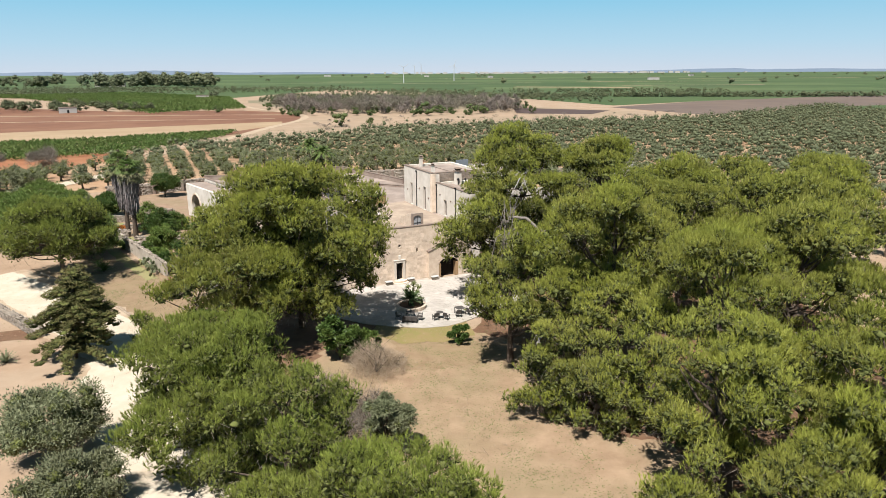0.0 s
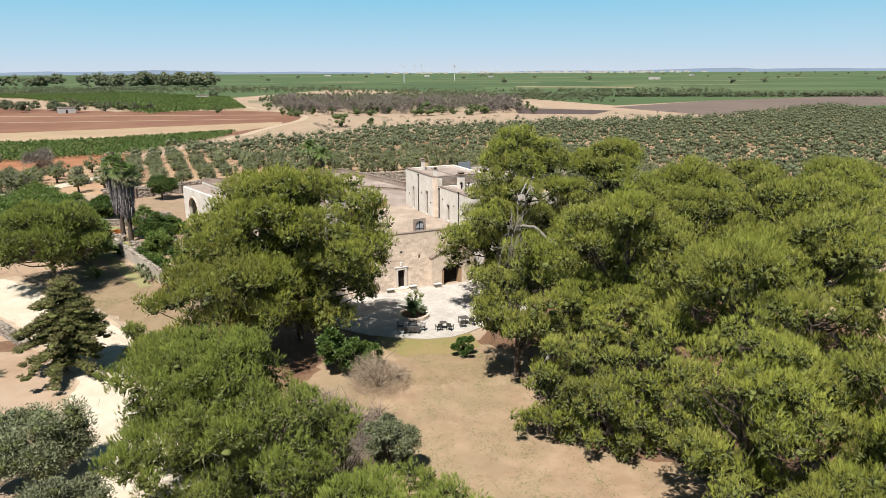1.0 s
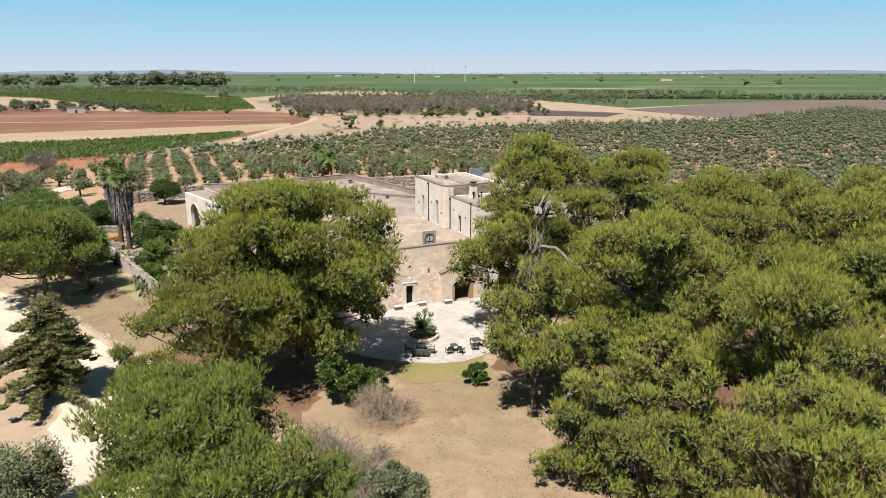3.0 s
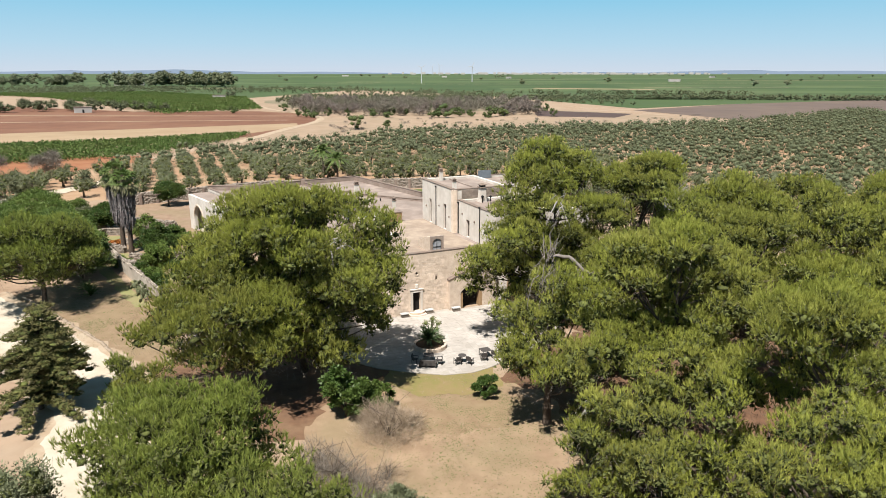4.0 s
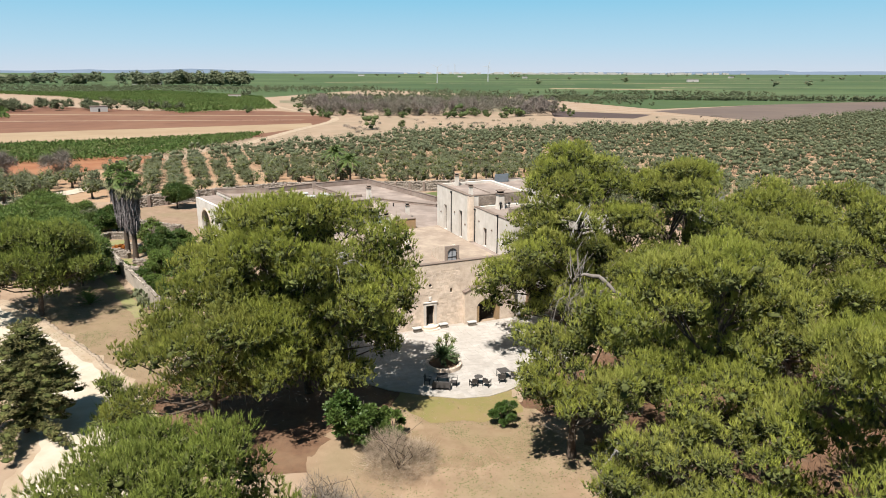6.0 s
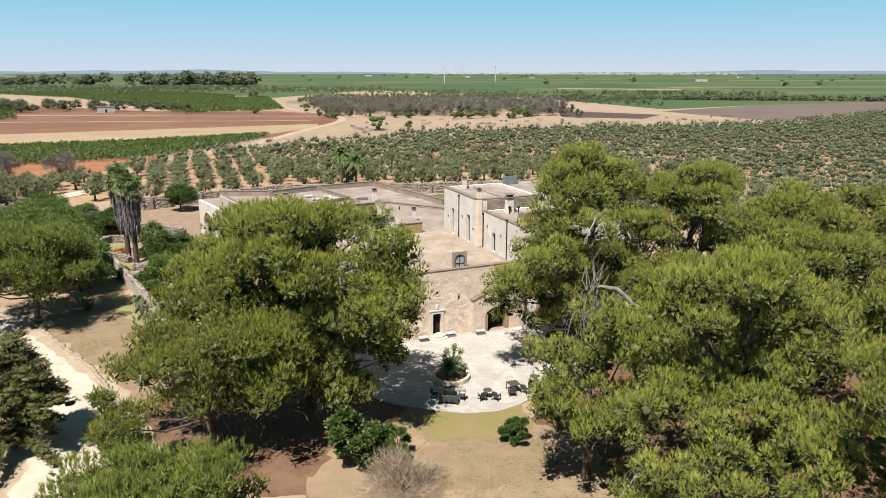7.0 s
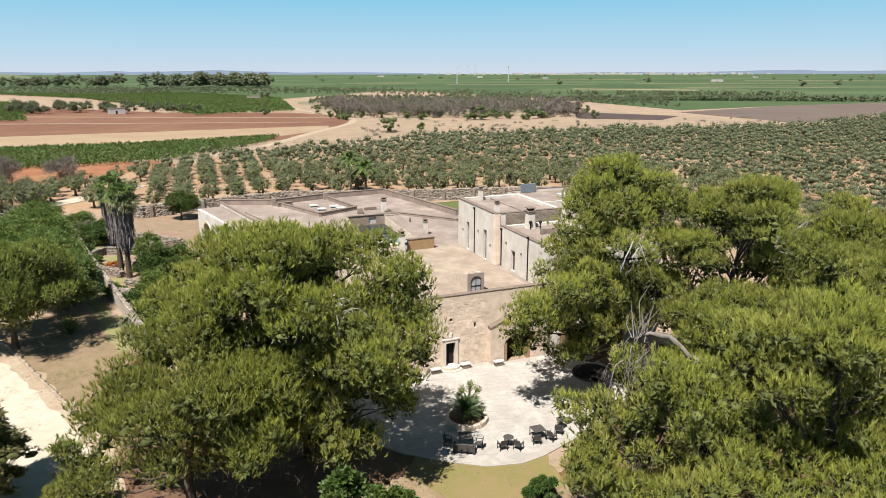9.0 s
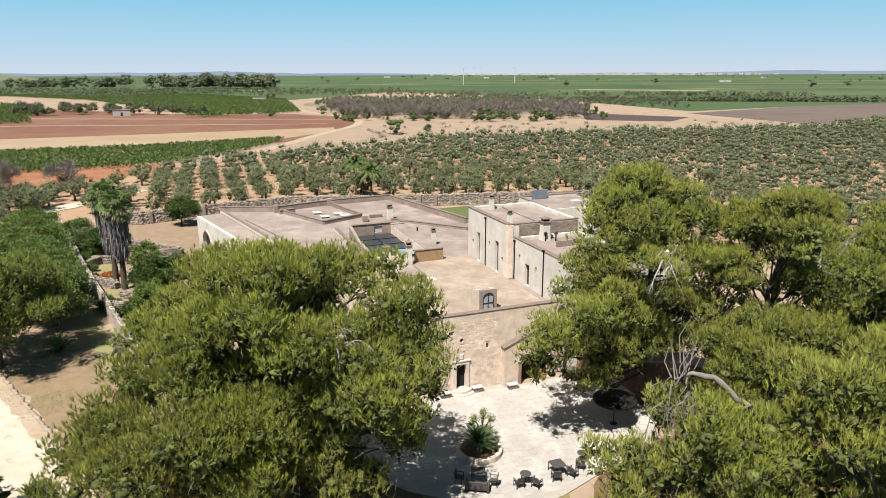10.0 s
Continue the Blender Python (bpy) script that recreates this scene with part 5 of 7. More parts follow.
def turf(name, n, mat, tall, seed, place, label):
    """Short blades of grass, thicker in patches and thinning at the edges."""
    rng = np.random.default_rng(seed)
    pts = np.array([p for p in (place(rng) for _ in range(n)) if noise.noise(Vector((p[0] * 0.45, p[1] * 0.45, seed))) > rng.uniform(-0.35, 0.30)])
    k = len(pts)
    base = np.stack([pts[:, 0], pts[:, 1], np.full(k, 0.03)], axis=1)
    a = rng.uniform(0, 6.283, k)
    side = np.stack([np.cos(a), np.sin(a), np.zeros(k)], axis=1) * rng.uniform(0.02, 0.06, (k, 1))
    tip = base + np.stack([rng.normal(0, 0.10, k), rng.normal(0, 0.10, k), tall * rng.uniform(0.1, 0.35, k)], axis=1)
    v = np.stack([base - side, base + side, tip], axis=1).reshape(-1, 3)
    tagged(put(name, tri_mesh(name, v, np.arange(3 * k).reshape(-1, 3)), M[mat]), label, "grass", kind="stuff")


ground_clutter()
turf("lawn_grass", 9000, "lawn_blade", 0.09, 5, lambda r: (r.normal(-3.4, 2.3), min(70.1, r.normal(68.2, 1.6))), "thin yellow-green grass fading beside the terrace")
turf("dead_grass", 9000, "turf", 0.08, 6, lambda r: (r.normal(0.5, 3.4), min(69.8, r.normal(63.6, 2.8))), "brown dead grass in front of the terrace")
turf("dry_stubble", 24000, "turf", 0.07, 7, lambda r: (r.uniform(-9, 14), r.uniform(34, 62)), "short dry stubble on the trodden clearing")
turf("verge_grass", 14000, "turf", 0.11, 8, lambda r: (r.normal(-42, 6.5), r.normal(83, 6.0)), "dry brown grass on the verge by the drive")
field("dry_turf", ragged([(-6, 60.5), (-5, 66.5), (0, 67.6), (4, 66.8), (6, 63), (4, 60), (0, 58.5), (-4, 58.6)], 1.4, 0.6, 21), "lawn_dry", 0.034, "brown dried-out turf beside the terrace", "grass")

# ---- house ----
TH = 26.0
HOUSE = pose(-5.67, 84.88, 0, 0, 0, TH)
ROOF = 6.45


def to_local(x, y):
    p = HOUSE.inverted() @ Vector((x, y, 0))
    return p.x, p.y


def to_world(a, b):
    p = HOUSE @ Vector((a, b, 0))
    return p.x, p.y


house = thing("farmhouse", HOUSE, "old limestone farmhouse with flat roofs and an upper storey", "house")
SIDE = [(-12, 0.5), to_local(-32.2, 112.4), to_local(-46.6, 130.6), (-8.4, 55.9), (0.3, 58.3), (11.3, 59.3), (16.4, 36.7), (24, 34), (24, 0.5)]
part("wall", prism(SIDE, 0, ROOF), M["plaster"], house)
part("roof", prism([(-11.6, 0.9), to_local(-31.9, 112.6), to_local(-46.3, 130.4), (-8.4, 55.5), (0.3, 57.9), (10.9, 58.8), (15.9, 36.5), (23.6, 33.6), (23.6, 0.9)], ROOF - 0.1, ROOF + 0.03), M["roof"], house, "grey lime-washed flat roof with dark stains")
part("roof", prism([(-11.5, 1.0), (-19, 19), (-2.0, 19.8), (9.60, 20.6), (9.60, 1.0)], ROOF, ROOF + 0.06), M["terrace"], house, "sandy paved roof terrace")


def wall_line(name, pts, height, thick, z, mat, cap=True, parent=None):
    """A low wall that follows a line, with a coping."""
    for (x0, y0), (x1, y1) in zip(pts, pts[1:]):
        n = math.hypot(x1 - x0, y1 - y0)
        m = pose(x0, y0, z, 0, 0, math.degrees(math.atan2(y1 - y0, x1 - x0)))
        o = part(name, cube(0, n, -thick / 2, thick / 2, 0, height, 0.02), M[mat], parent, m=m)
        if cap:
            part("coping", cube(-0.04, n + 0.04, -thick / 2 - 0.05, thick / 2 + 0.05, height, height + 0.09, 0.02), M["coping"], parent, m=m)


wall_line("parapet", [to_local(-46.4, 130.4), (-8.4, 55.7), (0.3, 58.1), (11.1, 59.0), (16.1, 36.7)], 0.85, 0.4, ROOF, "parapet", parent=house)
wall_line("parapet", [(-8.2, 55.3), (-3.3, 43.8), (3.0, 46.7), (0.5, 57.6)], 0.5, 0.36, ROOF + 0.04, "parapet", parent=house)
wall_line("parapet", [(6.5, 42.6), (14.6, 33.0)], 0.3, 0.3, ROOF + 0.04, "parapet", parent=house)
wall_line("parapet", [(-11.9, 0.9), to_local(-31.9, 112.5)], 0.55, 0.35, ROOF, "plaster", parent=house)

wall_line("parapet", [(-13.2, 50.8), (-8.7, 33.5)], 0.22, 0.9, ROOF + 0.04, "roof", False, house)
wall_line("parapet", [(-8.3, 53.6), (-5.8, 54.4)], 0.55, 0.4, ROOF + 0.04, "parapet", True, house)
wall_line("parapet", [(-2.5, 24.0), (-2.5, 39.0)], 0.4, 0.4, ROOF + 0.04, "plaster", True, house)
wall_line("parapet", [to_local(-46.2, 130.2), to_local(-33.2, 113.8)], 0.45, 0.35, ROOF, "plaster", True, house)
for a, b in ((-8.55, 55.1), (0.35, 57.3)):
    part("parapet_pier", cube(a - 0.35, a + 0.35, b - 0.35, b + 0.35, ROOF, ROOF + 1.25, 0.03), M["parapet"], house)

# front wall with door, round window and slot
DOOR = (-0.5, 0.45, 0.42, 2.72)
part("front_wall", holed(-12, 4.0, 0, 0.5, 0, 7.36, [(DOOR[0], DOOR[1], 0.0, DOOR[3]), (-0.2, 0.24, 4.78, 5.22), (2.38, 2.64, 3.88, 4.42)]), M["stone"], house, "weathered pale stone front with worn blocks")
part("front_wall", holed(4.0, 10.3, 0, 0.5, 0, 7.36, [(5.4, 8.35, 0.0, 2.7)]), M["stone"], house)
part("coping", cube(-12.05, 10.28, -0.05, 0.54, 7.36, 7.44, 0.02), M["coping"], house, "dark lichen-stained coping")
# black slabs close these openings; the shade indoors is their colour
part("dark_room", cube(-0.49, 0.44, 0.36, 0.48, 0.43, 2.71), M["dark"], house)
part("dark_room", cube(-0.4, 0.5, 0.40, 0.47, 4.6, 5.4), M["dark"], house)
part("dark_room", cube(2.3, 2.75, 0.40, 0.47, 3.8, 4.5), M["dark"], house)
part("threshold", cube(DOOR[0], DOOR[1], 0.0, 0.5, 0.0, 0.42, 0.01), M["stone"], house)


def ring_frame(r0, half, y0, y1, n=20):
    bm = bmesh.new()
    for i in range(n):
        a0, a1 = 2 * math.pi * i / n, 2 * math.pi * (i + 1) / n
        q = []
        for y in (y0, y1):
            for a in (a0, a1):
                c, s = math.cos(a), math.sin(a)
                k = half
                q.append(((r0 * c, y, r0 * s), (k * c, y, k * s)))
        v = [[bm.verts.new(p) for p in pair] for pair in q]
        bm.faces.new((v[0][0], v[1][0], v[1][1], v[0][1]))
        bm.faces.new((v[0][0], v[2][0], v[3][0], v[1][0]))
        bm.faces.new((v[0][1], v[1][1], v[3][1], v[2][1]))
    bmesh.ops.remove_doubles(bm, verts=bm.verts[:], dist=0.001)
    bmesh.ops.recalc_face_normals(bm, faces=bm.faces[:])
    return bm


oculus = part("round_window", ring_frame(0.17, 0.33, -0.03, 0.08), M["stone"], house, "small round window with a stone ring", m=pose(0.02, 0, 5.0))
front_door = part("door_frame", upright([(-0.78, 0.42), (-0.78, 3.0), (0.73, 3.0), (0.73, 0.42), (0.45, 0.42), (0.45, 2.72), (-0.5, 2.72), (-0.5, 0.42)], -0.10, -0.003), M["plaster"], house, "carved pale stone door surround")
part("lintel", cube(-0.9, 0.85, -0.16, -0.003, 3.0, 3.16, 0.03), M["plaster"], front_door)
part("crest", cube(-0.2, 0.16, -0.12, -0.003, 3.2, 3.75, 0.06), M["plaster"], front_door)


def half_disc(r, z0, z1, n=18):
    return prism([(r * math.cos(math.pi + math.pi * i / n), r * 0.72 * math.sin(math.pi + math.pi * i / n)) for i in range(n + 1)], z0, z1)


part("step", half_disc(1.35, 0, 0.2), M["stone"], house, "rounded worn stone step", m=pose(-0.03, -0.103, 0))
part("step", half_disc(0.95, 0.2, 0.42), M["stone"], house, "rounded worn stone step", m=pose(-0.03, -0.103, 0))

# porch that stands forward, with a sloped top and an arched gate
arc = [(6.87 + 1.47 * math.cos(radians(k)), 1.85 + 0.9 * math.sin(radians(k))) for k in range(0, 181, 15)]
part("porch", upright([(3.95, 0), (3.95, 3.75), (5.3, 4.35), (7.0, 5.0), (8.6, 4.5), (10.2, 3.9), (10.2, 0)] + [(8.34, 0)] + arc + [(5.4, 0)], -0.62, -0.003), M["stone"], house, "rough stone porch with an arched gateway")
part("coping", upright([(3.86, 3.76), (7.0, 5.02), (10.3, 3.92), (10.3, 4.06), (7.0, 5.18), (3.86, 3.90)], -0.68, -0.002), M["coping"], house)
# the gateway ends at a black slab painted as deep shade
part("dark_room", cube(5.41, 8.34, 0.30, 0.48, 0.02, 2.69), M["dark"], house)
part("gate_jamb", cube(5.4, 5.75, -0.55, 0.45, 0.0, 2.0, 0.02), M["orange"], house, "reddish stone gate jamb")
part("gate_jamb", cube(8.0, 8.34, -0.55, 0.45, 0.0, 2.0, 0.02), M["orange"], house, "reddish stone gate jamb")
# right wing below the upper storey
part("side_wall", holed(10.3, 24, 0, 0.5, 0, 10.9, [(13.2, 14.4, 0, 2.5), (18.5, 19.7, 3.9, 5.6)]), M["plaster"], house)
# black slab as painted shade in the wing's doorway opening
part("dark_room", cube(13.21, 14.39, 0.38, 0.48, 0.02, 2.49), M["dark"], house)
part("buttress", upright([(11.9, 0), (12.2, 3.6), (13.0, 3.6), (13.4, 0)], -0.9, -0.003), M["orange"], house, "reddish eroded stone buttress")

# upper storey
def storey(a0, a1, b0, b1, z0, z1, left_holes):
    part("upper_wall", holed(b0, b1, -0.25, 0.25, z0, z1, left_holes), M["plaster"], house, "pale weathered limewashed upper wall", m=pose(a0 + 0.25, 0, 0, 0, 0, 90))
    part("upper_wall", cube(a0 + 0.5, a1 - 0.5, b0, b0 + 0.5, z0, z1), M["plaster"], house)
    part("upper_wall", cube(a0 + 0.5, a1 - 0.5, b1 - 0.5, b1, z0, z1), M["plaster"], house)
    part("upper_wall", cube(a1 - 0.5, a1, b0, b1, z0, z1), M["plaster"], house)
    part("upper_roof", cube(a0 + 0.5, a1 - 0.5, b0 + 0.5, b1 - 0.5, z1 - 0.6, z1 - 0.32), M["roof"], house, "grey flat upper roof")


storey(9.65, 18.1, 10.5, 21.0, ROOF, 12.36, [(12.75, 13.6, ROOF + 0.05, 10.0), (17.7, 18.5, ROOF + 0.05, 9.9)])
storey(10.3, 18.1, 0.5, 10.49, ROOF, 11.0, [(6.95, 7.85, ROOF + 0.15, 8.85)])
part("coping", cube(9.58, 18.2, 10.44, 10.92, 12.36, 12.44, 0.02), M["coping"], house)
part("coping", cube(9.58, 10.2, 10.93, 21.08, 12.36, 12.44, 0.02), M["coping"], house)
part("coping", cube(10.25, 10.82, 0.0, 10.43, 11.0, 11.08, 0.02), M["coping"], house)
part("coping", cube(10.83, 18.2, 0.0, 0.55, 11.0, 11.08, 0.02), M["coping"], house)
for b0, b1, z1, a in ((12.75, 13.6, 10.0, 9.95), (17.7, 18.5, 9.9, 9.95), (6.95, 7.85, 8.85, 10.6)):
    d = part("door", cube(a, a + 0.06, b0, b1, ROOF + 0.07, z1), M["door"], house, "narrow weathered wooden roof door")
    part("door_panel", cube(a - 0.03, a - 0.002, b0 + 0.1, b1 - 0.1, ROOF + 1.5, z1 - 0.2, 0.01), M["door"], d)
    part("door_panel", cube(a - 0.03, a - 0.002, b0 + 0.1, b1 - 0.1, ROOF + 0.3, ROOF + 1.3, 0.01), M["door"], d)
for a, b, z0, z1 in ((9.58, 16.0, ROOF + 0.06, 11.9), (10.22, 10.1, ROOF + 0.06, 10.6), (10.22, 4.0, ROOF + 0.06, 11.0)):
    part("drainpipe", lathe([(0.06, z0), (0.06, z1)], 10), M["iron"], house, "dark vertical drainpipe", m=pose(a, b, 0))
    part("hopper", cube(a - 0.14, a + 0.06, b - 0.12, b + 0.12, z1, z1 + 0.22, 0.03), M["iron"], house)
part("block_course", cube(10.9, 18.0, 10.40, 10.49, 11.15, 12.3, 0.01), M["bandstone"], house, "band of bare stone blocks")


for k in range(4):
    for j in range(15):
        if 11.0 + j * 0.46 + (k % 2) * 0.2 < 17.6:
            part("wall_block", cube(11.0 + j * 0.46 + (k % 2) * 0.2, 11.0 + j * 0.46 + (k % 2) * 0.2 + 0.44, 10.365, 10.402, 11.18 + k * 0.275, 11.18 + k * 0.275 + 0.26, 0.012), M["bandstone"], house)
part("corner_pilaster", cube(9.58, 10.24, 10.42, 10.98, ROOF + 0.06, 12.3, 0.02), M["stone"], house, "bare stone corner pilaster")
part("roof_ridge", cube(13.7, 13.9, 11.0, 20.4, 12.0, 12.2, 0.02), M["roof"], house)
part("low_parapet", cube(13.0, 17.6, 6.2, 6.5, 10.68, 11.3, 0.02), M["bandstone"], house, "low bare stone roof parapet")
part("low_parapet", cube(14.0, 17.6, 3.6, 3.9, 10.68, 11.1, 0.02), M["stone"], house)
for bb, zz in ((14.9, 9.4), (19.4, 8.6), (11.6, 8.4), (8.9, 9.3), (5.4, 8.9), (2.4, 8.3)):
    part("wall_bracket", cube((9.5 if bb > 10.4 else 10.15), (9.66 if bb > 10.4 else 10.31), bb, bb + 0.1, zz, zz + 0.22, 0.01), M["coping"], house)


def chimney(a, b, z, h, w, label, finial=True):
    """A masonry chimney: tapered shaft, cornice, vented head and finial."""
    root = part("chimney", lathe([(w * 0.78, 0), (w * 0.70, h * 0.3), (w * 0.62, h * 0.72)], 4), M["plaster"], house, label, m=pose(a, b, z, 0, 0, 45))
    part("cornice", lathe([(w * 0.70, h * 0.72), (w * 0.84, h * 0.74), (w * 0.84, h * 0.78), (w * 0.66, h * 0.79)], 4), M["coping"], root)
    # solid neck; black paints the shade of the vent openings
    part("vent", lathe([(w * 0.52, h * 0.79), (w * 0.52, h * 0.88)], 4), M["dark"], root)
    part("cap", lathe([(w * 0.78, h * 0.88), (w * 0.78, h * 0.91), (w * 0.14, h * 0.97)] + ([(w * 0.2, h * 0.985), (w * 0.05, h * 1.04)] if finial else []), 4), M["coping"], root)
    return root


chimney(1.6, 19.4, ROOF + 0.05, 3.0, 0.62, "tall pale masonry chimney with a vented cap")
chimney(7.4, 27.0, ROOF + 0.05, 2.4, 0.52, "pale masonry chimney with a vented cap")
chimney(6.6, 43.6, ROOF + 0.05, 2.5, 0.72, "broad pale masonry chimney", False)
chimney(-0.3, 22.0, ROOF + 0.05, 1.9, 0.85, "short wide chimney with a pointed cap")
chimney(10.35, 11.6, 12.05, 1.75, 0.46, "small square roof chimney", False)
chimney(12.2, 20.0, 12.05, 1.9, 0.48, "small square roof chimney", False)
chimney(13.4, 9.4, 10.68, 2.6, 0.85, "square chimney between the two roofs", False)
for a, b in ((13.2, 8.9), (14.2, 8.5)):
    root = part("cowl", lathe([(0.07, 0), (0.07, 0.7), (0.2, 0.75), (0.2, 0.85), (0.05, 0.98)], 10), M["iron"], house, "black metal chimney cowl", m=pose(a, b, 10.68))

# stair head on the terrace with an arched door
part("stair_head", upright([(2.8, ROOF + 0.06), (2.8, 8.55), (4.5, 8.55), (4.5, ROOF + 0.06), (4.22, ROOF + 0.06), (4.22, 7.75)] + [(3.65 + 0.57 * math.cos(radians(k)), 7.75 + 0.5 * math.sin(radians(k))) for k in range(20, 180, 20)] + [(3.08, 7.75), (3.08, ROOF + 0.06)], 2.3, 2.55), M["parapet"], house, "grey stone stair head with an arched door")
part("stair_wall", upright([(2.55, ROOF + 0.06), (2.55, 8.5), (3.6, 8.3), (6.4, 7.2), (6.4, ROOF + 0.06)], -0.14, 0.14), M["stone"], house, m=pose(2.95, 0, 0, 0, 0, 90))
part("stair_wall", upright([(2.55, ROOF + 0.06), (2.55, 8.5), (3.6, 8.3), (6.4, 7.2), (6.4, ROOF + 0.06)], -0.14, 0.14), M["stone"], house, m=pose(4.35, 0, 0, 0, 0, 90))
part("stair_roof", upright([(2.55, 8.38), (3.6, 8.18), (4.6, 7.8), (4.6, 7.7), (3.6, 8.05), (2.55, 8.25)], -0.55, 0.55), M["coping"], house, m=pose(3.65, 0, 0, 0, 0, 90))
# glass door whose pale grey is a painted sky reflection
stair_door = part("arched_door", upright([(3.08, ROOF + 0.06), (4.22, ROOF + 0.06), (4.22, 7.75)] + [(3.65 + 0.57 * math.cos(radians(k)), 7.75 + 0.5 * math.sin(radians(k))) for k in range(20, 180, 20)] + [(3.08, 7.75)], 2.42, 2.46), M["greydoor"], house, "arched glass door with sky reflection painted pale grey")
part("door_rail", cube(3.62, 3.68, 2.38, 2.418, ROOF + 0.1, 8.2), M["iron"], stair_door)
part("door_rail", cube(3.1, 4.2, 2.38, 2.416, 7.2, 7.26), M["iron"], stair_door)
for k in (3.11, 4.19):
    part("door_rail", cube(k - 0.03, k + 0.03, 2.38, 2.417, ROOF + 0.1, 7.75), M["iron"], stair_door)

# glazed light court with higher walls behind and beside it
part("court_wall", cube(3.9, 6.0, 20.15, 34.6, ROOF + 0.05, ROOF + 1.4, 0.03), M["stone"], house, "pale court wall")
part("court_top", cube(3.92, 5.98, 20.5, 34.05, ROOF + 1.402, ROOF + 1.44), M["roof"], house)
part("court_front", cube(2.5, 6.03, 20.02, 20.14, ROOF + 0.05, ROOF + 1.36, 0.02), M["orange"], house, "ochre block wall")
part("coping", cube(2.4, 6.1, 19.95, 20.4, ROOF + 1.41, ROOF + 1.5, 0.02), M["coping"], house)
part("court_back", holed(-1.5, 3.88, 34.2, 34.6, ROOF + 0.05, ROOF + 1.7, [(1.6, 2.7, ROOF + 0.5, ROOF + 1.4)]), M["parapet"], house, "bare block wall behind the light court")
part("window_panel", cube(1.6, 2.7, 34.35, 34.4, ROOF + 0.5, ROOF + 1.4), M["white"], house, "white shutter")
part("coping", cube(-1.6, 6.1, 34.1, 34.7, ROOF + 1.71, ROOF + 1.8, 0.02), M["coping"], house)
part("court_wall", upright([(21.4, ROOF + 0.05), (21.4, ROOF + 0.5), (30, ROOF + 0.7), (34.2, ROOF + 1.7), (34.2, ROOF + 0.05)], -0.2, 0.2), M["parapet"], house, m=pose(-1.6, 0, 0, 0, 0, 90))
for k in range(4):
    b = 22.6 + k * 2.87
    split = 1.7 if k == 0 else 3.8
    pn = part("glass_panel", cube(-1.3, split, b, b + 2.77, ROOF + 0.30, ROOF + 0.34), M["glass"], house, "dark glass court roof panel")
    part("glazing_bar", cube(-1.35, 3.85, b - 0.09, b - 0.01, ROOF + 0.26, ROOF + 0.40), M["iron"], pn)
    part("glazing_bar", cube(1.2, 1.26, b, b + 2.77, ROOF + 0.341, ROOF + 0.38), M["iron"], pn)
part("glass_panel", cube(1.78, 3.8, 22.6, 25.37, ROOF + 0.30, ROOF + 0.34), M["paleglass"], house, "clear pale blue glass panel")
part("court_curb", cube(-1.4, 2.45, 21.6, 22.2, ROOF + 0.05, ROOF + 0.6, 0.03), M["stone"], house)
part("plinth", cube(-1.9, 1.4, 12.8, 17.2, ROOF + 0.06, ROOF + 0.75, 0.03), M["coping"], house, "low raised roof plinth")
part("plinth_top", cube(-1.6, 1.1, 13.1, 16.9, ROOF + 0.752, ROOF + 0.80, 0.02), M["roof"], house)
part("plinth", cube(1.5, 2.4, 12.4, 13.6, ROOF + 0.06, ROOF + 0.25, 0.03), M["plaster"], house)
for a, b in ((-0.1, 48.6), (-3.0, 50.4), (-2.4, 47.2), (0.5, 46.9)):
    sl = part("roof_light", cube(-0.6, 0.6, -0.6, 0.6, 0, 0.32, 0.04), M["plaster"], house, "small white roof vent with a flat lid", m=pose(a, b, ROOF + 0.05))
    part("lid", cube(-0.68, 0.68, -0.68, 0.68, 0.42, 0.54, 0.03), M["white"], sl, "white slab lid")
    # solid block in the gap, its shade painted black
    part("louvre", cube(-0.5, 0.5, -0.5, 0.5, 0.321, 0.419), M["dark"], sl)
part("vent_pipe", lathe([(0.09, 0), (0.09, 1.5)], 8), M["iron"], house, "black vent pipe", m=pose(6.6, 31, ROOF + 0.05))
part("tank_stand", cube(2.4, 3.2, 43.2, 44.0, ROOF + 0.05, ROOF + 0.95, 0.04), M["parapet"], house)
part("tank_stand", cube(4.0, 6.0, 45.6, 45.9, ROOF + 0.05, ROOF + 0.5, 0.04), M["coping"], house)

# arched porch of the left wing
AW = pose(-49.2, 128.4, 0, 0, 0, math.degrees(math.atan2(110.9 - 128.4, -34.5 + 49.2)))
arch_pts = [(4.6 + 2.1 * math.cos(radians(k)), 2.6 + 2.1 * math.sin(radians(k))) for k in range(0, 181, 15)]
aw = part("arched_wall", upright([(0, 0), (0, 6.2), (22.8, 6.2), (22.8, 0), (6.7, 0)] + arch_pts + [(2.5, 0)], -0.25, 0.25), M["plaster"], house, "pale plastered wall with a wide arch", m=HOUSE.inverted() @ AW)
part("arch_moulding", upright([(4.6 + 2.4 * math.cos(radians(k)), 2.6 + 2.4 * math.sin(radians(k))) for k in range(0, 181, 15)] + [(4.6 + 2.1 * math.cos(radians(k)), 2.6 + 2.1 * math.sin(radians(k))) for k in range(180, -1, -15)], -0.34, -0.252), M["stone"], aw)
part("porch_roof", cube(0, 22.8, 0.26, 3.4, 5.9, 6.2), M["roof"], house, m=HOUSE.inverted() @ AW)
part("porch_floor", cube(0.3, 22, 0.26, 3.0, 0.0, 0.1), M["patio"], house, m=HOUSE.inverted() @ AW)
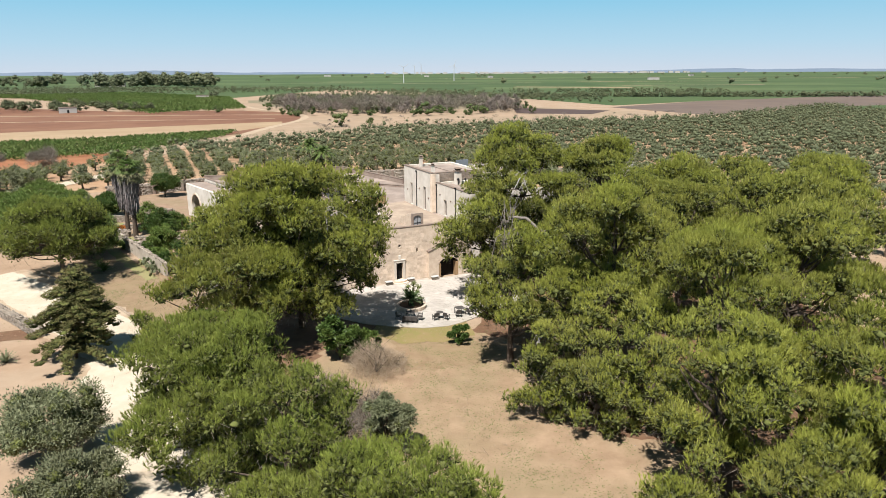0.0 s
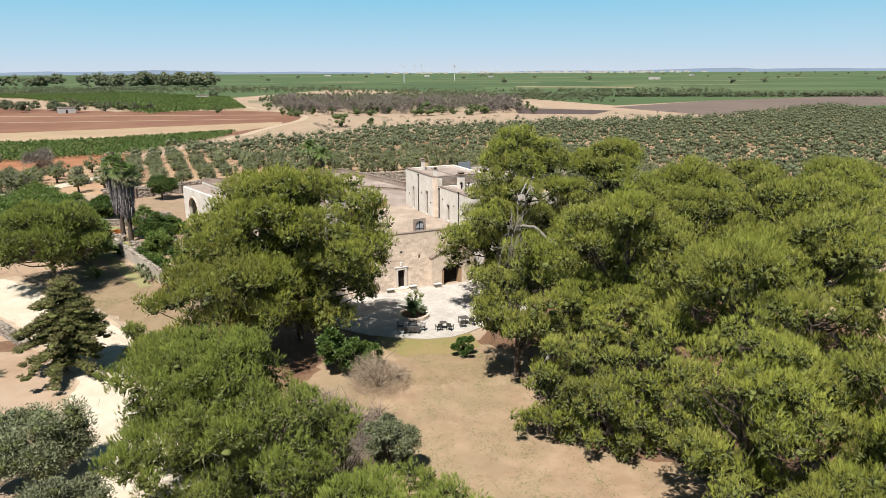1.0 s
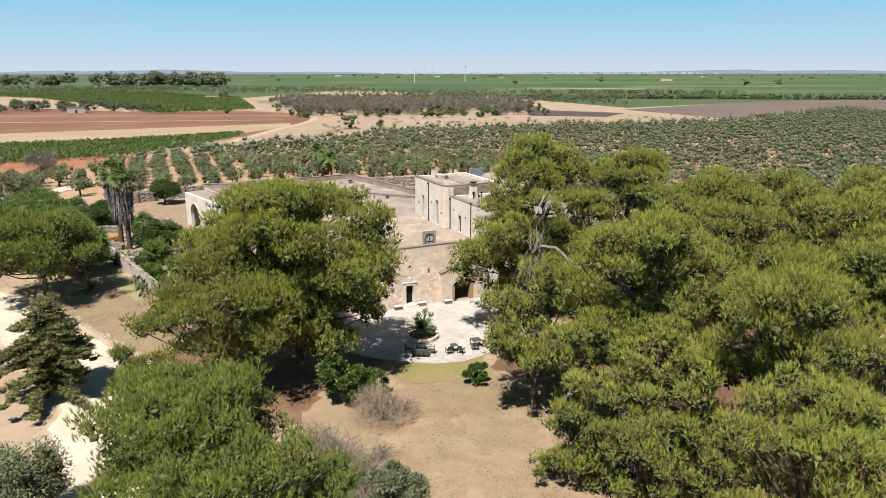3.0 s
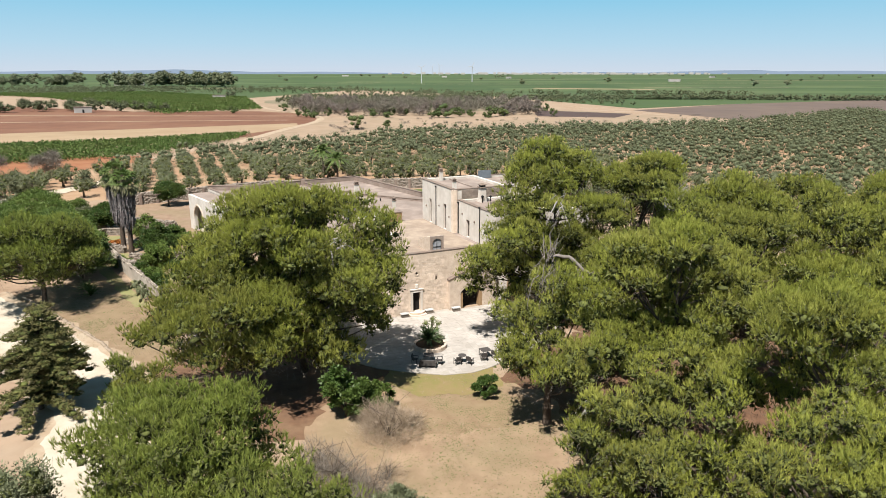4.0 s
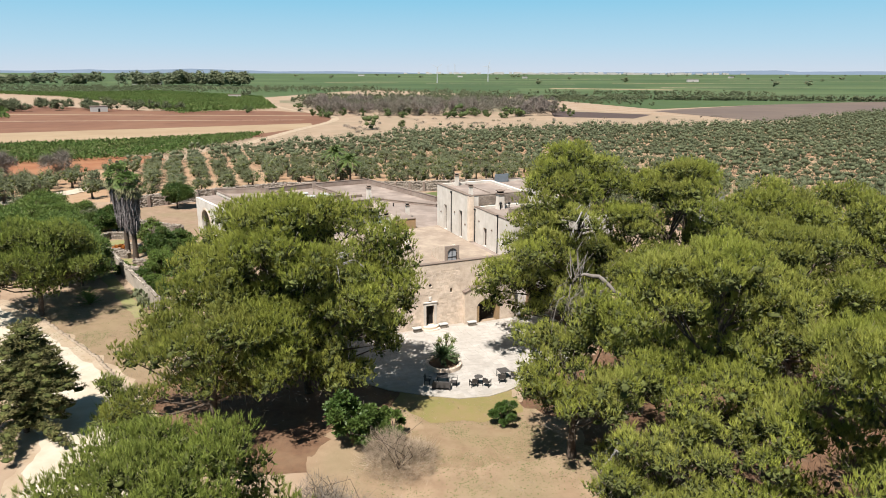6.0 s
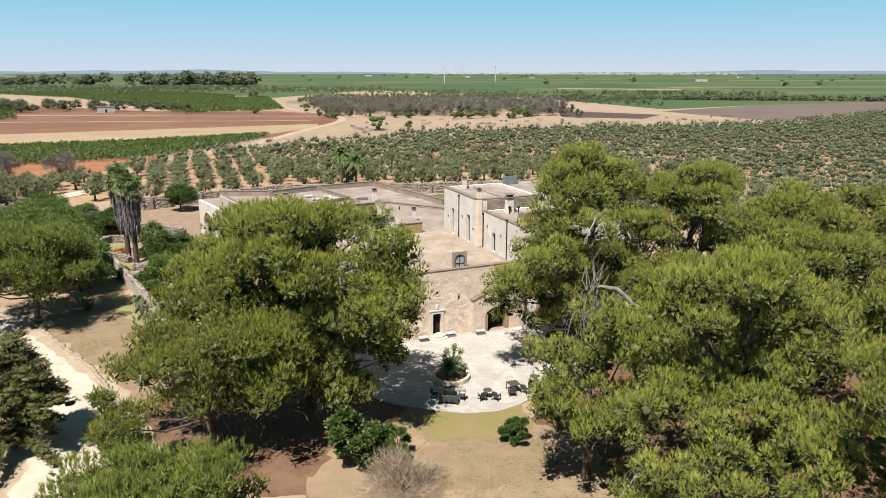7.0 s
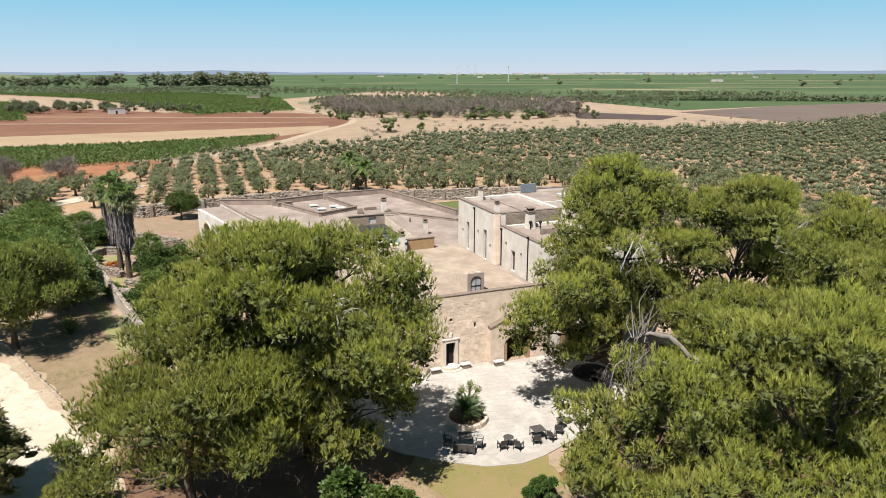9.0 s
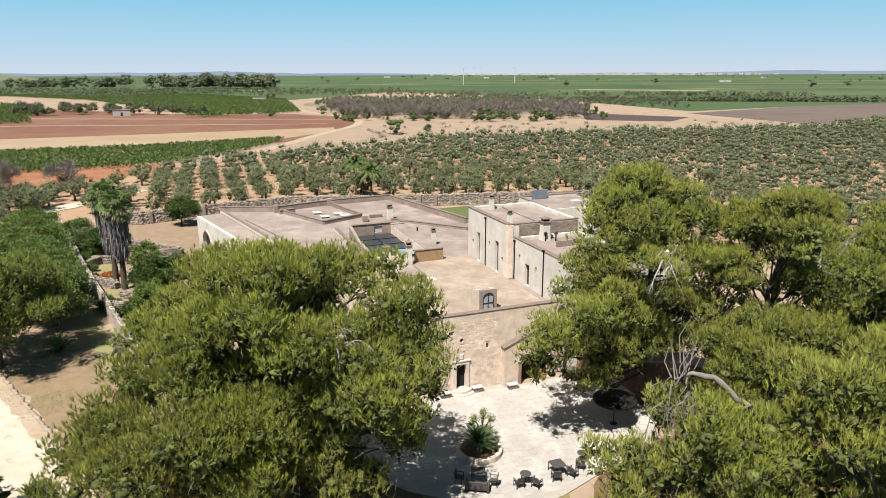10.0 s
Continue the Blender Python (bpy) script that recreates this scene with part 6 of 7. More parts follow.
part("end_wall", cube(-0.02, 0.4, 0.26, 3.4, 0, 5.88), M["plaster"], house, m=HOUSE.inverted() @ AW)

# far wing behind the upper storey
wing = thing("outbuilding", pose(4.5, 131, 0, 0, 0, 26), "low white outbuilding with a flat roof behind the house", "building")
part("wall", cube(0, 11, 0, 9, 0, 7.4), M["plaster"], wing)
part("roof", cube(0.3, 10.7, 0.3, 8.7, 7.402, 7.46), M["roof"], wing)
wall_line("parapet", [(0.15, 0.2), (0.15, 8.8), (10.8, 8.8)], 0.5, 0.3, 7.4, "plaster", parent=wing)
part("blue_panel", cube(2, 4.8, 8.0, 8.2, 7.5, 9.0, 0.02), material("faded_blue_panel", (0.30, 0.34, 0.38), None, 3.0, 0.6), wing, "faded blue sheet panel")
part("roof_box", cube(6.0, 7.6, 2.0, 3.2, 7.46, 8.0, 0.03), M["white"], wing)

# ---- terrace in front of the house ----
PATIO = [(-17, 78.6), (-14.5, 74.2), (-11.5, 71.6), (-8.4, 69.9), (-5, 69.0), (-2, 68.6), (0.6, 69.2), (2.2, 70.3), (4.1, 72.2), (6.4, 74.6), (9.4, 77.4), (10.6, 80.5), (10.0, 85), (7.6, 90)]
PATIO += [to_world(10.2, -0.64), to_world(4, -0.64), to_world(3.9, -0.02), to_world(-12, -0.02)]
patio = thing("patio", pose(0, 0, 0), "pale flagstone terrace with worn joints", "patio", kind="structure")
part("paving_bed", prism(PATIO, 0.0, 0.104), M["joint"], patio)


def flagstones():
    rng = np.random.default_rng(31)
    inside = quad_test(PATIO)
    cell = 0.68
    m = Matrix.Rotation(radians(18), 4, "Z")
    mi = m.inverted()
    count, rest = 0, bmesh.new()
    jit = {}

    def corner(i, j):
        if (i, j) not in jit:
            jit[i, j] = (rng.uniform(-0.14, 0.14), rng.uniform(-0.14, 0.14))
        dx, dy = jit[i, j]
        return m @ Vector((i * cell + dx, j * cell + dy, 0))

    todo = []
    for i in range(-18, 84):
        for j in range(78, 164):
            q = [corner(i, j), corner(i + 1, j), corner(i + 1, j + 1), corner(i, j + 1)]
            if all(inside(p.x, p.y) for p in q):
                todo.append(q)
    todo.sort(key=lambda q: q[0].y)
    for k, q in enumerate(todo):
        c = sum(q, Vector()) / 4
        z = 0.115 + rng.uniform(-0.006, 0.006)
        low = [(p - c) * 0.988 for p in q]
        bm = bmesh.new() if k < 300 else rest
        off = Vector((0, 0, 0)) if k < 300 else c
        a = [bm.verts.new((p.x + off.x, p.y + off.y, 0.06)) for p in low]
        b = [bm.verts.new((p.x * 0.985 + off.x, p.y * 0.985 + off.y, z)) for p in low]
        bm.faces.new(b)
        for s in range(4):
            bm.faces.new((a[s], a[(s + 1) % 4], b[(s + 1) % 4], b[s]))
        if k < 300:
            part("flagstone", bm, M["flag"], patio, m=pose(c.x, c.y, 0))
    tagged(part("flagstones", rest, M["flag"], patio), kind="stuff")


M["flag"] = material("pale_flagstone", (0.71, 0.645, 0.575), (0.56, 0.50, 0.44), 1.6, 0.88, 0.012, 10.0, (0.47, 0.42, 0.365), 0.35, 0.7, per_object=0.06)


def stone_bench(a, b):
    t = thing("stone_bench", HOUSE @ pose(a, b, 0.11), "small stone bench with a white slab top by the wall", "bench", "benches along the front wall")
    part("base", cube(-0.42, 0.42, -0.24, 0.24, 0, 0.38, 0.02), M["drystone"], t)
    part("slab", cube(-0.52, 0.52, -0.3, 0.3, 0.38, 0.48, 0.02), M["white"], t, "white slab")


for a, b in ((-1.75, -0.55), (1.35, -0.5), (4.55, -1.15)):
    stone_bench(a, b)
stone_bench(10.9, -1.0)


def ring_planter(x, y, r):
    t = thing("ring_planter", pose(x, y, 0.1), "round low stone planter ring on the terrace", "planter")
    part("soil", lathe([(r - 0.15, 0), (r - 0.15, 0.30), (0.05, 0.36)], 24), M["litter"], t)
    n = 20
    for i in range(n):
        a0 = 360 / n
        bm = prism([((r - 0.16) * math.cos(radians(s)), (r - 0.16) * math.sin(radians(s))) for s in (-a0 * 0.47, a0 * 0.47)] + [((r + 0.16) * math.cos(radians(s)), (r + 0.16) * math.sin(radians(s))) for s in (a0 * 0.47, -a0 * 0.47)], 0, 0.42)
        bmesh.ops.bevel(bm, geom=bm.edges[:], offset=0.025, segments=1, affect="EDGES")
        part("rim_stone", bm, M["stone"], t, m=pose(0, 0, 0, 0, 0, i * a0))


def fronds(rng, n, length, width, rise, droop, mat, parent, name="frond", z=0.0, leaflets=9, spread=1.0):
    """Feathered or strap leaves that arch out of a centre, in one mesh."""
    vs, ts = [], []
    for i in range(n):
        az = i * 2.39996 + rng.normal(0, 0.15)
        up = rng.uniform(*rise)
        ln = length * rng.uniform(0.8, 1.1)
        prev = None
        for k in range(leaflets + 1):
            f = k / leaflets
            h = ln * f * math.cos(up) * spread
            zz = z + ln * f * math.sin(up) - droop * ln * f * f
            c = np.array([h * math.cos(az), h * math.sin(az), zz])
            side = np.array([-math.sin(az), math.cos(az), 0.0])
            out = np.array([math.cos(az), math.sin(az), 0.0])
            w = width * math.sin(math.pi * min(1, 0.15 + 0.85 * f)) + 0.02
            if prev is not None:
                for sg in (-1, 1):
                    tip = c + side * sg * w + out * w * 0.35 - np.array([0, 0, w * 0.25])
                    b = len(vs)
                    vs += [prev, c, tip]
                    ts.append((b, b + 1, b + 2))
            prev = c
    return put(name, tri_mesh(name, np.array(vs), np.array(ts)), mat, parent)


def cycad(x, y, z):
    rng = np.random.default_rng(21)
    t = thing("cycad", pose(x, y, z), "dark green cycad rosette in the stone planter", "plant")
    part("stem", lathe([(0.3, 0), (0.34, 0.5), (0.22, 0.75)], 12), M["bark"], t)
    fronds(rng, 84, 1.8, 0.17, (radians(2), radians(80)), 0.20, M["cycad"], t, "foliage", 0.8, 12)


ring_planter(-3.75, 75.1, 1.6)
cycad(-3.8, 74.9, 0.42)
leafy(-3.6, 76.3, 3.0, 1.3, 66, "paleshrub", "pale green flowering shrub in the stone planter", "shrub", 0.24, 0.08, 26, 0.3, category="bush").location.z = 0.4
leafy(-2.5, 74.8, 1.2, 0.5, 67, "olive", "small dry twiggy shrub in the stone planter", "shrub", 0.2, 0.06, 40, 0.3, category="bush").location.z = 0.4


# garden furniture
def armchair(m):
    t = thing("armchair", m, "dark woven garden armchair on the terrace", "chair", "dark garden chairs")
    part("seat", cube(-0.27, 0.27, -0.26, 0.26, 0.36, 0.42, 0.02), M["rattan"], t)
    part("backrest", upright([(0.24, 0.42), (0.34, 0.88), (0.30, 0.9), (0.19, 0.42)], -0.27, 0.27), M["rattan"], t, m=pose(0, 0, 0, 0, 0, 90))
    for s in (-1, 1):
        part("armrest", cube(s * 0.30 - 0.035, s * 0.30 + 0.035, -0.28, 0.28, 0.60, 0.64, 0.01), M["rattan"], t)
        for y in (-0.24, 0.24):
            part("leg", cube(s * 0.29 - 0.022, s * 0.29 + 0.022, y - 0.022, y + 0.022, 0, 0.60), M["iron"], t)
    return t


def sofa(m):
    t = thing("garden_sofa", m, "dark woven two-seat garden sofa on the terrace", "sofa")
    part("seat", cube(-0.7, 0.7, -0.32, 0.32, 0.2, 0.42, 0.03), M["rattan"], t)
    part("backrest", cube(-0.72, 0.72, 0.28, 0.4, 0.2, 0.82, 0.03), M["rattan"], t)
    for s in (-1, 1):
        part("armrest", cube(s * 0.76 - 0.07, s * 0.76 + 0.07, -0.33, 0.4, 0.06, 0.62, 0.02), M["rattan"], t)
        part("cushion", cube(s * 0.35 - 0.33, s * 0.35 + 0.33, -0.3, 0.26, 0.42, 0.52, 0.04), M["rattan"], t)
    for x in (-0.72, 0.72):
        for y in (-0.28, 0.34):
            part("leg", cube(x - 0.03, x + 0.03, y - 0.03, y + 0.03, 0, 0.1), M["iron"], t)


def round_table(m):
    t = thing("round_table", m, "small round dark garden table on the terrace", "table", "dark garden tables")
    part("tabletop", lathe([(0.38, 0.69), (0.40, 0.70), (0.40, 0.725), (0.38, 0.73)], 24), M["rattan"], t)
    part("column", lathe([(0.035, 0.03), (0.035, 0.69)], 10), M["iron"], t)
    for k in range(3):
        part("foot", cube(0, 0.32, -0.025, 0.025, 0, 0.035), M["iron"], t, m=pose(0, 0, 0, 0, 0, 120 * k))
    return t


def square_table(m):
    t = thing("square_table", m, "square dark garden table on the terrace", "table", "dark garden tables")
    part("tabletop", cube(-0.5, 0.5, -0.5, 0.5, 0.70, 0.74, 0.012), M["rattan"], t)
    for x in (-0.45, 0.45):
        for y in (-0.45, 0.45):
            part("leg", cube(x - 0.025, x + 0.025, y - 0.025, y + 0.025, 0, 0.70), M["iron"], t)
    return t


FZ = 0.118
chair = armchair(pose(-0.85, 70.95, FZ, 0, 0, 205))
for x, y, r in ((0.35, 71.05, 150), (1.75, 71.95, 190), (2.95, 72.5, 140), (3.6, 73.5, 165), (5.45, 74.9, 120), (-2.6, 71.0, -95), (-5.0, 71.2, 80)):
    copy_thing(chair, pose(x, y, FZ, 0, 0, r))
rt = round_table(pose(-0.4, 71.5, FZ))
copy_thing(rt, pose(3.85, 74.45, FZ))
square_table(pose(1.9, 72.9, FZ, 0, 0, 24))
square_table(pose(-3.7, 71.5, FZ, 0, 0, 4))
sofa(pose(-3.7, 70.4, FZ, 0, 0, 176))


def parasol(x, y):
    t = thing("parasol", pose(x, y, 0.1), "black round garden parasol open in the shade of a pine", "parasol")
    part("pole", lathe([(0.03, 0.05), (0.03, 2.6)], 8), M["iron"], t)
    part("base", lathe([(0.3, 0), (0.3, 0.06), (0.06, 0.1)], 16), M["iron"], t)
    bm = bmesh.new()
    n = 16
    top = bm.verts.new((0, 0, 2.75))
    r1 = [bm.verts.new((1.0 * math.cos(2 * math.pi * i / n), 1.0 * math.sin(2 * math.pi * i / n), 2.52)) for i in range(n)]
    r2 = [bm.verts.new((1.75 * math.cos(2 * math.pi * i / n), 1.75 * math.sin(2 * math.pi * i / n), 2.25)) for i in range(n)]
    r3 = [bm.verts.new((1.76 * math.cos(2 * math.pi * i / n), 1.76 * math.sin(2 * math.pi * i / n), 2.08)) for i in range(n)]
    for i in range(n):
        j = (i + 1) % n
        bm.faces.new((top, r1[i], r1[j]))
        bm.faces.new((r1[i], r2[i], r2[j], r1[j]))
        bm.faces.new((r2[i], r3[i], r3[j], r2[j]))
    part("canopy", bm, M["dark"], t, "black fabric canopy")


parasol(7.0, 80.2)

# ---- walled garden ----
def masonry_wall(name, pts, height, thick, mat, label, rough=0.05, cap=None, seed=4, kind="structure", facing=0.0):
    """A wall along a line with an uneven top; optional row of cap stones as parts."""
    rng = np.random.default_rng(seed)
    t = thing(name, pose(0, 0, 0), label, "wall", kind=kind)
    shapes = [rock_mesh(rng, 0.34) for _ in range(4)]
    count = 0
    for (x0, y0), (x1, y1) in zip(pts, pts[1:]):
        n = math.hypot(x1 - x0, y1 - y0)
        k = max(2, int(n / 1.1))
        m = pose(x0, y0, 0, 0, 0, math.degrees(math.atan2(y1 - y0, x1 - x0)))
        tops = [(n * i / k, height * (1 + rng.uniform(-rough, rough))) for i in range(k + 1)]
        part("wall_face", upright([(0, -0.05)] + tops + [(n, -0.05)], -thick / 2, thick / 2), M[mat], t, m=m)
        if facing:
            # rough stones laid in courses on both faces
            iv, jf = ico()
            cols, rows = int(n / facing) + 1, int(height / (facing * 0.72)) + 1
            gx, gz = np.meshgrid(np.arange(cols), np.arange(rows))
            c = np.stack([gx.ravel() * facing + (gz.ravel() % 2) * facing * 0.5, np.zeros(cols * rows), gz.ravel() * facing * 0.72 + facing * 0.3], axis=1)
            c = np.concatenate([c - np.array([0, thick / 2 + 0.01, 0]), c + np.array([0, thick / 2 + 0.01, 0])])
            c = c[rng.uniform(0, 1, len(c)) > 0.12]
            c += rng.normal(0, facing * 0.09, c.shape) * np.array([1, 0.4, 1])
            size = facing * rng.uniform(0.36, 0.62, (len(c), 1, 3)) * np.array([1.5, 0.22, 1.0])
            sv = c[:, None, :] + iv[None] * size * (1 + rng.uniform(-0.2, 0.2, (len(c), len(iv), 1)))
            sf = (jf[None] + (np.arange(len(c)) * len(iv))[:, None, None]).reshape(-1, 3)
            put("stone_facing", tri_mesh("stone_facing", sv.reshape(-1, 3), sf), M["facing"], t, m=m)["kind"] = "stuff"
        if cap:
            step = cap
            for i in range(int(n / step)):
                if count > 260:
                    break
                count += 1
                s = rng.uniform(0.55, 1.25)
                put("cap_stone", shapes[rng.integers(4)], M["drystone"], t, m=m @ pose((i + 0.5) * step + rng.uniform(-0.28, 0.28) * step, rng.uniform(-0.12, 0.12), height - 0.02, rng.uniform(-12, 12), 0, rng.uniform(-25, 25)) @ Matrix.Diagonal((s * 1.25, s * 0.85, s * rng.uniform(0.35, 0.85), 1)))
    return t


masonry_wall("garden_wall", [(-83, 144.2), (-60.3, 115.4), (-46.6, 98.9), (-37.8, 88.3)], 1.95, 0.42, "gardenwall", "long pale plastered garden wall topped with rough stones", 0.03, 0.62)
BOUNDARY = [(-74.5, 148.0), (-70, 148.5), (-62.3, 154.6), (-46.2, 166.5), (-24.5, 168.5), (-8, 172.5), (18, 178), (40, 168)]
bw = masonry_wall("boundary_wall", BOUNDARY, 2.3, 0.6, "rubble", "pale rubble boundary wall with darker buttresses before the olive grove", 0.12, 0.95, 6, facing=0.5)
for (x0, y0), (x1, y1) in zip(BOUNDARY, BOUNDARY[1:]):
    d = math.hypot(x1 - x0, y1 - y0)
    for i in range(int(d / 3.4)):
        part("buttress", cube(-0.28, 0.28, -0.62, -0.29, -0.05, 2.35, 0.04), M["parapet"], bw, m=pose(x0, y0, 0, 0, 0, math.degrees(math.atan2(y1 - y0, x1 - x0))) @ pose((i + 0.5) * 3.4, 0, 0))
for k, (line, h) in enumerate((([(-64.5, 133.2), (-57.7, 130.2), (-52.2, 128.0)], 1.0), ([(-58.5, 124.0), (-55.5, 124.8), (-52.2, 127.4)], 1.3), ([(-68.4, 126.2), (-65.0, 128.2)], 1.2), ([(-62.8, 119.4), (-62.3, 122.6), (-58.2, 122.4)], 1.1), ([(-58.0, 112.8), (-53.0, 110.8)], 1.0), ([(-56.6, 116.8), (-53.6, 115.6), (-52.6, 113.6)], 0.9), ([(-49.2, 102.8), (-45.4, 102.4), (-42.4, 104.6)], 1.0), ([(-71.0, 130.4), (-69.6, 134.4)], 1.1), ([(-50.5, 107.5), (-46.5, 107.0), (-43.0, 108.5)], 0.8))):
    masonry_wall("terrace_wall", line, h, 0.55, "drystone", "low dry-stone terrace wall between garden beds", 0.15, 0.5, 7 + k, facing=0.34)
masonry_wall("rubble_wall", [(-53.5, 75.6), (-47.0, 70.4), (-42.5, 66.6)], 0.75, 0.9, "drystone", "low rubble wall beside the drive", 0.2, 0.5, 10, facing=0.34)
field("garden_soil", [(-83, 145), (-60, 116), (-46.6, 99.3), (-38, 89), (-30, 100), (-34, 111), (-49, 128), (-47, 164), (-62, 154)], "garden", 0.02, "bare dusty garden soil", "ground")
field("grass_strip", ragged([(-82.4, 141.6), (-60.8, 114.2), (-47.2, 97.6), (-38.6, 87.2), (-39.8, 86.2), (-49.2, 97.4), (-62.6, 113.6), (-84.2, 140.6)], 0.5, 0.8, 31), "grass", 0.046, "thin green grass along the foot of the garden wall", "grass")
field("turf", [(-22, 164), (-8, 171), (8, 163), (4, 150), (-8, 150)], "turf", 0.05, "green turf pitch behind the house", "grass")
for k, b in enumerate(((-60.4, 119.8, 2.6, 1.8), (-53.2, 109.0, 2.4, 1.3), (-64.5, 125.0, 3.2, 2.0), (-66.5, 131.0, 3.0, 1.6), (-48, 104, 3.6, 2.2), (-45.5, 110.8, 3, 2), (-42, 96, 3.0, 2.6))):
    field("garden_bed", blob(*b, seed=20 + k), "grass", 0.035 + 0.004 * k, "green weedy garden bed", "grass")


for k, (x, y, h, r, mt) in enumerate(((-64.5, 121.5, 1.6, 1.8, "broad"), (-61.5, 118.0, 1.0, 1.4, "broad"), (-58.2, 113.6, 1.1, 1.2, "broad"), (-50.0, 103.6, 1.2, 1.6, "broad"), (-46.5, 101.4, 1.4, 1.8, "broad"), (-43.5, 98.0, 1.4, 1.9, "broad"), (-40.5, 94.6, 1.5, 1.8, "broad"), (-45.0, 105.0, 1.8, 1.7, "broad"), (-39.0, 98.5, 2.6, 2.2, "broad"), (-40.0, 106.5, 2.2, 2.0, "olive"), (-49.0, 119.5, 2.6, 2.3, "broad"), (-46.2, 116.2, 2.2, 2.0, "broad"), (-67.5, 126.5, 2.0, 2.0, "broad"), (-72.5, 134.0, 2.6, 2.4, "olive"), (-76.5, 139.5, 3.2, 2.8, "olive"), (-54.0, 120.4, 4.0, 2.6, "broad"), (-50.6, 118.4, 2.6, 1.8, "broad"), (-75.5, 137.0, 3.4, 2.9, "broad"), (-70.5, 131.5, 2.6, 2.0, "broad"))):
    leafy(x, y, h, r, 160 + k, "carob" if mt == "broad" and k % 2 else mt, "leafy green shrub in the walled garden" if mt == "broad" else "grey-green shrub in the walled garden", "garden_bush", 0.24, 0.13, 150, 0.05, "shrubs of the walled garden", "bush")


def fan_palm(x, y, height, seed, skirt=True):
    rng = np.random.default_rng(seed)
    t = thing("fan_palm", pose(x, y, 0), "tall fan palm with a thick skirt of dead fronds", "palm")
    v, f = tubes([[((0, 0, -0.05), 0.42), ((0.1, 0, height * 0.3), 0.32), ((0, 0.1, height * 0.8), 0.3), ((0, 0, height - 0.6), 0.24)]], 10)
    put("trunk", tri_mesh("trunk", v, f), M["bark"], t)
    # hanging dead fronds, folded against the trunk
    n = 3000
    z = rng.uniform(height * 0.36, height * 0.76, n)
    az = rng.uniform(0, 2 * math.pi, n)
    k = (z / height - 0.38) / 0.38
    r = 0.72 + 0.62 * k + rng.normal(0, 0.16, n)
    ln = rng.uniform(0.7, 1.7, n)
    c = np.stack([r * np.cos(az), r * np.sin(az), z], axis=1)
    turn = az + rng.normal(0, 0.7, n)
    side = np.stack([-np.sin(turn), np.cos(turn), np.zeros(n)], axis=1)
    w = rng.uniform(0.04, 0.15, n)[:, None]
    v = np.empty((n, 3, 3))
    v[:, 0], v[:, 1] = c - side * w, c + side * w
    v[:, 2] = c + np.stack([-0.12 * np.cos(az) + rng.normal(0, 0.16, n), -0.12 * np.sin(az) + rng.normal(0, 0.16, n), -ln], axis=1)
    put("skirt", tri_mesh("skirt", v.reshape(-1, 3), np.arange(n * 3).reshape(-1, 3)), M["palmdead"], t, "grey hanging skirt of dead fronds")
    # fan leaves: green ones stand up, older pale ones droop
    for name, count, lo, hi, mat, lab in (("crown", 38, -0.25, 1.25, "palmleaf", ""), ("drooping_fan", 30, -0.85, 0.05, "palmpale", "pale drooping fan leaves")):
        vs, ts = [], []
        for i in range(count):
            a = i * 2.39996 + rng.normal(0, 0.25)
            el = rng.uniform(lo, hi)
            stem = rng.uniform(0.9, 1.75)
            d = np.array([math.cos(a) * math.cos(el), math.sin(a) * math.cos(el), math.sin(el)])
            s = np.array([-math.sin(a), math.cos(a), 0]) + rng.normal(0, 0.25, 3)
            s /= np.linalg.norm(s)
            u = np.cross(s, d)
            h0 = np.array([0, 0, height * 0.79 + (0.35 if lo > -0.5 else -0.1)])
            h = h0 + d * stem
            b = len(vs)
            vs += [h0 - s * 0.03, h0 + s * 0.03, h]
            ts.append((b, b + 1, b + 2))
            for kx in range(15):
                q = (kx - 7) / 7 * 1.5
                dd = d * math.cos(q) + s * math.sin(q) + u * rng.normal(0, 0.06)
                ll = rng.uniform(0.95, 1.3)
                mid = h + dd * ll * 0.62
                end = mid + (dd * 0.45 + np.array([0, 0, -0.55])) * ll * 0.7
                pw = np.cross(dd, u) * 0.075
                b = len(vs)
                vs += [h, mid - pw, mid + pw, end]
                ts += [(b, b + 1, b + 2), (b + 1, b + 3, b + 2)]
        put(name, tri_mesh(name, np.array(vs), np.array(ts)), M[mat], t, lab)


fan_palm(-53.7, 111.9, 15.2, 70)
fan_palm(-52.0, 110.9, 14.0, 71)


def date_palm(x, y, height, seed):
    rng = np.random.default_rng(seed)
    t = thing("date_palm", pose(x, y, 0), "feathery date palm behind the house", "palm")
    v, f = tubes([[((0, 0, -0.05), 0.3), ((0.1, 0, height * 0.6), 0.24), ((0, 0, height), 0.22)]], 8)
    put("trunk", tri_mesh("trunk", v, f), M["bark"], t)
    fronds(rng, 60, 4.6, 0.55, (radians(-5), radians(78)), 0.62, M["palmleaf"], t, "crown", height, 12)


date_palm(-35.5, 180.0, 8.0, 72)
date_palm(-31.5, 177.5, 6.2, 73)
date_palm(12.5, 116.0, 7.5, 74)


def agave(x, y, size, seed, label="spiky grey-green agave rosette", mat="olive", z=0.0):
    rng = np.random.default_rng(seed)
    t = thing("agave", pose(x, y, z), label, "plant", "agaves")
    fronds(rng, 34, size, size * 0.07, (radians(15), radians(80)), 0.25, M[mat], t, "foliage", 0.1, 5)
    part("stem", lathe([(0.12, 0), (0.1, 0.25)], 8), M["bark"], t)


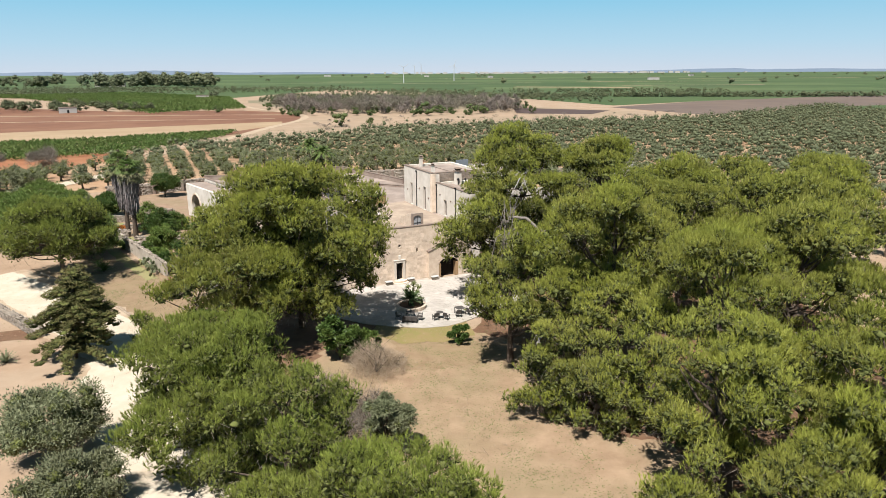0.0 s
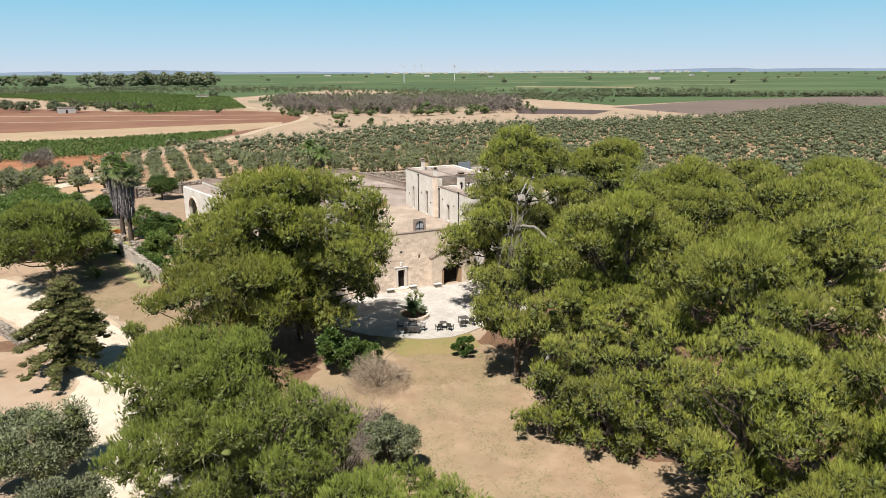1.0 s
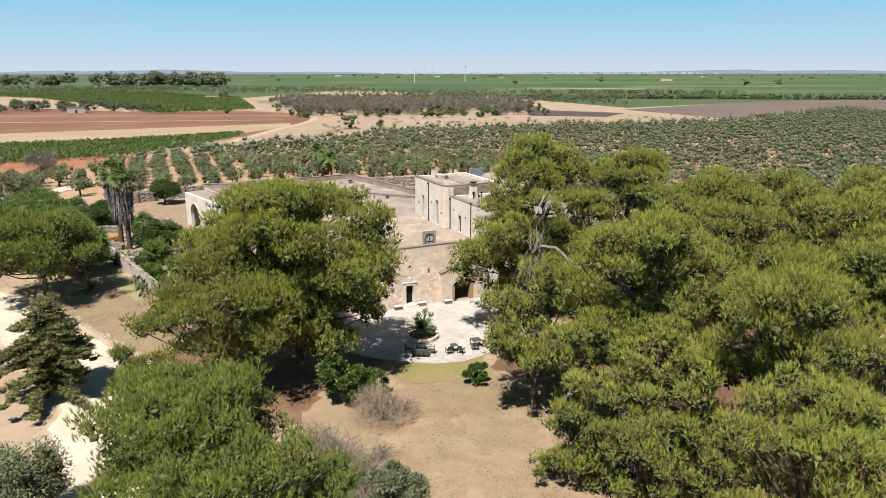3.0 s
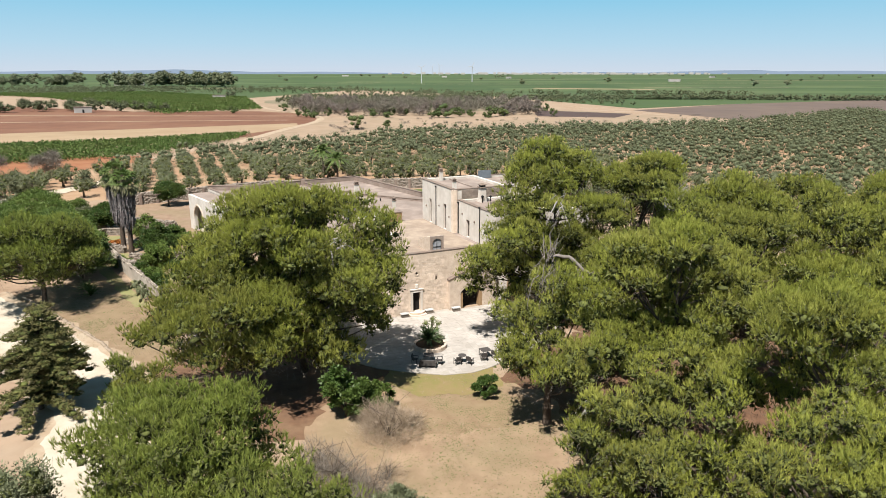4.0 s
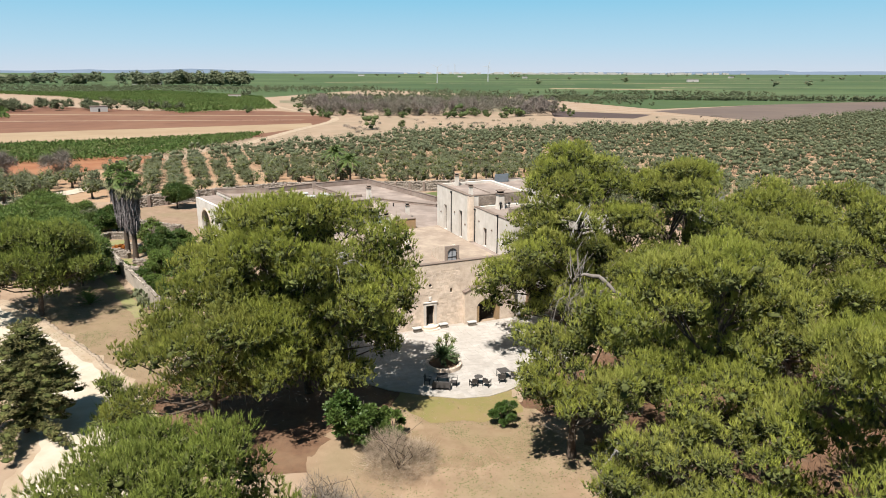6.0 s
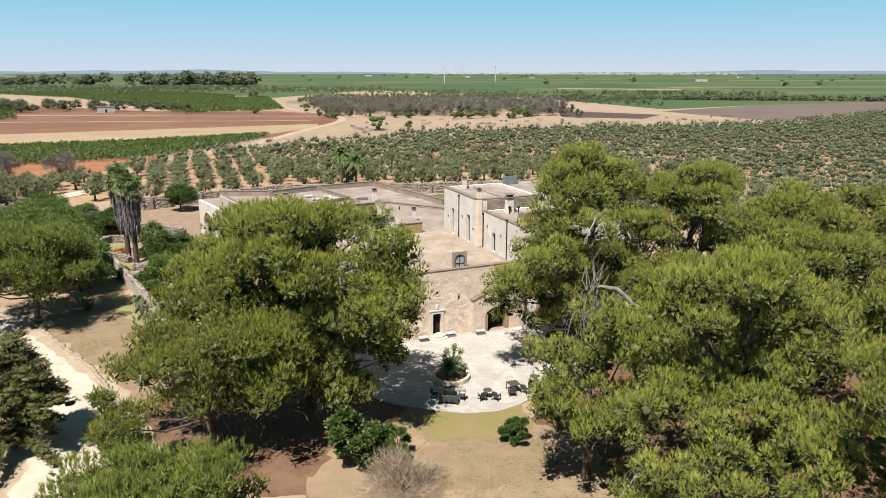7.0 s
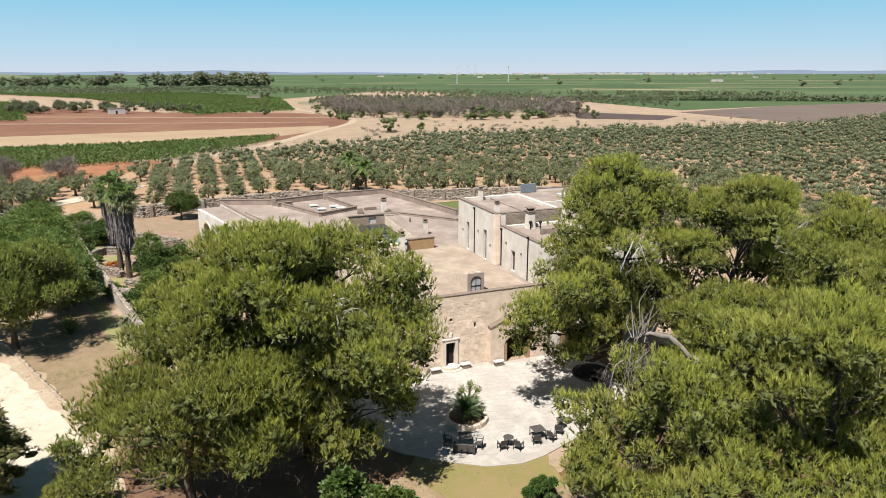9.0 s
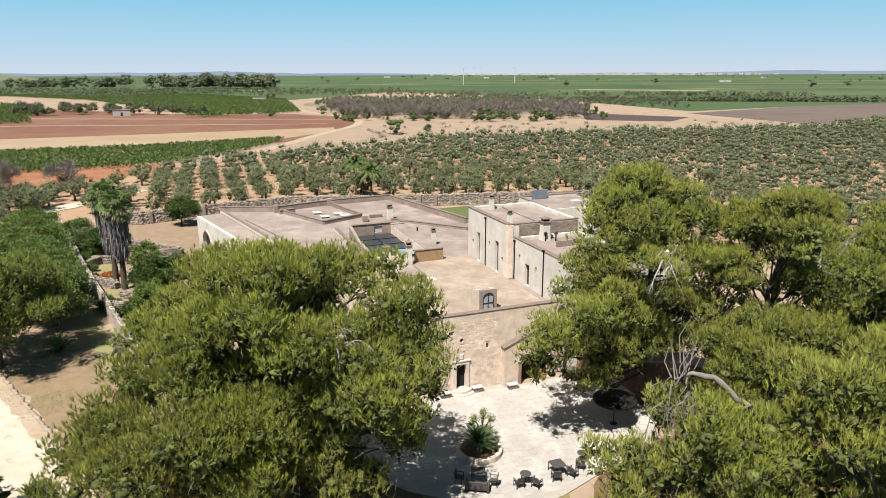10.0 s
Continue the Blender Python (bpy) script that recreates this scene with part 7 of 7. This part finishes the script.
for k, (x, y, s) in enumerate(((-47.6, 113.8, 1.8), (-46.2, 112.6, 1.9), (-48.8, 115.5, 1.6), (-42.2, 60.4, 1.7), (-43.4, 58.9, 1.5), (-41.8, 92.0, 1.3), (-40.6, 90.8, 1.2), (-43.2, 93.6, 1.2), (-47.5, 90.5, 2.2), (-49, 92.5, 2.0))):
    agave(x, y, s, 80 + k, mat="broad" if k in (0, 1, 2, 8, 9) else "olive")


def prickly_pear(x, y, seed):
    rng = np.random.default_rng(seed)
    t = thing("prickly_pear", pose(x, y, 0), "grey-green prickly pear cactus by the wall", "cactus")
    iv, jf = ico()
    for i in range(26):
        z = 0.25 + rng.uniform(0, 1.3)
        m = pose(rng.normal(0, 0.7), rng.normal(0, 0.7), z, rng.uniform(-25, 25), rng.uniform(-25, 25), rng.uniform(0, 180)) @ Matrix.Diagonal((0.24, 0.06, 0.33, 1))
        o = put("pad", pad_mesh(), M["olive"], t, m=m)
    part("stem", lathe([(0.2, 0), (0.14, 0.6)], 8), M["bark"], t)


PAD = []


def pad_mesh():
    if not PAD:
        iv, jf = ico()
        PAD.append(tri_mesh("pad", iv, jf))
    return PAD[0]


for k, (x, y) in enumerate(((-39.4, 89.0), (-41.3, 91.2), (-38.2, 90.2))):
    prickly_pear(x, y, 95 + k)


def oleander(x, y, seed):
    t = leafy(x, y, 2.6, 1.5, seed, "olive", "oleander bush with pink blossom beside the drive", "oleander", 0.24, 0.08, 160, 0.1, category="bush")
    rng = np.random.default_rng(seed)
    d = unit(rng, 36)
    d[:, 2] = abs(d[:, 2])
    v, f = tufts(rng, d * np.array([1.4, 1.4, 1.2]) + np.array([0, 0, 1.4]), np.full(36, 0.14), 16, 1.0, 0.14, 0.12, 0.3, 0.6, 0)
    put("blossom", tri_mesh("blossom", v, f), M["flower"], t, "pink blossom")


oleander(-33.0, 79.0, 101)
for k, (x, y) in enumerate(((-57.3, 115.8), (-56.2, 116.4), (-62.5, 124.5))):
    rng = np.random.default_rng(110 + k)
    t = thing("flower_clump", pose(x, y, 0), "clump of orange flowers in the garden bed", "flowers", "flower clumps")
    d = unit(rng, 14) * np.array([0.9, 0.7, 0.3])
    d[:, 2] = abs(d[:, 2]) + 0.25
    v, f = tufts(rng, d, np.full(14, 0.3), 40, 0.8, 0.16, 0.1, 0.5)
    put("blossom", tri_mesh("blossom", v, f), M["orangeflower"], t)


def dry_bush(x, y, height, radius, seed, mat="scrub", n=900, label="tall dry leafless bush of pale twigs"):
    rng = np.random.default_rng(seed)
    t = thing("dry_bush", pose(x, y, 0), label, "bush", "dry bushes")
    # a tangle: short forked twigs all through the bush, leaning up and outwards
    q = unit(rng, n) * np.cbrt(rng.uniform(0.02, 1.0, (n, 1)))
    q[:, 2] = np.abs(q[:, 2])
    lump = np.array([1 + 0.5 * noise.noise(Vector((k[0] * 1.6 + seed, k[1] * 1.6, k[2] * 1.6))) for k in q])
    p0 = q * np.array([radius, radius, height * 0.85]) * lump[:, None]
    d = q * np.array([0.6, 0.6, 0.3]) + np.array([0, 0, 0.45]) + rng.normal(0, 0.42, (n, 3))
    d /= np.linalg.norm(d, axis=1, keepdims=True)
    p1 = p0 + d * rng.uniform(0.35, 0.95, (n, 1))
    s = np.cross(d, unit(rng, n))
    w = rng.uniform(0.007, 0.018, (n, 1))
    v = np.empty((n, 3, 3))
    v[:, 0], v[:, 1], v[:, 2] = p0 - s * w, p0 + s * w, p1
    put("twig_mass", tri_mesh("twig_mass", v.reshape(-1, 3), np.arange(n * 3).reshape(-1, 3)), M[mat], t)
    v, f = tubes([[((0, 0, -0.03), 0.05), ((radius * 0.3 * rng.normal(), radius * 0.3 * rng.normal(), height * 0.5), 0.025), ((radius * 0.5 * rng.normal(), radius * 0.5 * rng.normal(), height * 0.9), 0.01)] for _ in range(12)], 5)
    put("stem", tri_mesh("stem", v, f), M["bark"], t)


for k, (x, y, h, r, n) in enumerate(((-6.2, 57.9, 3.3, 2.4, 4600), (-7.4, 59.0, 2.4, 1.5, 1500), (-8.8, 50.2, 3.6, 2.5, 4200), (-6.4, 48.0, 3.0, 2.3, 3600), (-10.8, 52.8, 2.6, 1.8, 1800), (-5.6, 52.2, 1.4, 1.2, 500), (-4.6, 59.5, 1.2, 1.1, 500), (11.6, 57.2, 2.4, 1.3, 700), (-7.2, 43.8, 3.4, 2.3, 3600))):
    dry_bush(x, y, h, r, 120 + k, "scrub" if k in (0, 1, 5, 6, 7) else "twig", n, "tall dry leafless bush of pale twigs" if k in (0, 1, 5, 6, 7) else "grey leafless thicket of fine twigs")


# dead pine boughs
def dead_boughs(x, y, z, size, seed, n, aim, label="bleached dead pine bough among green branches", thick=1.0, hang=0.6):
    """Bleached bare branches that leave one limb, arch over and hang."""
    rng = np.random.default_rng(seed)
    t = thing("dead_bough", pose(x, y, z), label, "branch", "dead boughs")
    paths = []
    aim = np.array(aim, float)
    for i in range(n):
        d = aim + rng.normal(0, 0.42, 3)
        d /= np.linalg.norm(d)
        ln = size * rng.uniform(0.45, 1.1)
        big = thick * (0.085 if i < 2 else 0.034)
        start = rng.normal(0, size * 0.16, 3)
        side = unit(rng, 1)[0] * ln * 0.14
        pts = []
        for k in range(8):
            f = k / 7
            pts.append((start + d * ln * f + side * math.sin(2.6 * f) + np.array([0, 0, -hang * ln * f * f]) + rng.normal(0, 0.012 * ln, 3), big * (1 - 0.8 * f)))
        paths.append(pts)
        for _ in range(4):
            j = rng.integers(2, 7)
            q = pts[j][0]
            e = d + rng.normal(0, 0.6, 3) + np.array([0, 0, -hang * 0.6])
            e = e / np.linalg.norm(e) * ln * rng.uniform(0.15, 0.4)
            w = rng.normal(0, 0.05 * ln, 3)
            paths.append([(q, 0.018 * thick), (q + e * 0.5 + w, 0.013 * thick), (q + e + np.array([0, 0, -0.1 * ln]), 0.005)])
    v, f = tubes(paths, 5)
    put("bough", tri_mesh("bough", v, f), M["deadwood"], t)


def broken_limb(x, y, z):
    """A broken grey limb arching to one side, with a hanging curtain of bare branches."""
    rng = np.random.default_rng(140)
    t = thing("dead_bough", pose(x, y, z), "broken bleached pine limb with a hanging tangle of twigs", "branch", "dead boughs")
    limb = [((0, 0, 0), 0.07), ((0.45, -0.05, 0.16), 0.11), ((1.0, -0.2, 0.08), 0.15), ((1.35, -0.34, 0.12), 0.13), ((1.6, -0.3, -0.1), 0.17), ((2.1, -0.5, -0.5), 0.13), ((2.35, -0.62, -0.82), 0.15), ((2.7, -0.6, -0.95), 0.12), ((3.2, -0.7, -1.25), 0.10)]
    v, f = tubes([limb, [((2.7, -0.7, -1.2), 0.05), ((3.2, -0.9, -0.8), 0.04), ((3.8, -1.0, -1.1), 0.02)]], 7)
    put("limb", tri_mesh("limb", v, f), M["greybark"], t)
    paths = []
    for i in range(20):
        s0 = np.array([rng.uniform(-0.9, 1.2), rng.normal(0, 0.35), rng.uniform(-1.6, 0.15)])
        ln = rng.uniform(1.2, 3.6)
        out = rng.uniform(-0.6, 0.25)
        pts = []
        for k in range(7):
            q = k / 6
            pts.append((s0 + np.array([out * ln * (q ** 0.6) * 0.7, -0.25 * q * ln * rng.uniform(0.6, 1.0), 0.25 * ln * math.sin(2.2 * q) - 0.95 * ln * q]) + rng.normal(0, 0.035, 3), (0.045 if i < 6 else 0.022) * (1 - 0.75 * q)))
        paths.append(pts)
        for _ in range(3):
            q = pts[rng.integers(1, 6)][0]
            e = np.array([rng.normal(-0.1, 0.5), rng.normal(0, 0.4), -rng.uniform(0.1, 1.0)]) * rng.uniform(0.4, 0.9)
            paths.append([(q, 0.016), (q + e * 0.5 + rng.normal(0, 0.06, 3), 0.012), (q + e, 0.005)])
    for i in range(12):
        s0 = np.array([rng.uniform(-0.6, 0.4), rng.normal(0, 0.3), rng.uniform(-0.6, 0.3)])
        tip = s0 + np.array([rng.normal(0.1, 0.7), rng.normal(0.4, 0.4), rng.uniform(0.8, 2.2)])
        paths.append([(s0, 0.04), ((s0 + tip) / 2 + rng.normal(0, 0.2, 3), 0.028), (tip, 0.008)])
    v, f = tubes(paths, 5)
    put("twig", tri_mesh("twig", v, f), M["greybark"], t, "hanging bare grey twigs")["kind"] = "stuff"


broken_limb(6.1, 59.8, 14.1)
dead_boughs(20.4, 77.0, 14.8, 2.8, 143, 10, (0.25, -0.4, 0.75), hang=0.1, thick=1.2)
dead_boughs(9.2, 75.9, 15.0, 2.4, 144, 7, (-0.3, -0.5, 0.1), hang=0.5)
dead_boughs(-11.2, 63.2, 13.9, 1.9, 145, 6, (0.75, -0.3, 0.35), hang=0.55)
dead_boughs(-20.8, 59.6, 8.6, 2.0, 146, 6, (-0.4, -0.6, 0.2))
dead_boughs(8.6, 53.0, 5.4, 2.2, 147, 6, (-0.2, -0.5, -0.6))

# ---- far landscape ----
def clump_trees(name, spots, mat, label, category, per=26, seed=9, flat=0.75, lobes=9, core=0.6, blade=(0.5, 0.24), foot=True):
    """Many far trees in one mesh."""
    rng = np.random.default_rng(seed)
    cs, rs = [], []
    for x, y, h, r in spots:
        for k in range(lobes):
            d = unit(rng, 1)[0]
            cs.append((x + d[0] * r * 0.7, y + d[1] * r * 0.7, h * (0.55 + 0.32 * d[2])))
            rs.append(r * rng.uniform(0.36, 0.52))
        if foot:
            cs.append((x, y, h * 0.2))
            rs.append(r * 0.4)
    cs, rs = np.array(cs), np.array(rs)
    v, f = tufts(rng, cs, rs, per, flat, float(rs.mean()) * blade[0], float(rs.mean()) * blade[1], 0.3, 0.6, core, 0.7, 0.3)
    return tagged(put(name, tri_mesh(name, v, f), M[mat]), label, category, kind="stuff")


def far_scenery():
    rng = np.random.default_rng(200)
    spots = []
    # wood and tree groups along the left horizon
    for _ in range(70):
        spots.append((rng.uniform(-590, -395), 1180 + rng.uniform(-40, 60), rng.uniform(17, 27), rng.uniform(8, 13)))
    for x0, x1, y, n, h in ((-900, -815, 1200, 12, 17), (-815, -760, 1230, 9, 20), (-735, -670, 1190, 11, 19), (-810, -735, 1420, 7, 22), (-1150, -930, 1190, 26, 15), (-640, -590, 1260, 5, 14)):
        for _ in range(n):
            spots.append((rng.uniform(x0, x1), y + rng.uniform(-20, 20), h * rng.uniform(0.8, 1.1), rng.uniform(7, 11)))
    clump_trees("far_wood", spots, "farwood", "dark distant wood of tall trees", "trees", 44, 9, 0.8, 10, 0.6, (0.5, 0.22))
    spots = []
    for x, y, h, r in ((120, 1352, 12, 8), (331, 1565, 16, 11), (499, 1196, 14, 9), (592, 1271, 12, 8), (870, 1300, 11, 8), (-230, 690, 9, 6), (-1500, 2300, 16, 14)):
        spots.append((x, y, h, r))
    for _ in range(60):
        a = rng.uniform(-0.55, 0.75)
        d = rng.uniform(1800, 4300)
        spots.append((d * math.sin(a), d * math.cos(a), rng.uniform(5, 9), rng.uniform(5, 10)))
    clump_trees("scattered_trees", spots, "farwood", "scattered trees between far vineyards", "trees", 14, 10)
    # long hedges of olives between fields
    spots = []
    for x0, y0, x1, y1, n, dep in ((70, 690, 420, 650, 460, 3), (-150, 900, 60, 740, 160, 60), (-20, 720, 140, 600, 130, 40), (-560, 900, -150, 960, 460, 110), (-1250, 1010, -420, 930, 900, 150), (60, 840, 330, 800, 150, 5)):
        for _ in range(n):
            f = rng.uniform()
            spots.append((x0 + (x1 - x0) * f + rng.normal(0, 4), y0 + (y1 - y0) * f + rng.uniform(-dep, dep), rng.uniform(4, 6.5), rng.uniform(2.6, 4)))
    clump_trees("far_olives", spots, "olive_far", "far rows of olive trees between fields", "trees", 14, 11, 0.75, 3)
    spots = [(rng.uniform(-352, -265) , rng.uniform(455, 520), rng.uniform(5.5, 8), rng.uniform(4.0, 6.0)) for _ in range(20)] + [(-232, 470, 6.5, 4.5), (-222, 474, 7, 4.6), (-214, 476, 6, 4.2), (-206, 480, 6, 4), (-262, 470, 6, 4.6), (-247, 468, 7, 5), (-285, 470, 7, 5), (-256, 505, 6, 5), (-246, 500, 6, 5)]
    clump_trees("old_olives", spots, "olive_far", "old grey-green olive trees on red soil", "trees", 70, 18, 0.8, 9, 0.55, (0.5, 0.16), False)
    # bare orchard in front, small olives in rows behind
    bare, small = [], []
    for i in range(34):
        for j in range(22):
            x, y = -190 + i * 7.2 + j * 1.2 + rng.normal(0, 1), 424 + j * 14 + i * 0.6 + rng.normal(0, 2)
            if x > 60 - j * 2 or x < -95 - j * 5:
                continue
            if y < 540 and rng.uniform() < 0.62:
                bare.append((x, y, rng.uniform(6.0, 9.5), rng.uniform(3.6, 5.6)))
            elif y >= 500 and rng.uniform() < 0.75:
                small.append((x, y, rng.uniform(4.0, 6.0), rng.uniform(3.0, 4.2)))
    clump_trees("bare_orchard", bare, "bare", "grey-brown leafless orchard trees", "orchard", 90, 12, 1.0, 6, 0, (1.0, 0.13))
    clump_trees("young_olives", small, "olive_far", "rows of small grey-green olive trees", "orchard", 30, 17, 0.9, 3, 0.6)
    spots = [(x, y, h, r) for x, y, h, r in ((-50.4, 335, 7, 5.2), (-37, 347, 4, 2.2), (-9.5, 418, 8, 6), (18, 428, 7, 5), (26, 432, 5, 4), (-150, 455, 5, 4), (-120, 470, 6, 4))]
    for _ in range(46):
        spots.append((rng.uniform(-110, 60), rng.uniform(412, 520), rng.uniform(3, 6), rng.uniform(1.8, 3.6)))
    clump_trees("green_scrub", spots, "scrubgreen", "rounded green bushes at the orchard edge", "bushes", 40, 13)
    spots = []
    for _ in range(90):
        x = rng.uniform(-75, 150)
        spots.append((x, rng.uniform(318, 405) + max(0, x - 40) * 0.35, rng.uniform(0.5, 1.3), rng.uniform(0.6, 2.2)))
    clump_trees("low_scrub", spots, "bare", "low dry scrub on the fallow ground", "scrub", 26, 14, 0.75, 6, 0, (0.9, 0.12))
    spots = [(-110.5, 186, 6.5, 3.6), (-124, 184, 6, 3.4)]
    clump_trees("bare_tree", spots, "bare", "grey leafless trees beside the red soil", "trees", 260, 15, 1.0, 9, 0, (1.0, 0.07))
    spots = []
    for _ in range(40):
        spots.append((rng.uniform(-135, -86), rng.uniform(138, 170), rng.uniform(3.4, 5), rng.uniform(2.4, 3.4)))
    spots = [s for s in spots if s[0] < -100 or s[1] > 158 or s[0] > -92]
    clump_trees("olive_group", spots, "olive", "loose group of grey olive trees beyond the wall", "trees", 130, 16, 0.8, 9, 0.55, (0.5, 0.16))


far_scenery()


def far_hill(name, x0, x1, y, h, seed, label, mat="hill"):
    bm = bmesh.new()
    n = 60
    rows = []
    for i in range(n + 1):
        x = x0 + (x1 - x0) * i / n
        env = math.sin(math.pi * i / n) ** 0.6
        z = h * env * (0.7 + 0.5 * noise.noise(Vector((i * 0.12, seed, 0))) + 0.15 * noise.noise(Vector((i * 0.5, seed, 3))))
        rows.append((bm.verts.new((x, y - 60, -1)), bm.verts.new((x, y, max(z, 0))), bm.verts.new((x, y + 60, -1))))
    for a, b in zip(rows, rows[1:]):
        bm.faces.new((a[0], b[0], b[1], a[1]))
        bm.faces.new((a[1], b[1], b[2], a[2]))
    return tagged(part(name, bm, M[mat], None), label, "hills", kind="structure")


# horizon ridges; their blue is haze put into the colour
far_hill("backdrop_hills", 300, 4700, 4700, 30, 1, "far hills on the horizon with haze painted blue")
far_hill("backdrop_hills", -4700, -300, 4760, 34, 2, "far wooded rise on the horizon with haze painted blue")
far_hill("backdrop_rise", -2900, -1640, 2400, 46, 3, "dark wooded rise in the distance", "farwood")


def town():
    rng = np.random.default_rng(300)
    t = thing("far_town", pose(0, 0, 0), "white town of low houses on the horizon", "town", kind="structure")
    for i in range(150):
        x = rng.normal(620, 480)
        y = 4400 + rng.uniform(-150, 200)
        w, h = rng.uniform(10, 34), rng.uniform(5, 13)
        part("house_block", cube(-w / 2, w / 2, -8, 8, 0, h), M["town"], t, m=pose(x, y, 0))
    for x, y in ((-625, 1262), (-600, 1270), (-792, 1683), (-238, 680), (-253, 461), (520, 1700), (160, 2300), (900, 2500), (-60, 2600), (-500, 3000)):
        hut = thing("far_hut", pose(x, y, 0, 0, 0, rng.uniform(0, 40)), "small pale flat-roofed farm building among fields", "building", "far farm buildings")
        s = rng.uniform(4, 7) if y < 800 else rng.uniform(8, 15)
        part("wall", cube(-s, s, -3, 3, 0, 3.6 if y < 800 else 6), M["town"], hut)
        part("roof", cube(-s - 0.2, s + 0.2, -3.2, 3.2, 3.6 if y < 800 else 6, 3.9 if y < 800 else 6.4), M["coping"], hut)
        # thin black sheet on the wall, painted shade of an entrance
        part("doorway", cube(-0.6, 0.6, -3.06, -3.01, 0, 2.2), M["dark"], hut)


town()


def turbine(x, y, hub, blade, turn):
    t = thing("wind_turbine", pose(x, y, 0, 0, 0, turn), "white three-bladed wind turbine far off", "wind turbine", "wind turbines")
    part("mast", lathe([(hub * 0.035, 0), (hub * 0.018, hub)], 10), M["turbine"], t)
    part("nacelle", cube(-0.6, 0.6, -1.6, 1.4, hub - 0.5, hub + 0.7, 0.2), M["turbine"], t)
    for k in range(3):
        part("blade", upright([(-0.5, 0.3), (0.4, 0.3), (0.75, blade * 0.25), (0.12, blade), (-0.12, blade)], -1.9, -1.7), M["turbine"], t, m=pose(0, 0, hub, 0, 0, 0) @ pose(0, 0, 0, 0, 120 * k + turn * 7, 0))


turbine(-83, 1478, 32, 13, 8)
turbine(28, 1670, 36, 15, 3)
turbine(-110, 3600, 50, 22, 12)
turbine(-150, 3700, 46, 20, 5)

# ---- pieces: wall blocks, flagstones, kerb stones ----
def facade_blocks():
    """Worn stone blocks of the front wall, each a little proud."""
    rng = np.random.default_rng(55)
    skip = [(-0.95, 0.9, 0.0, 3.8), (-0.36, 0.4, 4.6, 5.38), (2.3, 2.72, 3.8, 4.5), (-2.4, 2.4, 0, 0.25)]
    meshes = []
    for w in (0.42, 0.52, 0.62):
        for k in range(3):
            bm = cube(-w / 2 + 0.012, w / 2 - 0.012, -0.013, 0.004, 0.006, 0.292, 0.010)
            for v in bm.verts:
                v.co += Vector((rng.uniform(-0.012, 0.012), rng.uniform(-0.012, 0.0) if v.co.y < 0 else 0, rng.uniform(-0.012, 0.012)))
            me = bpy.data.meshes.new("block")
            bm.to_mesh(me)
            bm.free()
            meshes.append((w, me))
    wall = next(o for o in house.children if o.name.startswith("front_wall"))
    count = 0
    for row in range(22):
        z = 0.02 + row * 0.302
        a = -4.9 + (row % 2) * 0.22 + rng.uniform(-0.05, 0.05)
        while a < 3.75:
            w, me = meshes[rng.integers(9)]
            c = a + w / 2
            if a + w < 3.93 and not any(c + w / 2 > s[0] and c - w / 2 < s[1] and z + 0.3 > s[2] and z < s[3] for s in skip) and rng.uniform() > 0.05 and count < 300:
                put("block", me, M["stone"], wall, m=pose(c, -0.001 + rng.uniform(-0.004, 0.014), z, 0, 0, 0))
                count += 1
            a += w


facade_blocks()
flagstones()
build_drive_kerb()
